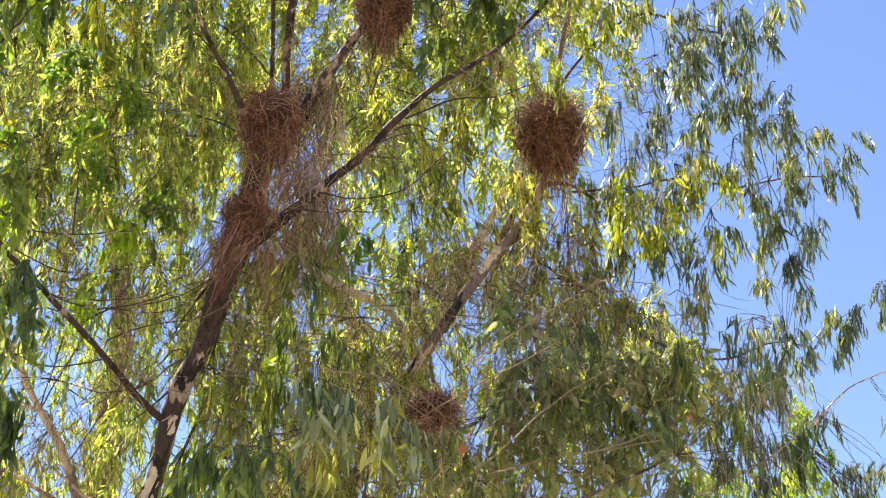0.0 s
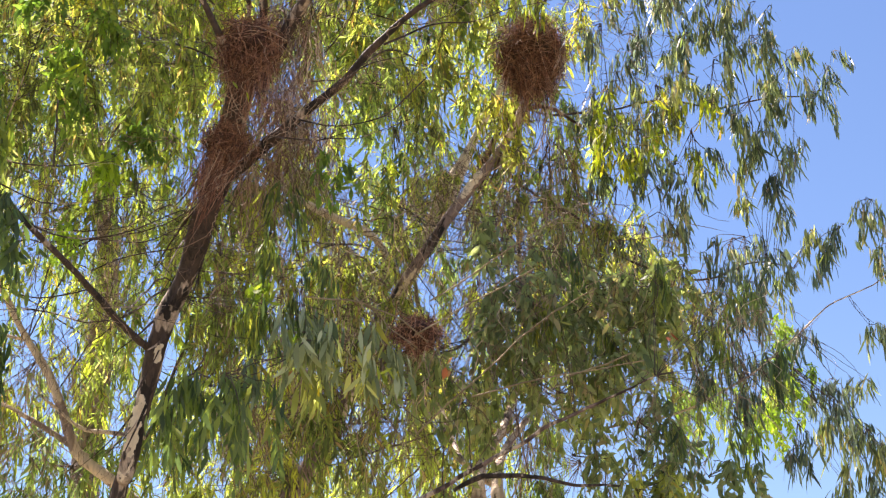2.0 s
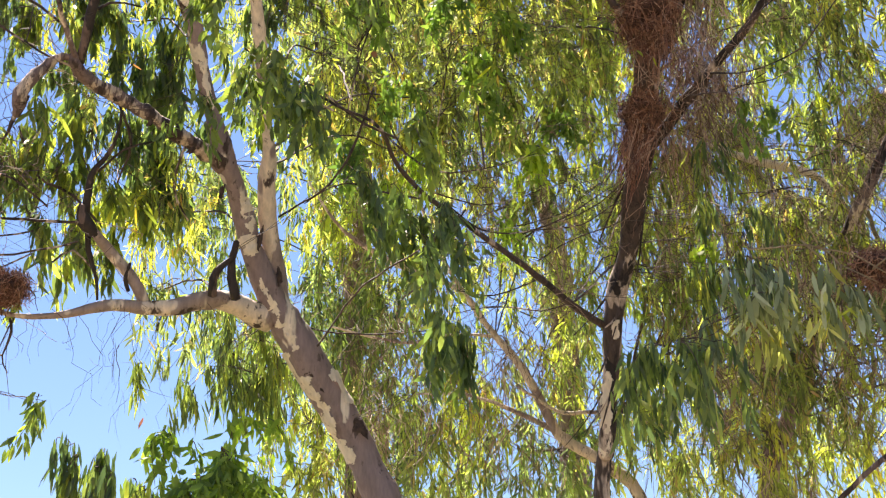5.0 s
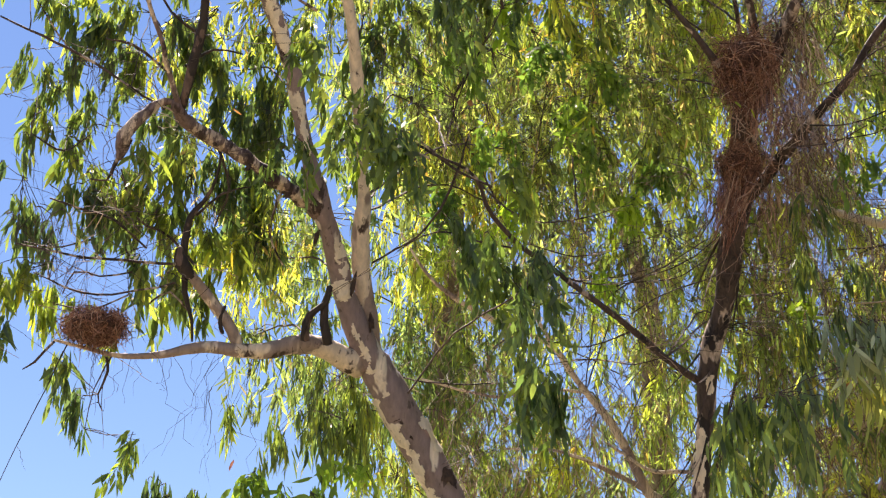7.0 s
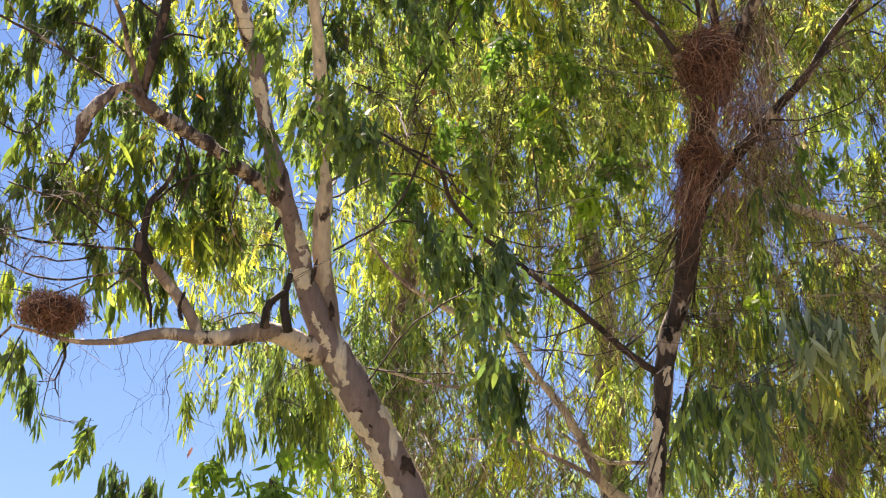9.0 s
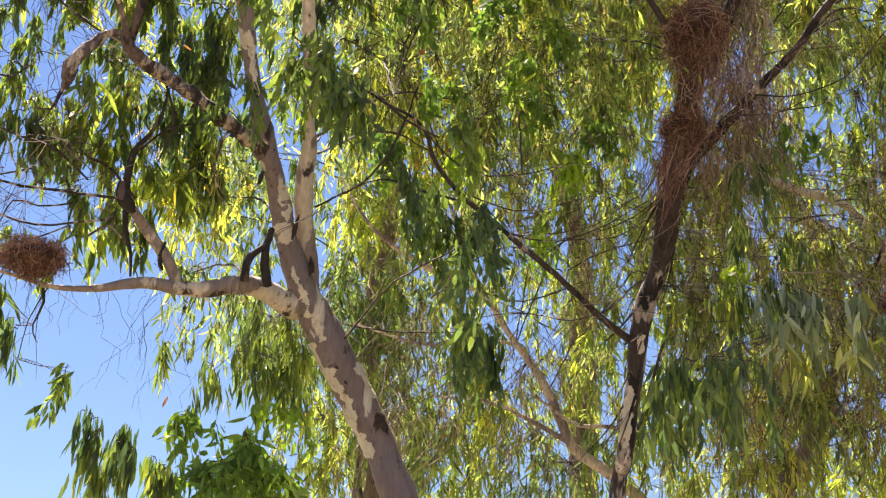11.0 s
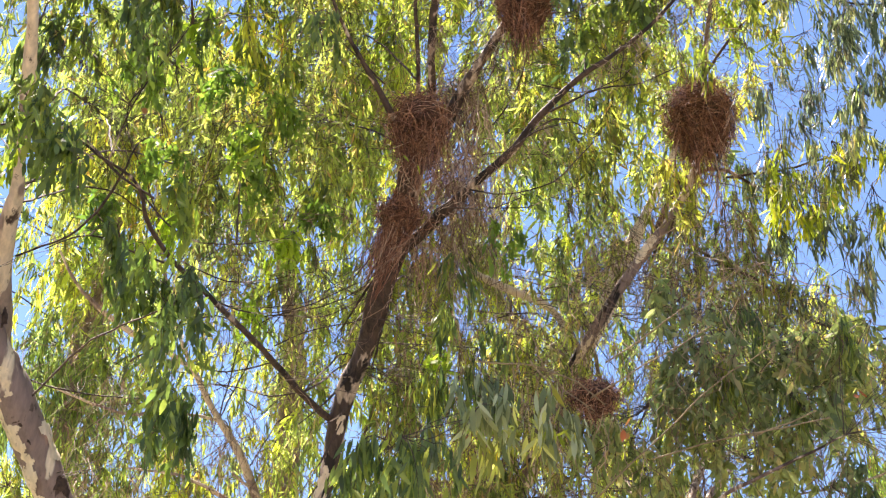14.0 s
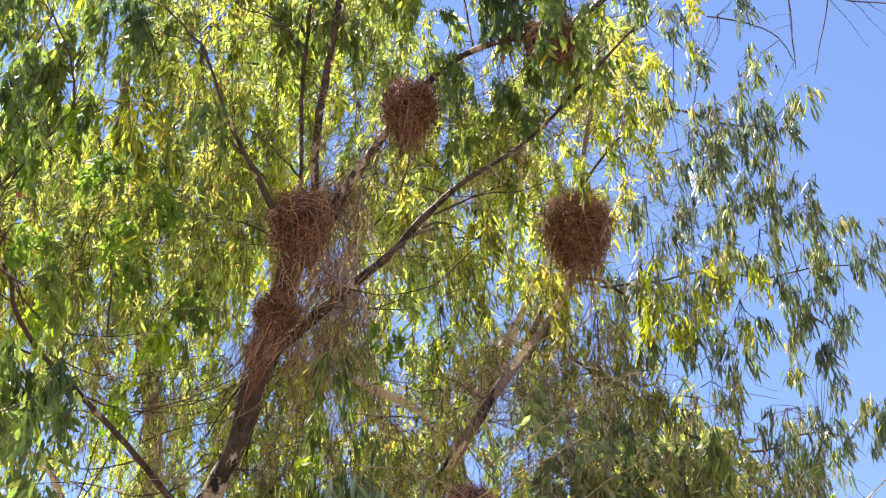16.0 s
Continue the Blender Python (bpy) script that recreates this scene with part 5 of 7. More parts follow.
limb(tree_c, 'branch', [(1.39, 7.00, 6.48, 0.0113), (1.62, 6.76, 6.73, 0.0094), (1.89, 6.60, 6.85, 0.0094), (2.25, 6.58, 6.73, 0.0075), (2.53, 6.52, 6.67, 0.0038)], TWIG)
limb(tree_c, 'branch', [(1.21, 7.69, 5.79, 0.0115), (1.36, 7.67, 5.57, 0.0095), (1.70, 7.52, 5.26, 0.0093), (2.04, 7.47, 4.93, 0.0073), (2.45, 7.40, 4.80, 0.0073), (2.78, 7.25, 4.87, 0.0055), (3.01, 7.19, 4.81, 0.0037)], TWIG)
mass(tree_c, (2.23, 6.54, 6.61), (0.19, 0.50, 0.19), 5, 'tip')
mass(tree_c, (1.96, 6.67, 6.56), (0.30, 0.50, 0.33), 7, 'tip')
mass(tree_c, (2.02, 7.08, 5.92), (0.22, 0.50, 0.33), 5, 'tip')
mass(tree_c, (1.81, 7.24, 5.74), (0.22, 0.50, 0.41), 6, 'tip')
mass(tree_c, (1.82, 6.99, 6.15), (0.26, 0.50, 0.33), 5, 'tip')
mass(tree_c, (1.62, 6.81, 6.50), (0.22, 0.50, 0.37), 6, 'gum')
mass(tree_c, (1.54, 7.45, 5.47), (0.22, 0.50, 0.44), 5, 'gum')
mass(tree_c, (1.23, 7.29, 5.87), (0.26, 0.50, 0.33), 4, 'gum')
mass(tree_c, (2.17, 7.52, 5.00), (0.26, 0.50, 0.22), 6, 'tip')
mass(tree_c, (2.42, 7.70, 4.34), (0.30, 0.50, 0.26), 6, 'gum')
mass(tree_c, (1.71, 7.64, 4.99), (0.30, 0.50, 0.30), 6, 'gum')
mass(tree_c, (1.98, 7.46, 5.24), (0.22, 0.50, 0.26), 4, 'tip')
mass(tree_c, (1.34, 7.65, 5.14), (0.26, 0.50, 0.30), 5, 'gum')
mass(tree_c, (1.92, 6.16, 7.11), (0.22, 0.50, 0.30), 5, 'tip')
mass(tree_c, (1.75, 6.29, 7.02), (0.30, 0.50, 0.33), 6, 'gum')
mass(tree_c, (1.96, 6.59, 6.58), (0.22, 0.50, 0.30), 5, 'tip')
mass(tree_c, (2.41, 6.43, 6.50), (0.11, 0.30, 0.15), 6, 'tip')
mass(tree_c, (2.52, 6.36, 6.54), (0.08, 0.30, 0.07), 3, 'tip')
mass(tree_c, (2.23, 6.52, 6.47), (0.14, 0.30, 0.16), 6, 'tip')
mass(tree_c, (2.43, 6.65, 6.18), (0.08, 0.30, 0.16), 5, 'tip')
mass(tree_c, (2.50, 6.81, 5.91), (0.08, 0.30, 0.13), 4, 'tip')
mass(tree_c, (2.70, 6.67, 5.99), (0.09, 0.30, 0.07), 4, 'tip')
mass(tree_c, (2.91, 6.67, 5.85), (0.11, 0.30, 0.08), 5, 'tip')
mass(tree_c, (3.04, 6.67, 5.76), (0.06, 0.30, 0.05), 3, 'tip')
mass(tree_c, (2.73, 6.85, 5.70), (0.11, 0.30, 0.08), 4, 'tip')
mass(tree_c, (2.81, 6.94, 5.47), (0.09, 0.30, 0.12), 4, 'tip')
mass(tree_c, (2.92, 6.95, 5.36), (0.04, 0.30, 0.08), 3, 'tip')
mass(tree_c, (2.80, 7.06, 5.25), (0.08, 0.30, 0.05), 2, 'tip')
mass(tree_c, (2.32, 6.93, 5.81), (0.16, 0.30, 0.16), 6, 'tip')
mass(tree_c, (2.39, 7.07, 5.52), (0.16, 0.30, 0.16), 6, 'tip')
mass(tree_c, (2.37, 7.21, 5.26), (0.08, 0.30, 0.10), 3, 'tip')
mass(tree_c, (2.16, 7.07, 5.67), (0.16, 0.30, 0.20), 6, 'tip')
mass(tree_c, (2.00, 7.23, 5.46), (0.16, 0.30, 0.20), 6, 'tip')
mass(tree_c, (2.67, 7.29, 4.88), (0.12, 0.30, 0.13), 5, 'tip')
mass(tree_c, (2.88, 7.26, 4.76), (0.09, 0.30, 0.10), 5, 'tip')
mass(tree_c, (3.03, 7.19, 4.77), (0.05, 0.30, 0.08), 3, 'tip')
mass(tree_c, (2.77, 7.37, 4.61), (0.12, 0.30, 0.13), 6, 'tip')
mass(tree_c, (2.51, 7.43, 4.70), (0.16, 0.30, 0.16), 2, 'tip')
mass(tree_c, (2.54, 7.52, 4.43), (0.16, 0.30, 0.16), 6, 'tip')
mass(tree_c, (2.74, 7.48, 4.34), (0.09, 0.30, 0.13), 4, 'tip')
mass(tree_c, (3.27, 7.03, 4.89), (0.09, 0.30, 0.08), 5, 'tip')
mass(tree_c, (3.44, 6.90, 5.00), (0.08, 0.30, 0.13), 5, 'tip')
mass(tree_c, (3.49, 6.98, 4.78), (0.05, 0.30, 0.08), 3, 'tip')
mass(tree_c, (3.17, 7.28, 4.40), (0.02, 0.30, 0.07), 2, 'tip')
mass(tree_c, (2.92, 7.44, 4.25), (0.02, 0.30, 0.07), 2, 'tip')
mass(tree_c, (3.43, 7.19, 4.34), (0.02, 0.30, 0.04), 2, 'tip')
mass(tree_c, (3.34, 7.33, 4.04), (0.02, 0.30, 0.08), 2, 'tip')
mass(tree_c, (3.12, 7.09, 4.92), (0.04, 0.30, 0.04), 2, 'tip')
mass(tree_c, (2.92, 7.11, 5.06), (0.04, 0.30, 0.04), 2, 'tip')
mass(tree_c, (2.15, 6.03, 7.01), (0.09, 0.30, 0.13), 5, 'tip')
mass(tree_c, (2.31, 6.25, 6.69), (0.08, 0.30, 0.13), 5, 'tip')
mass(tree_c, (2.49, 6.33, 6.50), (0.09, 0.30, 0.05), 4, 'tip')
mass(tree_c, (2.62, 6.26, 6.52), (0.05, 0.30, 0.04), 2, 'tip')
mass(tree_c, (2.48, 6.55, 6.22), (0.08, 0.30, 0.16), 6, 'tip')
mass(tree_c, (2.59, 6.70, 5.94), (0.11, 0.30, 0.12), 5, 'tip')
mass(tree_c, (2.86, 6.71, 5.75), (0.11, 0.30, 0.08), 5, 'tip')
mass(tree_c, (3.02, 6.71, 5.64), (0.06, 0.30, 0.05), 3, 'tip')
mass(tree_c, (2.77, 6.97, 5.37), (0.09, 0.30, 0.10), 4, 'tip')
mass(tree_c, (2.87, 7.00, 5.24), (0.05, 0.30, 0.07), 3, 'tip')
mass(tree_c, (1.67, 6.72, 4.28), (0.35, 0.40, 0.16), 11, 'small')
mass(tree_c, (1.98, 6.68, 4.18), (0.29, 0.40, 0.19), 9, 'small')
mass(tree_c, (1.18, 6.94, 3.98), (0.35, 0.40, 0.23), 9, 'small')
mass(tree_c, (1.22, 6.78, 4.24), (0.39, 0.40, 0.19), 12, 'small')
mass(tree_c, (1.72, 6.69, 4.21), (0.35, 0.40, 0.23), 12, 'small')
mass(tree_c, (0.91, 6.93, 3.96), (0.35, 0.40, 0.23), 9, 'small')
mass(tree_c, (1.66, 6.83, 3.87), (0.45, 0.40, 0.19), 9, 'small')
mass(tree_c, (0.94, 6.72, 4.49), (0.16, 0.40, 0.16), 4, 'small')
mass(tree_c, (2.10, 6.56, 4.29), (0.19, 0.40, 0.29), 5, 'small')
limb(tree_c, 'branch', [(0.09, 6.73, 2.80, 0.0136), (0.33, 6.68, 3.02, 0.0136), (0.62, 6.62, 3.19, 0.0136), (0.98, 6.54, 3.37, 0.0112), (1.27, 6.45, 3.53, 0.0101), (1.61, 6.32, 3.68, 0.0067), (1.80, 6.25, 3.76, 0.0034)], MOTTLED)
limb(tree_c, 'twig', [(0.54, 6.11, 3.38, 0.0045), (0.88, 5.97, 3.68, 0.0038), (1.18, 5.83, 3.92, 0.0031), (1.39, 5.74, 4.03, 0.0024)], STRAW)
limb(tree_c, 'twig', [(0.51, 5.95, 3.83, 0.0045), (0.81, 5.86, 3.99, 0.0038), (1.09, 5.75, 4.13, 0.0031)], STRAW)
limb(tree_c, 'twig', [(0.80, 6.03, 3.55, 0.0045), (1.12, 5.95, 3.62, 0.0038), (1.62, 5.82, 3.69, 0.0031)], STRAW)
limb(tree_c, 'twig', [(-0.04, 5.90, 4.00, 0.0045), (0.29, 5.91, 3.96, 0.0038), (0.38, 5.94, 3.87, 0.0031), (0.53, 5.97, 3.77, 0.0024)], STRAW)
limb(tree_c, 'twig', [(0.13, 5.90, 4.00, 0.0045), (0.14, 5.94, 3.90, 0.0038), (0.05, 5.99, 3.77, 0.0031)], STRAW)
limb(tree_c, 'twig', [(0.38, 5.94, 3.87, 0.0045), (0.36, 5.99, 3.74, 0.0038), (0.35, 6.05, 3.59, 0.0031)], STRAW)
limb(tree_c, 'twig', [(0.27, 5.91, 3.96, 0.0045), (0.45, 5.93, 3.90, 0.0038), (0.58, 5.96, 3.80, 0.0031)], STRAW)
limb(tree_c, 'twig', [(0.22, 5.96, 4.03, 0.0045), (0.30, 6.00, 3.93, 0.0038), (0.35, 6.02, 3.85, 0.0031)], STRAW)
limb(tree_c, 'twig', [(1.28, 5.96, 3.65, 0.0045), (1.46, 5.90, 3.70, 0.0038), (1.57, 5.86, 3.74, 0.0031)], STRAW)
limb(tree_c, 'twig', [(0.59, 5.92, 4.01, 0.0045), (0.83, 5.83, 4.15, 0.0038), (1.02, 5.74, 4.27, 0.0031), (1.28, 5.62, 4.40, 0.0024)], STRAW)
mass(tree_c, (0.08, 5.79, 3.74), (0.19, 0.25, 0.11), 5, 'pale')
mass(tree_c, (0.39, 5.84, 3.57), (0.12, 0.25, 0.15), 4, 'pale')
mass(tree_c, (0.03, 5.86, 3.55), (0.16, 0.25, 0.14), 3, 'pale')
mass(tree_c, (-0.32, 5.82, 3.62), (0.12, 0.25, 0.08), 3, 'pale')
mass(tree_c, (0.22, 5.90, 3.43), (0.24, 0.25, 0.09), 3, 'pale')
mass(tree_c, (-0.35, 5.29, 3.21), (0.11, 0.25, 0.17), 8, 'broadfresh')
mass(tree_c, (-0.41, 5.32, 3.17), (0.11, 0.25, 0.15), 6, 'broadfresh')
mass(tree_c, (1.55, 7.28, 5.44), (0.18, 0.30, 0.40), 9, 'dry')
mass(tree_c, (1.20, 7.55, 5.01), (0.22, 0.30, 0.33), 6, 'dry')
mass(tree_c, (1.41, 7.09, 5.82), (0.15, 0.30, 0.22), 6, 'dry')
mass(tree_c, (0.34, 7.99, 4.30), (0.29, 0.30, 0.33), 8, 'dry')
mass(tree_c, (-0.01, 8.07, 4.06), (0.33, 0.30, 0.26), 7, 'dry')
mass(tree_c, (1.10, 7.38, 5.41), (0.15, 0.30, 0.26), 3, 'dry')
near_leaves(tree_c, (0.21, 5.64, 3.57), (0.24, 0.25, 0.16), 18, 'pale')
near_leaves(tree_c, (-0.34, 5.19, 3.18), (0.12, 0.25, 0.19), 50, 'broadfresh')
near_leaves(tree_c, (1.35, 6.67, 4.20), (0.64, 0.25, 0.19), 30, 'small')
mass(tree_c, (0.07, 7.65, 3.72), (0.31, 0.40, 0.31), 9, 'gum')
mass(tree_c, (0.40, 7.46, 4.31), (0.21, 0.40, 0.21), 5, 'gum')
mass(tree_c, (-0.10, 7.74, 3.36), (0.31, 0.40, 0.21), 6, 'gum')
mass(tree_c, (0.23, 7.20, 5.00), (0.21, 0.40, 0.21), 1, 'gum')
near_leaves(tree_c, (0.69, 5.98, 3.71), (0.03, 0.15, 0.04), 3, 'autumn')
near_leaves(tree_c, (1.85, 6.10, 3.94), (0.01, 0.15, 0.01), 2, 'autumn')
near_leaves(tree_c, (-0.12, 5.62, 3.58), (0.03, 0.15, 0.07), 2, 'autumn')
near_leaves(tree_c, (-0.07, 5.75, 3.56), (0.02, 0.15, 0.04), 1, 'autumn')
near_leaves(tree_c, (2.24, 6.60, 5.59), (0.14, 0.15, 0.10), 12, 'lit_lemon')
near_leaves(tree_c, (2.08, 6.79, 5.35), (0.16, 0.15, 0.14), 14, 'lit_lemon')
near_leaves(tree_c, (1.88, 6.86, 5.34), (0.14, 0.15, 0.14), 10, 'lit_lemon')
near_leaves(tree_c, (2.34, 6.74, 5.30), (0.10, 0.15, 0.10), 8, 'lit_lemon')
near_leaves(tree_c, (2.05, 6.59, 5.71), (0.10, 0.15, 0.07), 5, 'lit_lemon')
near_leaves(tree_c, (0.35, 5.73, 3.59), (0.08, 0.15, 0.08), 8, 'lit_lemon')
mass(tree_c, (1.47, 7.19, 3.75), (0.34, 0.40, 0.20), 9, 'small')
mass(tree_c, (1.93, 7.14, 3.56), (0.30, 0.40, 0.24), 9, 'small')
mass(tree_c, (1.55, 7.26, 3.43), (0.20, 0.40, 0.13), 4, 'small')
mass(tree_c, (1.91, 7.22, 3.22), (0.34, 0.40, 0.13), 7, 'small')
mass(tree_c, (0.90, 7.28, 3.74), (0.20, 0.40, 0.17), 4, 'small')
mass(tree_c, (0.29, 7.61, 4.18), (0.18, 0.30, 0.18), 4, 'gum')
mass(tree_c, (0.55, 7.41, 4.70), (0.18, 0.30, 0.18), 2, 'gum')
mass(tree_c, (1.70, 7.39, 3.98), (0.28, 0.30, 0.21), 5, 'dry')
mass(tree_c, (1.99, 7.48, 3.38), (0.28, 0.30, 0.21), 5, 'dry')
mass(tree_c, (1.04, 7.50, 4.02), (0.28, 0.30, 0.21), 5, 'dry')
mass(tree_c, (1.45, 7.56, 3.54), (0.28, 0.30, 0.21), 5, 'dry')
limb(tree_c, 'twig', [(2.03, 5.91, 7.03, 0.0054), (2.29, 5.88, 6.96, 0.0045), (2.46, 5.89, 6.88, 0.0040), (2.55, 5.96, 6.75, 0.0025)], TWIG)
limb(tree_c, 'twig', [(2.44, 5.65, 7.14, 0.0054), (2.50, 5.77, 6.98, 0.0040), (2.53, 5.88, 6.85, 0.0033), (2.57, 5.99, 6.71, 0.0022)], TWIG)
limb(tree_c, 'twig', [(2.71, 5.57, 7.09, 0.0054), (2.71, 5.74, 6.92, 0.0040), (2.69, 5.84, 6.81, 0.0033), (2.68, 5.98, 6.67, 0.0022)], TWIG)
limb(tree_c, 'twig', [(2.68, 5.63, 7.04, 0.0054), (2.78, 5.64, 6.98, 0.0051), (2.91, 5.61, 6.94, 0.0047), (3.12, 5.56, 6.88, 0.0036)], TWIG)
limb(tree_c, 'twig', [(2.46, 5.90, 6.86, 0.0029), (2.37, 5.98, 6.82, 0.0025), (2.35, 6.02, 6.78, 0.0018)], TWIG)
mass(tree_c, (2.33, 6.75, 6.64), (0.15, 0.30, 0.23), 5, 'tip')
mass(tree_c, (2.57, 7.22, 5.78), (0.15, 0.30, 0.15), 4, 'tip')
mass(tree_c, (2.75, 7.64, 4.79), (0.19, 0.30, 0.19), 2, 'tip')
mass(tree_c, (2.28, 7.55, 5.34), (0.19, 0.30, 0.19), 4, 'tip')
mass(tree_c, (2.40, 7.13, 5.95), (0.15, 0.30, 0.23), 5, 'tip')
mass(tree_c, (2.20, 6.88, 6.44), (0.15, 0.30, 0.19), 5, 'tip')
mass(tree_c, (2.83, 7.51, 4.97), (0.23, 0.30, 0.19), 6, 'tip')
mass(tree_c, (0.48, 7.27, 5.51), (0.29, 0.35, 0.25), 2, 'tangle')
mass(tree_c, (0.66, 7.42, 5.19), (0.22, 0.35, 0.25), 4, 'tangle')
mass(tree_c, (0.23, 7.33, 5.42), (0.22, 0.35, 0.25), 2, 'tangle')
mass(tree_c, (1.26, 7.25, 5.38), (0.25, 0.35, 0.29), 5, 'tangle')
mass(tree_c, (1.50, 7.20, 5.39), (0.22, 0.35, 0.33), 5, 'tangle')
mass(tree_c, (1.36, 7.44, 4.96), (0.33, 0.35, 0.22), 5, 'tangle')
mass(tree_c, (0.13, 7.54, 5.00), (0.22, 0.35, 0.29), 2, 'tangle')
mass(tree_c, (1.74, 7.32, 5.06), (0.25, 0.35, 0.22), 4, 'tangle')
mass(tree_c, (-0.09, 7.59, 4.87), (0.22, 0.35, 0.25), 4, 'tangle')
mass(tree_c, (2.03, 7.32, 4.91), (0.22, 0.35, 0.14), 3, 'tangle')
mass(tree_c, (0.31, 7.62, 4.80), (0.33, 0.35, 0.14), 2, 'tangle')
mass(tree_c, (-0.59, 7.60, 4.79), (0.18, 0.35, 0.25), 3, 'tangle')
mass(tree_c, (-0.02, 7.88, 4.13), (0.29, 0.35, 0.14), 4, 'tangle')
mass(tree_c, (1.01, 7.82, 4.13), (0.29, 0.35, 0.14), 4, 'tangle')
mass(tree_c, (0.77, 7.24, 5.60), (0.29, 0.35, 0.29), 4, 'tangle')
mass(tree_c, (0.09, 7.65, 4.93), (0.29, 0.35, 0.29), 2, 'tangle')
mass(tree_c, (0.61, 7.73, 4.67), (0.29, 0.35, 0.29), 4, 'tangle')
mass(tree_c, (1.24, 7.54, 4.93), (0.25, 0.35, 0.25), 3, 'tangle')
mass(tree_c, (1.42, 7.73, 4.09), (0.33, 0.35, 0.22), 4, 'tangle')
mass(tree_c, (-0.53, 7.94, 3.73), (0.29, 0.35, 0.29), 4, 'tangle')
mass(tree_c, (0.78, 7.44, 5.22), (0.22, 0.30, 0.14), 2, 'gum')
mass(tree_c, (1.12, 7.13, 5.72), (0.22, 0.30, 0.22), 3, 'gum')
mass(tree_c, (0.78, 7.50, 5.23), (0.18, 0.25, 0.22), 4, 'tangle')
mass(tree_c, (1.03, 7.35, 5.47), (0.18, 0.25, 0.22), 4, 'tangle')
mass(tree_c, (2.01, 7.28, 3.38), (0.20, 0.30, 0.14), 5, 'small')
mass(tree_c, (2.34, 7.20, 3.32), (0.17, 0.30, 0.10), 4, 'small')
mass(tree_c, (3.34, 7.20, 3.62), (0.09, 0.30, 0.11), 4, 'tip')
mass(tree_c, (3.13, 7.25, 3.77), (0.09, 0.30, 0.07), 2, 'tip')
mass(tree_c, (2.98, 7.34, 3.69), (0.14, 0.30, 0.11), 4, 'tip')
mass(tree_c, (3.26, 7.22, 3.79), (0.14, 0.30, 0.04), 3, 'tip')
mass(tree_c, (2.69, 7.38, 4.02), (0.11, 0.30, 0.18), 4, 'tip')
mass(tree_c, (2.50, 7.43, 4.10), (0.14, 0.30, 0.18), 4, 'tip')
limb(tree_c, 'branch', [(0.79, 6.71, 3.25, 0.0110), (0.89, 6.68, 3.30, 0.0146), (0.99, 6.66, 3.32, 0.0146), (1.19, 6.64, 3.31, 0.0110), (1.43, 6.61, 3.26, 0.0086), (1.64, 6.56, 3.25, 0.0049)], DARKBARK)
mass(tree_c, (1.88, 6.88, 5.45), (0.16, 0.25, 0.19), 7, 'lit_lemon')
mass(tree_c, (2.22, 6.76, 5.46), (0.12, 0.25, 0.16), 5, 'lit_lemon')
mass(tree_c, (1.68, 6.85, 5.58), (0.11, 0.25, 0.14), 3, 'lit_lemon')
mass(tree_c, (1.95, 6.79, 5.52), (0.11, 0.25, 0.21), 3, 'lit_lemon')
stray = random.Random(12)
for (x0, x1), (y0, y1), (z0, z1), total in (((0.75, 1.35), (7.85, 7.35), (5.15, 5.95), 26), ((-0.2, 0.6), (7.3, 7.2), (4.7, 5.2), 16)):
    for i in range(total):
        f = stray.random()
        p = np.array((x0 + (x1 - x0) * f, y0 + (y1 - y0) * f, z0 + (z1 - z0) * f))
        side, rise = stray.choice((-1, 1)) * stray.uniform(0.2, 0.6), stray.uniform(-0.05, 0.12)
        toward, sag, r = -stray.uniform(0.05, 0.4), stray.uniform(0.1, 0.35), stray.uniform(0.0022, 0.0042)
        limb(tree_c, 'twig', [(*(p + np.array((side * k, toward * k, rise * k - sag * k * k))), r * (1 - 0.65 * k)) for k in (0, 0.33, 0.67, 1.0)], TWIG if i % 3 else LEAF_DRY)
mass(tree_c, (1.99, 6.92, 6.10), (0.20, 0.35, 0.22), 6, 'tip')
mass(tree_c, (2.18, 7.06, 5.80), (0.20, 0.35, 0.22), 6, 'tip')
mass(tree_c, (1.87, 7.13, 5.84), (0.18, 0.35, 0.20), 5, 'tip')
mass(tree_c, (2.30, 6.85, 6.05), (0.16, 0.35, 0.20), 5, 'tip')
mass(tree_c, (2.01, 6.71, 6.40), (0.18, 0.35, 0.22), 5, 'tip')
mass(tree_c, (1.84, 7.28, 5.58), (0.18, 0.35, 0.20), 4, 'tip')
mass(tree_c, (2.01, 7.35, 5.38), (0.18, 0.35, 0.18), 4, 'tip')
mass(tree_c, (2.21, 6.41, 6.52), (0.12, 0.30, 0.18), 5, 'tip')
mass(tree_c, (1.80, 6.91, 5.62), (0.10, 0.20, 0.08), 4, 'lit_lemon')
mass(tree_c, (1.91, 7.01, 5.40), (0.10, 0.20, 0.10), 5, 'lit_lemon')
mass(tree_c, (2.39, 6.73, 5.62), (0.12, 0.20, 0.05), 3, 'lit_lemon')
mass(tree_c, (2.34, 6.97, 5.24), (0.07, 0.20, 0.10), 3, 'lit_lemon')
mass(tree_c, (1.50, 6.41, 6.64), (0.10, 0.20, 0.08), 4, 'lit_lemon')
mass(tree_c, (1.48, 6.57, 6.46), (0.12, 0.20, 0.08), 5, 'lit_lemon')

# ---- trees behind ----
tree_d = tree((-0.75, 9.52, 0.0), 'gum tree with pinkish pale slanting limbs and dense foliage', CREAM)
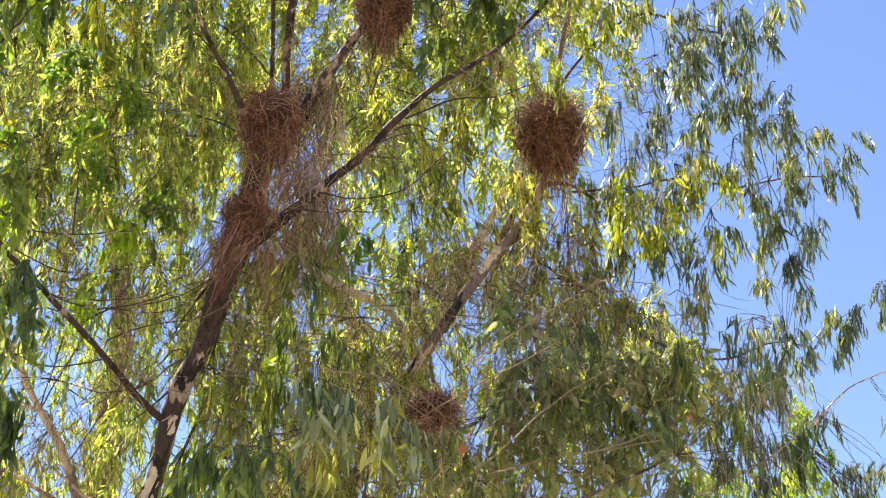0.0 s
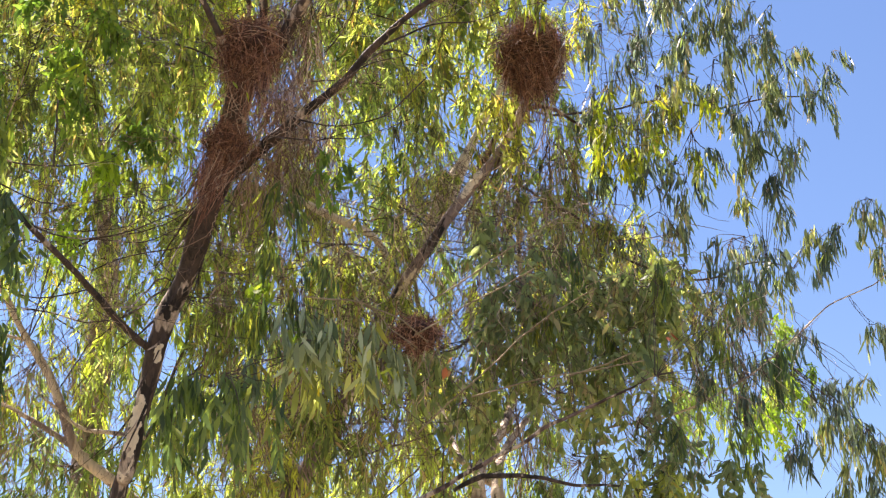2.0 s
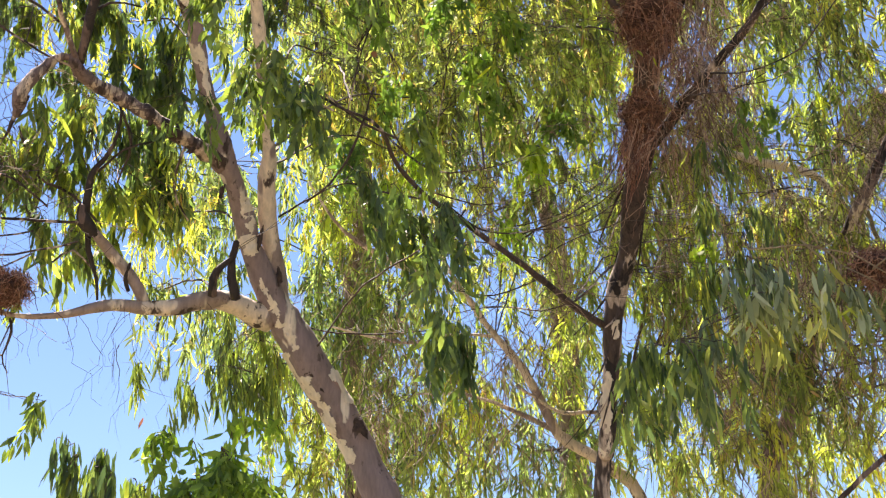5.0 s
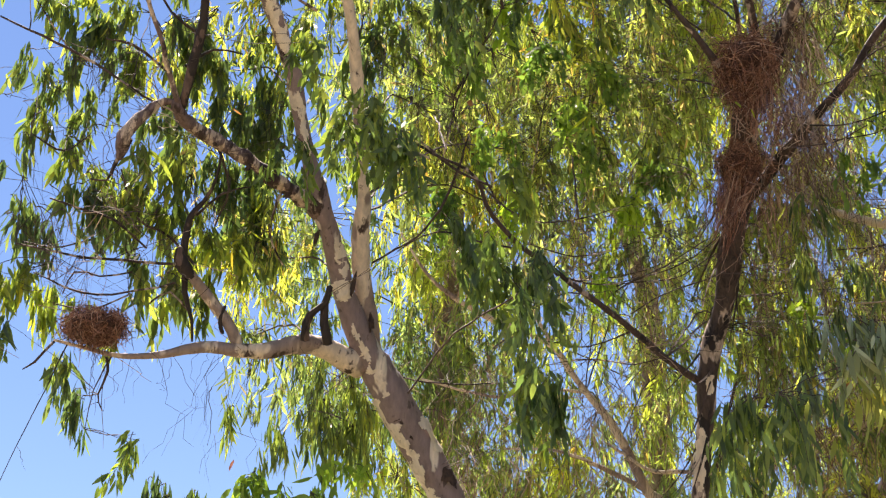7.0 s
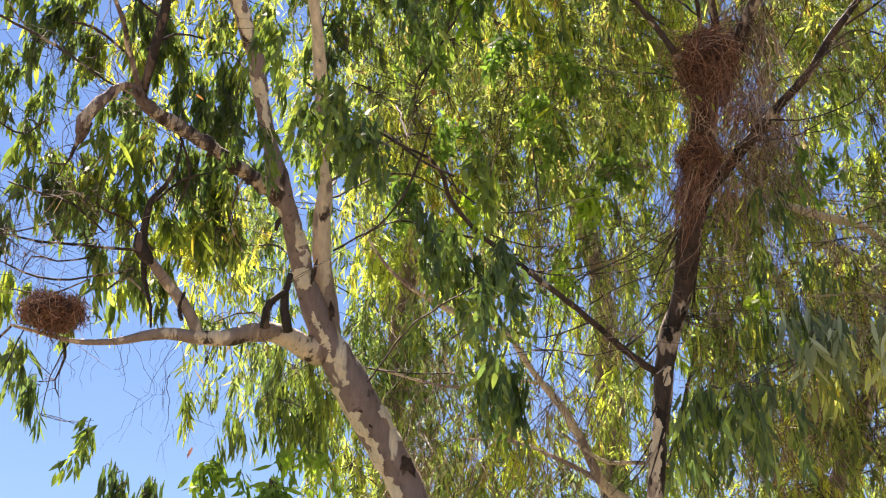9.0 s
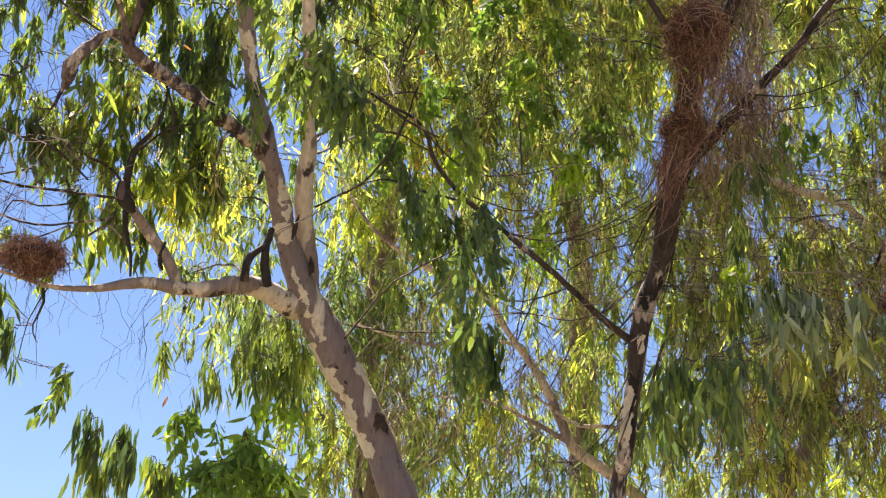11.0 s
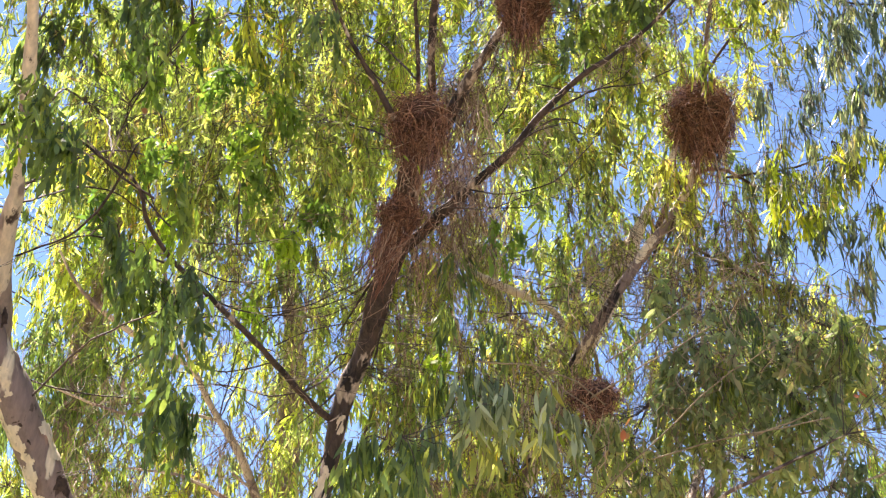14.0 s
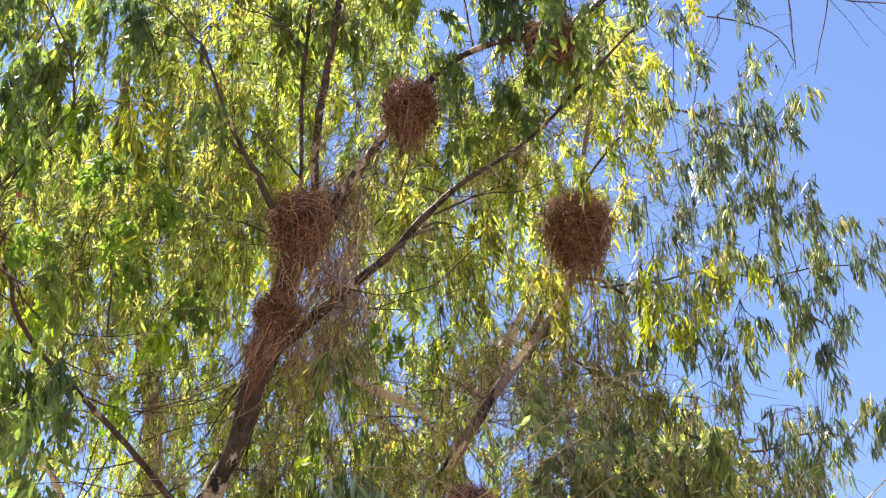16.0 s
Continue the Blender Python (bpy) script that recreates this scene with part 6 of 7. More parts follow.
limb(tree_d, 'trunk', [(-0.75, 9.52, 0.0, 0.1200), (-0.85, 9.42, 2.08, 0.0900), (-1.05, 9.32, 3.46, 0.0503), (-1.25, 9.23, 3.78, 0.0455), (-1.39, 9.18, 3.89, 0.0424), (-1.59, 9.12, 4.03, 0.0392), (-1.68, 9.04, 4.24, 0.0361), (-1.80, 8.93, 4.52, 0.0314), (-1.97, 8.81, 4.77, 0.0235), (-2.10, 8.70, 4.98, 0.0173), (-2.28, 8.50, 5.37, 0.0141), (-2.39, 8.22, 5.89, 0.0110), (-2.42, 7.90, 6.44, 0.0063)])
limb(tree_d, 'limb', [(-1.51, 9.13, 4.01, 0.0220), (-1.78, 9.04, 4.16, 0.0204), (-2.02, 8.96, 4.28, 0.0141), (-2.26, 8.88, 4.35, 0.0110), (-2.58, 8.79, 4.38, 0.0063)])
limb(tree_d, 'limb', [(-1.11, 8.95, 4.11, 0.0138), (-1.39, 8.91, 4.13, 0.0154), (-1.58, 8.87, 4.16, 0.0123), (-1.81, 8.77, 4.34, 0.0092)])
limb(tree_d, 'branch', [(-1.99, 8.80, 4.79, 0.0157), (-2.14, 8.66, 5.06, 0.0188), (-2.37, 8.54, 5.21, 0.0204), (-2.55, 8.46, 5.28, 0.0235), (-2.76, 8.34, 5.41, 0.0188), (-2.94, 8.20, 5.57, 0.0125), (-3.11, 8.00, 5.85, 0.0079)])
limb(tree_d, 'branch', [(-2.01, 9.00, 4.82, 0.0128), (-2.32, 8.92, 4.85, 0.0096), (-2.53, 8.87, 4.82, 0.0144), (-2.70, 8.83, 4.80, 0.0112), (-3.17, 8.62, 4.93, 0.0080)])
tree_e = tree((1.06, 7.66, 0.0), 'gum tree with a white forked trunk behind dark branches', CREAM)
limb(tree_e, 'trunk', [(1.06, 7.66, 0.0, 0.09), (1.05, 7.65, 3.01, 0.054), (1.05, 7.62, 3.17, 0.0500), (1.05, 7.59, 3.33, 0.0482), (1.05, 7.65, 3.50, 0.0419), (1.13, 8.00, 3.74, 0.0330), (1.41, 8.76, 4.25, 0.0284), (1.69, 9.41, 5.05, 0.0245), (1.69, 9.63, 6.11, 0.0188), (1.67, 9.21, 6.92, 0.0118)])
limb(tree_e, 'limb', [(1.16, 7.63, 3.49, 0.0209), (1.11, 8.01, 3.66, 0.0220), (1.06, 8.76, 4.01, 0.0241), (1.00, 9.42, 4.63, 0.0218), (0.90, 9.97, 5.49, 0.0188), (0.73, 9.71, 6.15, 0.0118)])
tree_f = tree((-3.75, 10.34, 0.0), 'tall gum tree with bright hanging foliage', PALE)
limb(tree_f, 'trunk', [(-3.75, 10.34, 0.00, 0.160), (-3.67, 10.60, 4.00, 0.130), (-3.59, 10.24, 5.33, 0.100), (-3.32, 9.83, 6.50, 0.070), (-3.06, 9.30, 7.59, 0.050), (-2.78, 8.52, 8.77, 0.020)])
tree_g = tree((-1.34, 11.89, 0.0), 'tall gum tree with dense yellow-green foliage', PALE)
limb(tree_g, 'trunk', [(-1.97, 11.81, 0.00, 0.160), (-1.97, 11.81, 5.08, 0.130), (-1.89, 11.30, 6.49, 0.100), (-2.11, 10.66, 7.68, 0.070), (-2.30, 9.90, 8.78, 0.050), (-2.14, 8.93, 9.98, 0.020)])
mass(tree_f, (-3.66, 9.95, 5.44), (0.64, 0.90, 0.59), 28, 'far')
mass(tree_f, (-4.35, 9.76, 5.21), (0.44, 0.90, 0.34), 14, 'far')
mass(tree_f, (-3.97, 10.20, 4.31), (0.64, 0.90, 0.54), 24, 'far')
mass(tree_f, (-3.32, 10.35, 4.58), (0.54, 0.90, 0.59), 24, 'far')
mass(tree_f, (-3.47, 9.74, 6.09), (0.49, 0.90, 0.59), 20, 'far')
mass(tree_f, (-3.49, 9.11, 7.25), (0.64, 0.90, 0.84), 28, 'far')
mass(tree_f, (-4.35, 9.23, 6.41), (0.54, 0.90, 0.59), 18, 'far')
mass(tree_f, (-2.89, 9.06, 7.66), (0.74, 0.90, 0.84), 28, 'far')
mass(tree_f, (-2.29, 9.57, 7.10), (0.64, 0.90, 0.84), 17, 'far')
mass(tree_f, (-4.91, 9.18, 5.96), (0.34, 0.90, 0.49), 10, 'far')
mass(tree_f, (-4.85, 8.92, 6.52), (0.39, 0.90, 0.34), 8, 'far')
mass(tree_f, (-3.29, 10.13, 5.28), (0.44, 0.90, 0.44), 14, 'far')
mass(tree_f, (-3.06, 10.58, 3.99), (0.54, 0.90, 0.54), 18, 'far')
mass(tree_d, (-2.53, 9.14, 5.27), (0.53, 0.90, 0.53), 7, 'far')
mass(tree_d, (-1.87, 9.23, 5.45), (0.58, 0.90, 0.67), 6, 'far')
mass(tree_d, (-1.37, 9.21, 5.69), (0.49, 0.90, 0.76), 15, 'far')
mass(tree_d, (-1.55, 8.70, 6.64), (0.62, 0.90, 0.80), 32, 'far')
mass(tree_d, (-0.98, 8.72, 6.74), (0.49, 0.90, 0.80), 31, 'far')
mass(tree_d, (-2.01, 9.53, 4.53), (0.58, 0.90, 0.49), 10, 'far')
mass(tree_d, (-1.74, 9.77, 3.78), (0.67, 0.90, 0.44), 22, 'far')
mass(tree_d, (-2.37, 9.57, 4.10), (0.49, 0.90, 0.44), 12, 'far')
mass(tree_d, (-1.48, 9.54, 4.79), (0.40, 0.90, 0.53), 10, 'far')
mass(tree_d, (-2.22, 8.91, 5.97), (0.49, 0.90, 0.53), 10, 'far')
mass(tree_g, (-3.71, 9.47, 7.86), (0.73, 0.90, 0.89), 28, 'far')
mass(tree_g, (-2.75, 9.55, 8.21), (0.78, 0.90, 0.99), 42, 'far')
mass(tree_g, (-1.81, 9.85, 8.11), (0.73, 0.90, 0.99), 32, 'far')
mass(tree_g, (-2.18, 10.53, 6.82), (0.73, 0.90, 0.73), 10, 'far')
mass(tree_g, (-1.62, 10.42, 7.24), (0.58, 0.90, 0.73), 9, 'far')
mass(tree_g, (-2.92, 10.38, 6.75), (0.68, 0.90, 0.63), 6, 'far')
mass(tree_g, (-3.67, 10.27, 6.47), (0.58, 0.90, 0.58), 10, 'far')
mass(tree_g, (-2.31, 10.93, 5.87), (0.58, 0.90, 0.63), 11, 'far')
mass(tree_g, (-1.41, 10.04, 7.92), (0.58, 0.90, 0.78), 22, 'far')
mass(tree_g, (-0.11, 9.62, 8.69), (0.58, 0.90, 0.78), 23, 'far')
mass(tree_g, (0.25, 10.12, 7.97), (0.58, 0.90, 0.68), 22, 'far')
mass(tree_g, (-1.82, 8.98, 9.36), (1.31, 0.90, 0.78), 42, 'far')
mass(tree_g, (-0.31, 9.02, 9.51), (1.05, 0.90, 0.78), 34, 'far')
mass(tree_g, (-2.94, 9.58, 8.24), (0.78, 0.90, 0.78), 26, 'far')
mass(tree_g, (-3.37, 10.76, 5.58), (0.73, 0.90, 0.68), 12, 'far')
mass(tree_g, (-1.99, 11.26, 5.13), (0.63, 0.90, 0.42), 10, 'far')
mass(tree_g, (-1.20, 10.92, 6.33), (0.47, 0.90, 0.58), 14, 'far')
mass(tree_e, (0.07, 9.79, 6.04), (0.52, 0.90, 0.57), 11, 'far')
mass(tree_e, (0.64, 9.51, 6.57), (0.52, 0.90, 0.61), 11, 'far')
mass(tree_e, (0.72, 9.84, 5.85), (0.47, 0.90, 0.52), 10, 'far')
mass(tree_e, (0.24, 10.10, 5.25), (0.57, 0.90, 0.52), 20, 'far')
mass(tree_e, (-0.42, 10.18, 4.99), (0.52, 0.90, 0.61), 20, 'far')
mass(tree_e, (1.12, 10.17, 4.87), (0.61, 0.90, 0.57), 22, 'far')
mass(tree_e, (1.81, 9.87, 5.44), (0.66, 0.90, 0.66), 24, 'far')
mass(tree_e, (1.78, 9.57, 6.17), (0.57, 0.90, 0.57), 18, 'far')
mass(tree_e, (2.31, 9.99, 4.75), (0.65, 0.90, 0.66), 15, 'hang')
mass(tree_e, (-0.80, 10.39, 4.19), (0.52, 0.90, 0.52), 18, 'far')
mass(tree_e, (0.23, 10.42, 4.18), (0.66, 0.90, 0.52), 20, 'far')
mass(tree_e, (1.19, 10.36, 4.16), (0.61, 0.90, 0.47), 18, 'far')
mass(tree_e, (2.25, 10.22, 4.02), (0.80, 0.90, 0.42), 20, 'hang')
mass(tree_e, (1.56, 9.17, 7.00), (0.52, 0.90, 0.57), 16, 'far')
mass(tree_e, (2.52, 9.61, 5.72), (0.42, 0.90, 0.52), 14, 'far')
mass(tree_e, (1.16, 8.73, 7.85), (0.61, 0.90, 0.71), 26, 'far')
mass(tree_e, (1.81, 8.15, 8.44), (0.61, 0.90, 0.71), 22, 'far')
mass(tree_e, (2.20, 9.94, 5.29), (0.57, 0.90, 0.57), 18, 'far')
mass(tree_e, (2.87, 9.90, 4.81), (0.60, 0.90, 0.46), 12, 'hang')
mass(tree_e, (3.41, 9.73, 4.57), (0.36, 0.90, 0.38), 6, 'hang')
mass(tree_e, (0.74, 9.36, 7.02), (0.57, 0.90, 0.71), 18, 'far')
mass(tree_e, (1.40, 8.92, 7.61), (0.57, 0.90, 0.71), 18, 'far')
mass(tree_e, (4.81, 11.98, 5.63), (0.21, 0.70, 0.29), 18, 'fresh')
mass(tree_e, (4.66, 12.15, 5.27), (0.35, 0.70, 0.24), 22, 'fresh')
mass(tree_e, (4.29, 12.28, 5.30), (0.41, 0.70, 0.29), 22, 'fresh')
mass(tree_e, (3.87, 12.41, 5.33), (0.41, 0.70, 0.29), 18, 'fresh')
mass(tree_e, (4.61, 11.98, 5.86), (0.18, 0.70, 0.24), 12, 'fresh')
mass(tree_g, (-0.80, 8.08, 8.11), (0.54, 0.60, 0.91), 21, 'far')
mass(tree_g, (-0.47, 7.67, 8.76), (0.73, 0.60, 0.55), 12, 'far')
mass(tree_g, (-0.77, 8.45, 7.70), (0.55, 0.60, 0.55), 16, 'far')
mass(tree_g, (-1.03, 8.32, 7.83), (0.50, 0.60, 0.55), 12, 'far')
mass(tree_g, (0.22, 8.64, 7.57), (0.41, 0.60, 0.50), 11, 'far')
mass(tree_g, (0.41, 8.36, 7.86), (0.60, 0.60, 0.50), 12, 'far')
mass(tree_g, (0.05, 8.79, 7.44), (0.50, 0.60, 0.64), 12, 'far')
mass(tree_g, (0.66, 8.52, 7.78), (0.50, 0.60, 0.64), 13, 'far')
mass(tree_e, (0.17, 7.26, 6.74), (0.31, 0.40, 0.35), 4, 'dry')
mass(tree_e, (-0.71, 7.32, 7.23), (0.32, 0.40, 0.36), 4, 'dry')
mass(tree_e, (0.59, 7.69, 6.34), (0.32, 0.40, 0.35), 4, 'dry')
mass(tree_e, (-1.35, 8.30, 5.70), (0.33, 0.40, 0.37), 2, 'dry')
mass(tree_e, (1.06, 8.43, 5.54), (0.33, 0.40, 0.37), 4, 'dry')
mass(tree_e, (1.63, 7.61, 5.46), (0.30, 0.40, 0.34), 4, 'dry')
mass(tree_e, (-0.06, 7.96, 4.82), (0.30, 0.40, 0.34), 4, 'dry')
mass(tree_e, (0.55, 8.60, 5.77), (0.34, 0.40, 0.38), 2, 'dry')
mass(tree_e, (-1.18, 8.01, 5.21), (0.31, 0.40, 0.35), 2, 'dry')
mass(tree_e, (-0.79, 8.34, 4.44), (0.31, 0.40, 0.35), 4, 'dry')
mass(tree_e, (1.19, 8.98, 5.26), (0.34, 0.40, 0.38), 4, 'dry')
mass(tree_e, (0.12, 8.56, 4.98), (0.32, 0.40, 0.36), 4, 'dry')
mass(tree_e, (-0.42, 9.14, 4.66), (0.34, 0.40, 0.38), 4, 'dry')
mass(tree_e, (1.38, 8.42, 5.05), (0.32, 0.40, 0.36), 4, 'dry')
mass(tree_e, (1.89, 8.54, 5.03), (0.33, 0.40, 0.37), 4, 'dry')
mass(tree_e, (0.81, 8.36, 4.28), (0.31, 0.40, 0.34), 4, 'dry')
mass(tree_e, (2.36, 8.43, 5.01), (0.33, 0.40, 0.37), 4, 'dry')
mass(tree_e, (-0.36, 8.88, 5.18), (0.34, 0.40, 0.38), 4, 'dry')
mass(tree_e, (0.09, 8.72, 4.42), (0.32, 0.40, 0.36), 4, 'dry')
mass(tree_e, (0.62, 8.96, 4.49), (0.33, 0.40, 0.37), 4, 'dry')
mass(tree_e, (1.60, 8.84, 4.19), (0.33, 0.40, 0.37), 4, 'dry')
mass(tree_e, (1.99, 8.11, 3.75), (0.30, 0.40, 0.34), 4, 'dry')
mass(tree_d, (-1.74, 8.84, 4.53), (0.33, 0.40, 0.37), 4, 'dry')
mass(tree_d, (-2.05, 8.73, 3.97), (0.32, 0.40, 0.37), 4, 'dry')
mass(tree_d, (-0.28, 8.43, 4.53), (0.31, 0.40, 0.35), 4, 'dry')
mass(tree_d, (-0.01, 8.24, 4.06), (0.30, 0.40, 0.34), 4, 'dry')
mass(tree_d, (0.35, 9.28, 4.03), (0.34, 0.40, 0.38), 4, 'dry')
mass(tree_d, (0.36, 8.38, 5.20), (0.32, 0.40, 0.36), 2, 'dry')
mass(tree_d, (-0.34, 8.67, 5.42), (0.33, 0.40, 0.37), 4, 'dry')
mass(tree_e, (-3.01, 8.44, 5.05), (0.34, 0.40, 0.38), 4, 'dry')
mass(tree_e, (-2.09, 8.49, 5.08), (0.33, 0.40, 0.37), 4, 'dry')
mass(tree_e, (-1.81, 8.99, 4.66), (0.34, 0.40, 0.38), 4, 'dry')
mass(tree_e, (1.62, 6.81, 7.36), (0.32, 0.40, 0.36), 4, 'dry')
mass(tree_e, (1.25, 7.58, 7.29), (0.33, 0.40, 0.38), 4, 'dry')
mass(tree_d, (-0.31, 8.74, 5.72), (0.38, 0.50, 0.42), 5, 'far')
mass(tree_d, (-0.20, 8.06, 5.52), (0.31, 0.40, 0.35), 3, 'dry')
mass(tree_d, (0.12, 8.57, 6.06), (0.38, 0.50, 0.42), 3, 'far')
mass(tree_d, (0.19, 7.90, 5.83), (0.31, 0.40, 0.35), 2, 'dry')
mass(tree_d, (0.19, 8.87, 5.43), (0.38, 0.50, 0.42), 3, 'far')
mass(tree_d, (0.25, 8.18, 5.25), (0.31, 0.40, 0.35), 2, 'dry')
mass(tree_d, (-0.25, 8.36, 6.45), (0.38, 0.50, 0.42), 6, 'far')
mass(tree_d, (-0.15, 7.70, 6.19), (0.31, 0.40, 0.35), 3, 'dry')
mass(tree_d, (-0.16, 9.06, 4.95), (0.38, 0.50, 0.42), 5, 'far')
mass(tree_d, (-0.07, 8.37, 4.82), (0.31, 0.40, 0.35), 3, 'dry')
mass(tree_e, (-0.16, 8.80, 5.72), (0.38, 0.50, 0.42), 5, 'far')
mass(tree_e, (-0.06, 8.13, 5.51), (0.31, 0.40, 0.35), 3, 'dry')
mass(tree_e, (-0.07, 9.09, 5.03), (0.38, 0.50, 0.42), 5, 'far')
mass(tree_e, (0.03, 8.40, 4.88), (0.31, 0.40, 0.35), 3, 'dry')
mass(tree_e, (-0.46, 9.27, 4.50), (0.38, 0.50, 0.42), 5, 'far')
mass(tree_e, (-0.34, 8.57, 4.39), (0.31, 0.40, 0.35), 3, 'dry')
mass(tree_e, (-0.11, 9.37, 4.20), (0.38, 0.50, 0.42), 5, 'far')
mass(tree_e, (-0.02, 8.67, 4.11), (0.31, 0.40, 0.35), 3, 'dry')
mass(tree_e, (-0.82, 9.35, 4.14), (0.38, 0.50, 0.42), 5, 'far')
mass(tree_e, (-0.67, 8.65, 4.06), (0.31, 0.40, 0.35), 3, 'dry')
mass(tree_e, (-0.13, 9.40, 3.99), (0.38, 0.50, 0.42), 5, 'far')
mass(tree_e, (-0.02, 8.70, 3.92), (0.31, 0.40, 0.35), 3, 'dry')
mass(tree_e, (0.49, 9.36, 4.15), (0.38, 0.50, 0.42), 5, 'far')
mass(tree_e, (0.55, 8.65, 4.07), (0.31, 0.40, 0.35), 3, 'dry')
mass(tree_e, (-0.42, 9.48, 3.62), (0.38, 0.50, 0.42), 5, 'far')
mass(tree_e, (-0.30, 8.77, 3.58), (0.31, 0.40, 0.35), 3, 'dry')
mass(tree_e, (0.59, 9.50, 3.52), (0.38, 0.50, 0.42), 5, 'far')
mass(tree_e, (0.64, 8.79, 3.49), (0.31, 0.40, 0.35), 3, 'dry')
mass(tree_e, (0.30, 9.19, 4.73), (0.38, 0.50, 0.42), 5, 'far')
mass(tree_e, (0.38, 8.49, 4.60), (0.31, 0.40, 0.35), 3, 'dry')
mass(tree_e, (-0.87, 9.00, 5.02), (0.38, 0.50, 0.42), 5, 'far')
mass(tree_e, (-0.73, 8.31, 4.88), (0.31, 0.40, 0.35), 3, 'dry')
mass(tree_e, (-0.20, 8.80, 5.58), (0.38, 0.50, 0.42), 5, 'far')
mass(tree_e, (-0.10, 8.12, 5.40), (0.31, 0.40, 0.35), 3, 'dry')
limb(tree_e, 'limb', [(0.26, 9.25, 4.42, 0.0465), (0.49, 9.09, 4.89, 0.0423), (0.70, 8.91, 5.31, 0.0465), (0.87, 8.74, 5.65, 0.0677), (0.96, 8.63, 5.85, 0.0804), (1.05, 8.52, 6.05, 0.0592), (1.18, 8.37, 6.30, 0.0296), (1.34, 8.16, 6.61, 0.0211), (1.49, 7.87, 7.01, 0.0127)], PEELED)
mass(tree_e, (0.53, 8.62, 4.97), (0.24, 0.30, 0.24), 3, 'far')
mass(tree_e, (0.33, 8.80, 4.53), (0.28, 0.30, 0.24), 3, 'far')
mass(tree_e, (0.70, 8.49, 5.26), (0.12, 0.30, 0.16), 1, 'far')
# six clumps added above the view; their shadow darkens the far foliage
mass(tree_g, (-3.30, 7.82, 8.95), (0.84, 0.70, 0.54), 10, 'far')
mass(tree_g, (-2.42, 7.91, 9.20), (0.84, 0.70, 0.54), 11, 'far')
mass(tree_g, (-1.46, 7.94, 9.41), (0.84, 0.70, 0.54), 10, 'far')
mass(tree_g, (-3.62, 7.35, 9.28), (0.84, 0.70, 0.54), 8, 'far')
mass(tree_g, (-1.93, 7.44, 9.79), (0.84, 0.70, 0.54), 9, 'far')
mass(tree_g, (-2.79, 7.24, 9.71), (0.84, 0.70, 0.54), 9, 'far')
limb(tree_e, 'stem', [(1.07, 7.73, 2.86, 0.0520), (1.20, 7.67, 3.07, 0.0520), (1.19, 7.63, 3.30, 0.0485), (1.16, 7.64, 3.49, 0.0384), (1.29, 8.15, 3.85, 0.0263), (1.69, 8.87, 4.43, 0.0186)], CREAM)
mass(tree_e, (0.03, 9.92, 3.72), (0.40, 0.50, 0.22), 5, 'far')
mass(tree_e, (0.41, 9.91, 3.74), (0.18, 0.50, 0.22), 3, 'far')
mass(tree_e, (1.08, 9.88, 3.64), (0.18, 0.50, 0.18), 3, 'far')
mass(tree_e, (1.77, 9.79, 3.62), (0.40, 0.50, 0.22), 7, 'far')
mass(tree_e, (1.44, 9.69, 4.27), (0.27, 0.50, 0.18), 3, 'far')
mass(tree_e, (-0.24, 8.97, 4.20), (0.37, 0.40, 0.33), 5, 'tangle')
mass(tree_e, (0.14, 9.05, 3.94), (0.37, 0.40, 0.33), 5, 'tangle')
mass(tree_e, (0.73, 9.05, 3.81), (0.37, 0.40, 0.33), 5, 'tangle')
mass(tree_e, (1.16, 8.89, 4.27), (0.37, 0.40, 0.33), 5, 'tangle')
mass(tree_e, (1.67, 8.96, 3.72), (0.37, 0.40, 0.33), 5, 'tangle')
mass(tree_e, (-0.67, 9.05, 3.83), (0.37, 0.40, 0.33), 5, 'tangle')
mass(tree_e, (0.13, 8.76, 4.94), (0.37, 0.40, 0.33), 5, 'tangle')
mass(tree_e, (0.94, 8.59, 5.22), (0.37, 0.40, 0.33), 5, 'tangle')
mass(tree_e, (1.72, 8.53, 5.11), (0.37, 0.40, 0.33), 5, 'tangle')
mass(tree_e, (0.54, 8.91, 4.48), (0.37, 0.40, 0.33), 5, 'tangle')
mass(tree_e, (-0.88, 8.62, 5.14), (0.37, 0.40, 0.33), 5, 'tangle')
mass(tree_e, (2.09, 8.63, 4.65), (0.37, 0.40, 0.33), 5, 'tangle')
mass(tree_d, (-0.37, 8.84, 4.67), (0.37, 0.40, 0.33), 5, 'tangle')
mass(tree_d, (0.24, 8.71, 5.01), (0.37, 0.40, 0.33), 5, 'tangle')
mass(tree_e, (-0.15, 8.75, 5.08), (0.37, 0.40, 0.33), 5, 'tangle')
mass(tree_e, (-0.58, 9.03, 4.23), (0.37, 0.40, 0.33), 5, 'tangle')
mass(tree_e, (1.34, 8.31, 5.72), (0.37, 0.40, 0.33), 5, 'tangle')
mass(tree_e, (-0.32, 8.52, 5.62), (0.37, 0.40, 0.33), 5, 'tangle')
mass(tree_e, (-0.97, 8.34, 5.87), (0.37, 0.40, 0.33), 5, 'tangle')

# ---- curtains of dead stems deep in the canopy ----
curtain = random.Random(31)
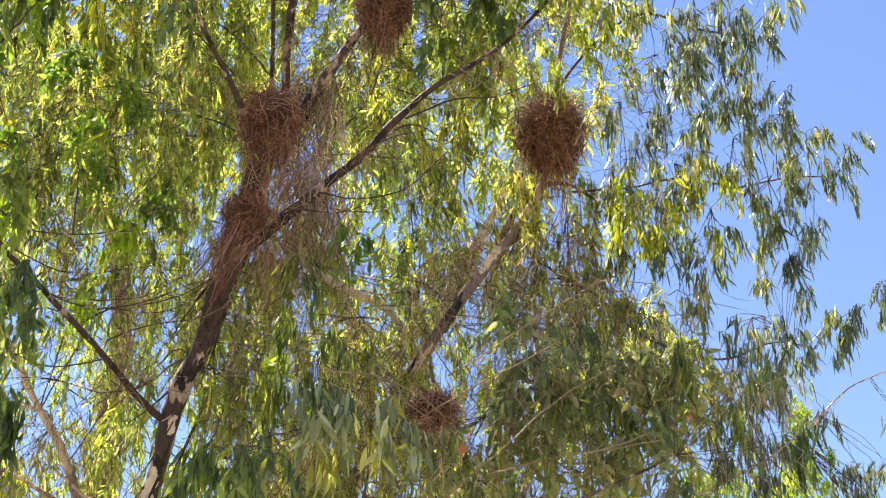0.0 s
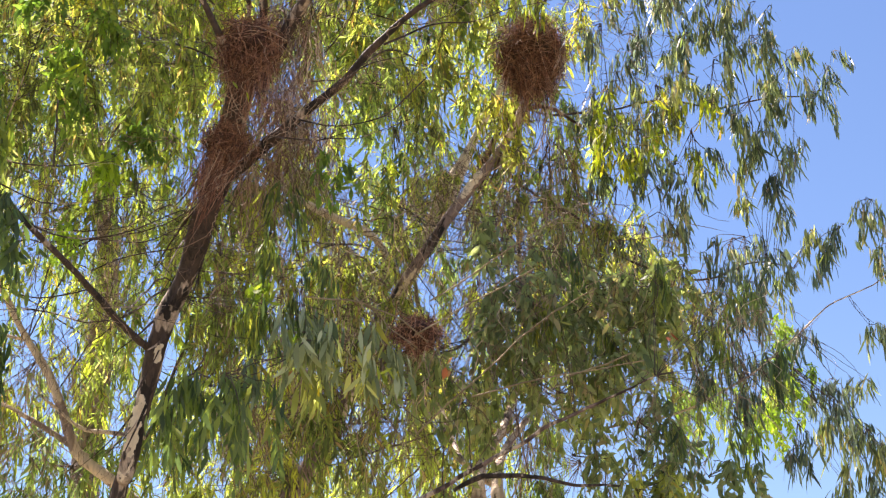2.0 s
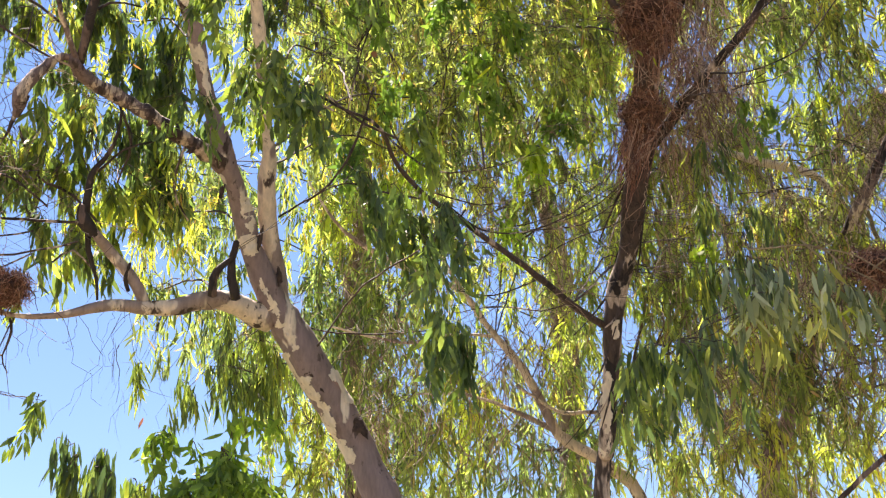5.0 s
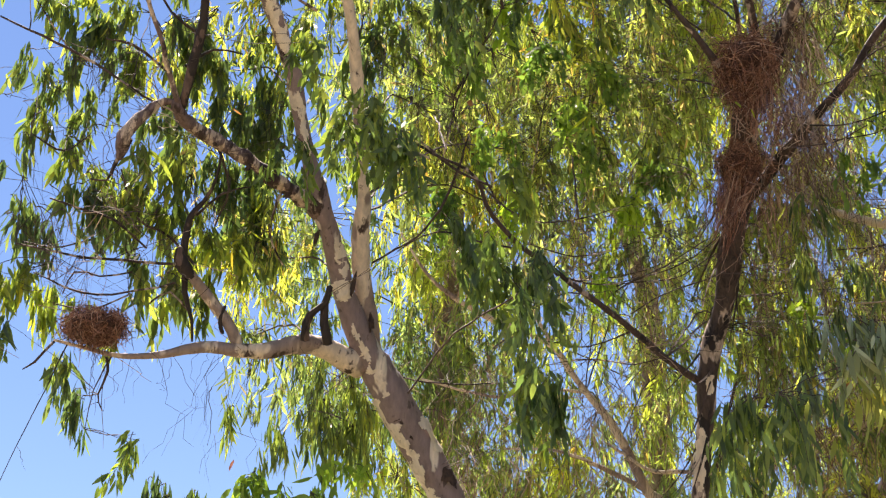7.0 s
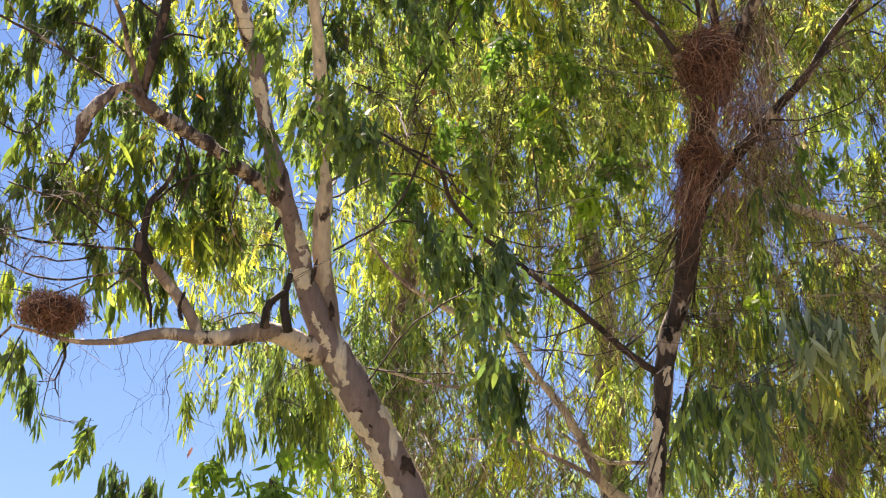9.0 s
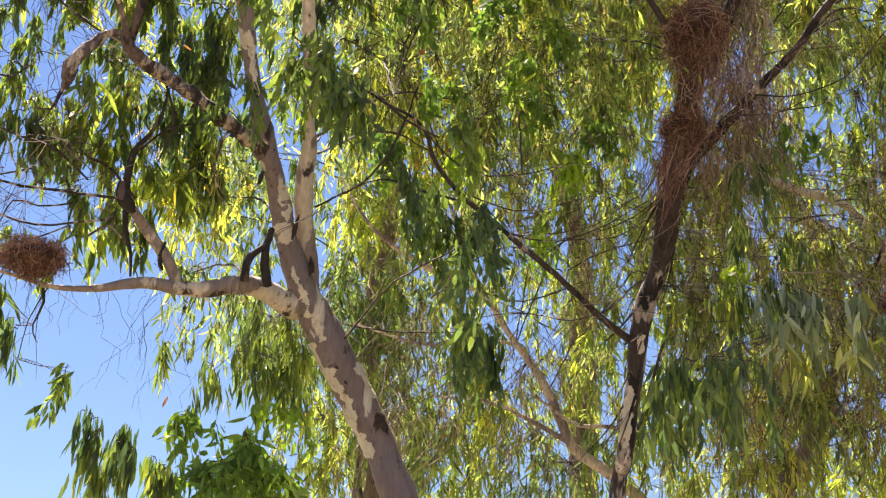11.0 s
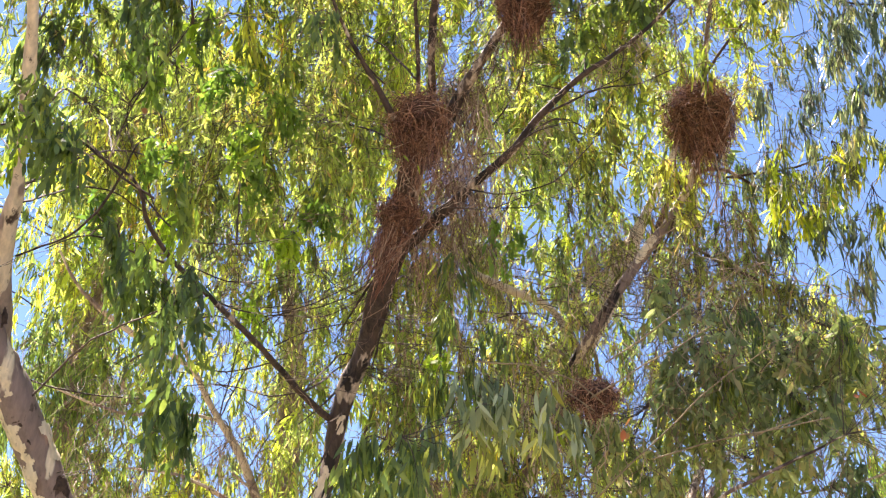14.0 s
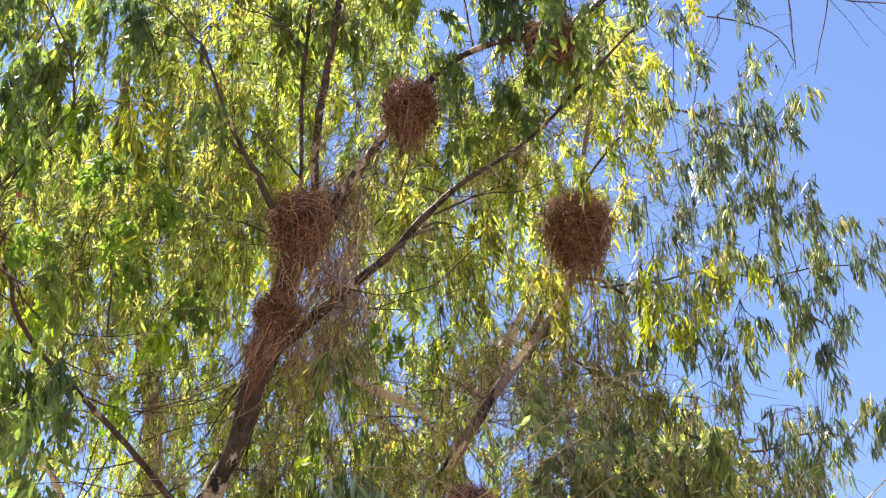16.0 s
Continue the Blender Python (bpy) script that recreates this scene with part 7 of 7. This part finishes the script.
for owner, xs, zs, tries, strands in ((tree_c, (-0.5, 2.1), (3.6, 6.0), 38, 34), (tree_d, (-2.9, -0.6), (3.3, 6.0), 26, 30), (tree_e, (-0.4, 2.3), (3.2, 5.0), 24, 34)):
    for i in range(tries):
        x, z = curtain.uniform(*xs), curtain.uniform(*zs)
        y = curtain.uniform(7.1, 8.4)
        drape(owner, (x, y, z), (0.16, 0.10, 0.14), (0.15, 0.7), strands, wild=0.06, thick=(0.0012, 0.0032))

# broad dim leaves hanging in front of the upper limb
mass(tree_b, (0.34, 5.73, 6.16), (0.12, 0.12, 0.13), 5, 'broad')
mass(tree_b, (0.41, 5.91, 5.92), (0.12, 0.12, 0.13), 5, 'broad')
mass(tree_b, (0.74, 5.71, 6.21), (0.14, 0.12, 0.15), 6, 'broad')
mass(tree_b, (1.08, 5.51, 6.23), (0.14, 0.12, 0.15), 6, 'broad')
mass(tree_b, (0.81, 6.24, 5.84), (0.10, 0.12, 0.11), 4, 'broad')
mass(tree_b, (0.60, 5.91, 5.98), (0.10, 0.12, 0.11), 5, 'broad')
mass(tree_b, (0.24, 5.96, 6.12), (0.09, 0.12, 0.10), 4, 'broad')
mass(tree_b, (0.95, 5.91, 6.09), (0.08, 0.12, 0.09), 3, 'broad')
mass(tree_b, (0.01, 5.73, 6.40), (0.12, 0.12, 0.13), 4, 'broad')
mass(tree_b, (1.36, 5.80, 6.29), (0.08, 0.12, 0.09), 3, 'broad')
mass(tree_g, (-0.05, 7.78, 7.85), (0.45, 0.50, 0.45), 12, 'far')
mass(tree_g, (-0.85, 7.73, 7.85), (0.40, 0.50, 0.40), 9, 'far')
mass(tree_b, (0.92, 5.08, 6.02), (0.09, 0.15, 0.10), 4, 'broad')
mass(tree_b, (1.07, 5.02, 6.04), (0.12, 0.15, 0.13), 5, 'broad')
mass(tree_b, (0.81, 5.00, 6.12), (0.08, 0.15, 0.09), 3, 'broad')
mass(tree_b, (-1.75, 5.18, 5.99), (0.20, 0.15, 0.22), 7, 'broad')
mass(tree_b, (-1.53, 5.32, 5.90), (0.18, 0.15, 0.20), 6, 'broad')
mass(tree_b, (-1.82, 5.49, 5.75), (0.18, 0.15, 0.20), 6, 'broad')
mass(tree_b, (-1.42, 5.19, 6.10), (0.16, 0.15, 0.18), 5, 'broad')
mass(tree_b, (-1.63, 5.59, 5.70), (0.14, 0.15, 0.15), 4, 'broad')
# drooping tips over the lower edge of the crown, and strands across the sage leaves
mass(tree_c, (3.40, 7.20, 3.92), (0.06, 0.12, 0.08), 2, 'tip')
mass(tree_c, (3.30, 7.30, 3.75), (0.06, 0.12, 0.08), 2, 'tip')
mass(tree_c, (3.38, 7.30, 3.61), (0.06, 0.12, 0.08), 2, 'tip')
mass(tree_c, (3.21, 7.46, 3.71), (0.06, 0.12, 0.08), 2, 'tip')
mass(tree_c, (3.42, 7.32, 3.47), (0.06, 0.12, 0.08), 2, 'tip')
mass(tree_c, (3.12, 7.42, 3.98), (0.06, 0.12, 0.08), 2, 'tip')
mass(tree_c, (3.30, 7.48, 3.50), (0.06, 0.12, 0.08), 2, 'tip')
mass(tree_c, (1.40, 6.51, 4.48), (0.14, 0.15, 0.14), 3, 'hang')
mass(tree_c, (1.92, 6.42, 4.36), (0.14, 0.15, 0.14), 3, 'hang')
mass(tree_c, (2.33, 6.35, 4.21), (0.14, 0.15, 0.14), 3, 'hang')
mass(tree_c, (2.13, 6.52, 3.94), (0.14, 0.15, 0.14), 2, 'hang')
mass(tree_c, (2.56, 6.38, 3.90), (0.14, 0.15, 0.14), 3, 'hang')
mass(tree_c, (1.66, 6.60, 4.08), (0.14, 0.15, 0.14), 2, 'hang')
mass(tree_c, (1.29, 6.67, 4.13), (0.14, 0.15, 0.14), 3, 'hang')
mass(tree_c, (1.87, 6.71, 3.60), (0.14, 0.15, 0.14), 2, 'hang')
mass(tree_c, (2.36, 6.57, 3.54), (0.14, 0.15, 0.14), 2, 'hang')
drape(tree_c, (1.27, 6.45, 4.55), (0.16, 0.10, 0.12), (0.15, 0.6), 30, wild=0.08, thick=(0.001, 0.0026))
drape(tree_c, (1.57, 6.42, 4.45), (0.16, 0.10, 0.12), (0.15, 0.6), 30, wild=0.08, thick=(0.001, 0.0026))
drape(tree_c, (1.87, 6.33, 4.48), (0.16, 0.10, 0.12), (0.15, 0.6), 30, wild=0.08, thick=(0.001, 0.0026))
drape(tree_c, (2.14, 6.34, 4.26), (0.16, 0.10, 0.12), (0.15, 0.6), 30, wild=0.08, thick=(0.001, 0.0026))
drape(tree_c, (2.37, 6.26, 4.24), (0.16, 0.10, 0.12), (0.15, 0.6), 30, wild=0.08, thick=(0.001, 0.0026))
drape(tree_c, (1.41, 6.63, 4.02), (0.16, 0.10, 0.12), (0.15, 0.6), 30, wild=0.08, thick=(0.001, 0.0026))
drape(tree_c, (1.77, 6.57, 3.94), (0.16, 0.10, 0.12), (0.15, 0.6), 30, wild=0.08, thick=(0.001, 0.0026))
drape(tree_c, (2.09, 6.54, 3.75), (0.16, 0.10, 0.12), (0.15, 0.6), 30, wild=0.08, thick=(0.001, 0.0026))
drape(tree_c, (2.40, 6.40, 3.84), (0.16, 0.10, 0.12), (0.15, 0.6), 30, wild=0.08, thick=(0.001, 0.0026))
drape(tree_c, (1.09, 6.58, 4.32), (0.16, 0.10, 0.12), (0.15, 0.6), 30, wild=0.08, thick=(0.001, 0.0026))
# green bunches among the dead strands beside the dark trunk
mass(tree_b, (-0.05, 6.59, 4.67), (0.12, 0.15, 0.13), 3, 'hang')
mass(tree_b, (-0.32, 6.67, 4.48), (0.12, 0.15, 0.13), 3, 'hang')
mass(tree_b, (-0.06, 6.76, 4.28), (0.12, 0.15, 0.13), 4, 'hang')
mass(tree_b, (-0.23, 6.83, 4.07), (0.12, 0.15, 0.13), 3, 'hang')
mass(tree_b, (0.09, 6.67, 4.49), (0.12, 0.15, 0.13), 3, 'hang')
mass(tree_b, (-0.43, 6.80, 4.15), (0.12, 0.15, 0.13), 3, 'hang')
mass(tree_b, (0.10, 6.48, 4.90), (0.12, 0.15, 0.13), 3, 'fresh')
mass(tree_b, (-0.23, 6.75, 4.30), (0.12, 0.15, 0.13), 2, 'fresh')
mass(tree_b, (0.02, 6.85, 4.04), (0.12, 0.15, 0.13), 2, 'fresh')
for place in ((0.95, 6.95, 5.35), (0.78, 7.0, 5.05), (0.62, 7.1, 4.8)):
    drape(tree_c, place, (0.14, 0.06, 0.12), (0.15, 0.45), 34, wild=0.08, thick=(0.001, 0.0026))
# fresh lime clusters in the middle of the crown
mass(tree_a, (-2.22, 5.28, 4.89), (0.13, 0.20, 0.13), 4, 'fresh')
mass(tree_b, (-1.42, 6.02, 5.31), (0.14, 0.20, 0.14), 5, 'fresh')
mass(tree_b, (-1.21, 5.99, 5.43), (0.16, 0.20, 0.16), 5, 'fresh')
mass(tree_b, (-1.41, 6.25, 5.12), (0.15, 0.20, 0.15), 5, 'fresh')
mass(tree_b, (-2.06, 5.88, 4.80), (0.15, 0.20, 0.15), 4, 'fresh')
mass(tree_b, (-1.70, 6.11, 4.81), (0.15, 0.20, 0.15), 5, 'fresh')
mass(tree_b, (-1.11, 6.59, 4.80), (0.13, 0.20, 0.13), 4, 'fresh')
mass(tree_b, (-1.08, 6.50, 5.21), (0.12, 0.20, 0.12), 4, 'fresh')
mass(tree_b, (-1.80, 5.92, 5.30), (0.15, 0.20, 0.15), 5, 'fresh')
mass(tree_b, (-1.93, 5.56, 5.40), (0.13, 0.20, 0.13), 4, 'fresh')
mass(tree_b, (-1.49, 5.79, 5.63), (0.16, 0.20, 0.16), 5, 'fresh')
mass(tree_b, (-1.98, 6.22, 4.66), (0.12, 0.20, 0.12), 4, 'fresh')
mass(tree_b, (-1.44, 6.64, 4.55), (0.12, 0.20, 0.12), 3, 'fresh')
mass(tree_b, (-1.55, 5.60, 5.86), (0.16, 0.20, 0.16), 4, 'fresh')
# shaggy bark threads along the dark limbs, and wiry bare twigs in the crown
shaggy = random.Random(5)
for ends, spots in ((((-0.30, 6.42, 5.10), (0.91, 5.66, 5.88)), 12), (((-0.20, 6.20, 5.66), (0.20, 5.88, 6.22)), 6), (((0.30, 5.82, 6.30), (1.15, 5.48, 6.56)), 6), (((-0.30, 6.06, 5.85), (-0.20, 5.46, 6.57)), 4)):
    for i in range(spots):
        f = (i + shaggy.random()) / spots
        drape(tree_b, tuple(a + (b - a) * f for a, b in zip(*ends)), (0.05, 0.03, 0.03), (0.05, 0.28), 20, wild=0.09, thick=(0.001, 0.0026))
for owner, low, high, spots, strands in ((tree_b, (-1.2, 5.7, 5.9), (1.3, 6.5, 7.1), 44, 16), (tree_c, (0.2, 6.9, 4.1), (1.7, 7.6, 5.4), 26, 16), (tree_b, (-2.0, 6.3, 4.2), (-0.6, 7.0, 6.2), 34, 14), (tree_c, (1.2, 6.7, 5.6), (2.2, 7.1, 6.6), 10, 12), (tree_a, (-3.7, 4.3, 4.1), (-2.7, 5.0, 5.3), 18, 9)):
    for i in range(spots):
        drape(owner, tuple(shaggy.uniform(a, b) for a, b in zip(low, high)), (0.14, 0.10, 0.14), (0.15, 0.55), strands, wild=0.15, thick=(0.001, 0.0028), stuff=TWIG if i % 3 else LEAF_DRY)

# ---- nests ----
def stick_line(p, d, length, width, sag):
    s = np.linspace(-0.5, 0.5, 5)
    side = np.cross(d, rng.normal(0, 1, 3))
    side /= np.linalg.norm(side) + 1e-9
    c = p + np.outer(s * length, d) + np.outer((0.25 - s * s) * length * sag, side) + rng.normal(0, 0.004, (5, 3))
    return np.column_stack([c, width * np.array([0.7, 1, 1, 0.9, 0.5])])


def nest(centre, radii, tail, label, count, trail=(0, 0, -1)):
    """A ball of sticks round a dark hollow core, with sticks trailing below it."""
    reseed(centre)
    ob = new("bird_nest")
    ob.location = np.array(centre) - np.array([0, 0, radii[2]])
    tagged(ob, label=label, category="nest", group="stick nests in the gum trees")
    up, radii = np.array([0, 0, radii[2]]), np.array(radii)
    bm = bmesh.new()
    bmesh.ops.create_icosphere(bm, subdivisions=4, radius=1.0)
    for v in bm.verts:
        n = v.co.copy()
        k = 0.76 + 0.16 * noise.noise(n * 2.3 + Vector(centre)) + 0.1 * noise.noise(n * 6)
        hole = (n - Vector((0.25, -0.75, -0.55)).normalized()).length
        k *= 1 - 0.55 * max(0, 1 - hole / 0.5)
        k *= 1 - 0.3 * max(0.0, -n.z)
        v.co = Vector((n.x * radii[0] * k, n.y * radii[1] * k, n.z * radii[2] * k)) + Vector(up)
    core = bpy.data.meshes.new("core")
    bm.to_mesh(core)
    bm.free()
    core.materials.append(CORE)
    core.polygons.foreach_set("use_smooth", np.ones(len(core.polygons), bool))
    part("core", core, ob, "dark rounded core with an entrance hollow")

    def stick():
        n = rng.normal(0, 1, 3)
        n /= np.linalg.norm(n)
        hole = np.linalg.norm(n - np.array([0.26, -0.78, -0.57]))
        p = n * radii * rng.uniform(0.7, 1.04) * (1 + 0.42 * noise.noise(Vector(n * 1.7) + Vector(centre)))
        p[:2] *= 1 - 0.42 * max(0.0, -n[2])
        p = p + up
        d = np.cross(n, rng.normal(0, 1, 3))
        d = d + rng.normal(0, 0.25, 3) + n * rng.normal(0, 0.3) + np.array([0, 0, -0.25])
        d /= np.linalg.norm(d)
        length = rng.uniform(0.6, 1.9) * min(radii[0], radii[2]) * (0.6 if hole < 0.4 else 1)
        if rng.random() < min(tail * 1.2, 0.4):
            p = p * np.array([0.8, 0.8, 1]) + np.array(trail) * (rng.uniform(0, 1) ** 1.5 * tail * 1.3 + radii[2] * 0.4)
            d = np.array(trail) + rng.normal(0, 0.22, 3)
            d /= np.linalg.norm(d)
            length *= 1.25
        return stick_line(p, d, length, rng.uniform(0.0008, 0.0021), rng.uniform(-0.5, 0.5))

    vs, qs, off = [], [], 0
    for i in range(int(count * 2)):
        v, q = tube(stick(), 3)
        vs.append(v), qs.append(q + off)
        off += len(v)
    part("stick_tangle", quad_mesh("stick_tangle", np.vstack(vs), np.vstack(qs), [STICK]), ob, "woven reddish-brown twigs", "stuff")
    for i in range(40):
        v, q = tube(stick() * np.array([1.02, 1.02, 1, 1.2]), 4)
        part("stick", quad_mesh("stick", v, q, [STICK]), ob)
    return ob


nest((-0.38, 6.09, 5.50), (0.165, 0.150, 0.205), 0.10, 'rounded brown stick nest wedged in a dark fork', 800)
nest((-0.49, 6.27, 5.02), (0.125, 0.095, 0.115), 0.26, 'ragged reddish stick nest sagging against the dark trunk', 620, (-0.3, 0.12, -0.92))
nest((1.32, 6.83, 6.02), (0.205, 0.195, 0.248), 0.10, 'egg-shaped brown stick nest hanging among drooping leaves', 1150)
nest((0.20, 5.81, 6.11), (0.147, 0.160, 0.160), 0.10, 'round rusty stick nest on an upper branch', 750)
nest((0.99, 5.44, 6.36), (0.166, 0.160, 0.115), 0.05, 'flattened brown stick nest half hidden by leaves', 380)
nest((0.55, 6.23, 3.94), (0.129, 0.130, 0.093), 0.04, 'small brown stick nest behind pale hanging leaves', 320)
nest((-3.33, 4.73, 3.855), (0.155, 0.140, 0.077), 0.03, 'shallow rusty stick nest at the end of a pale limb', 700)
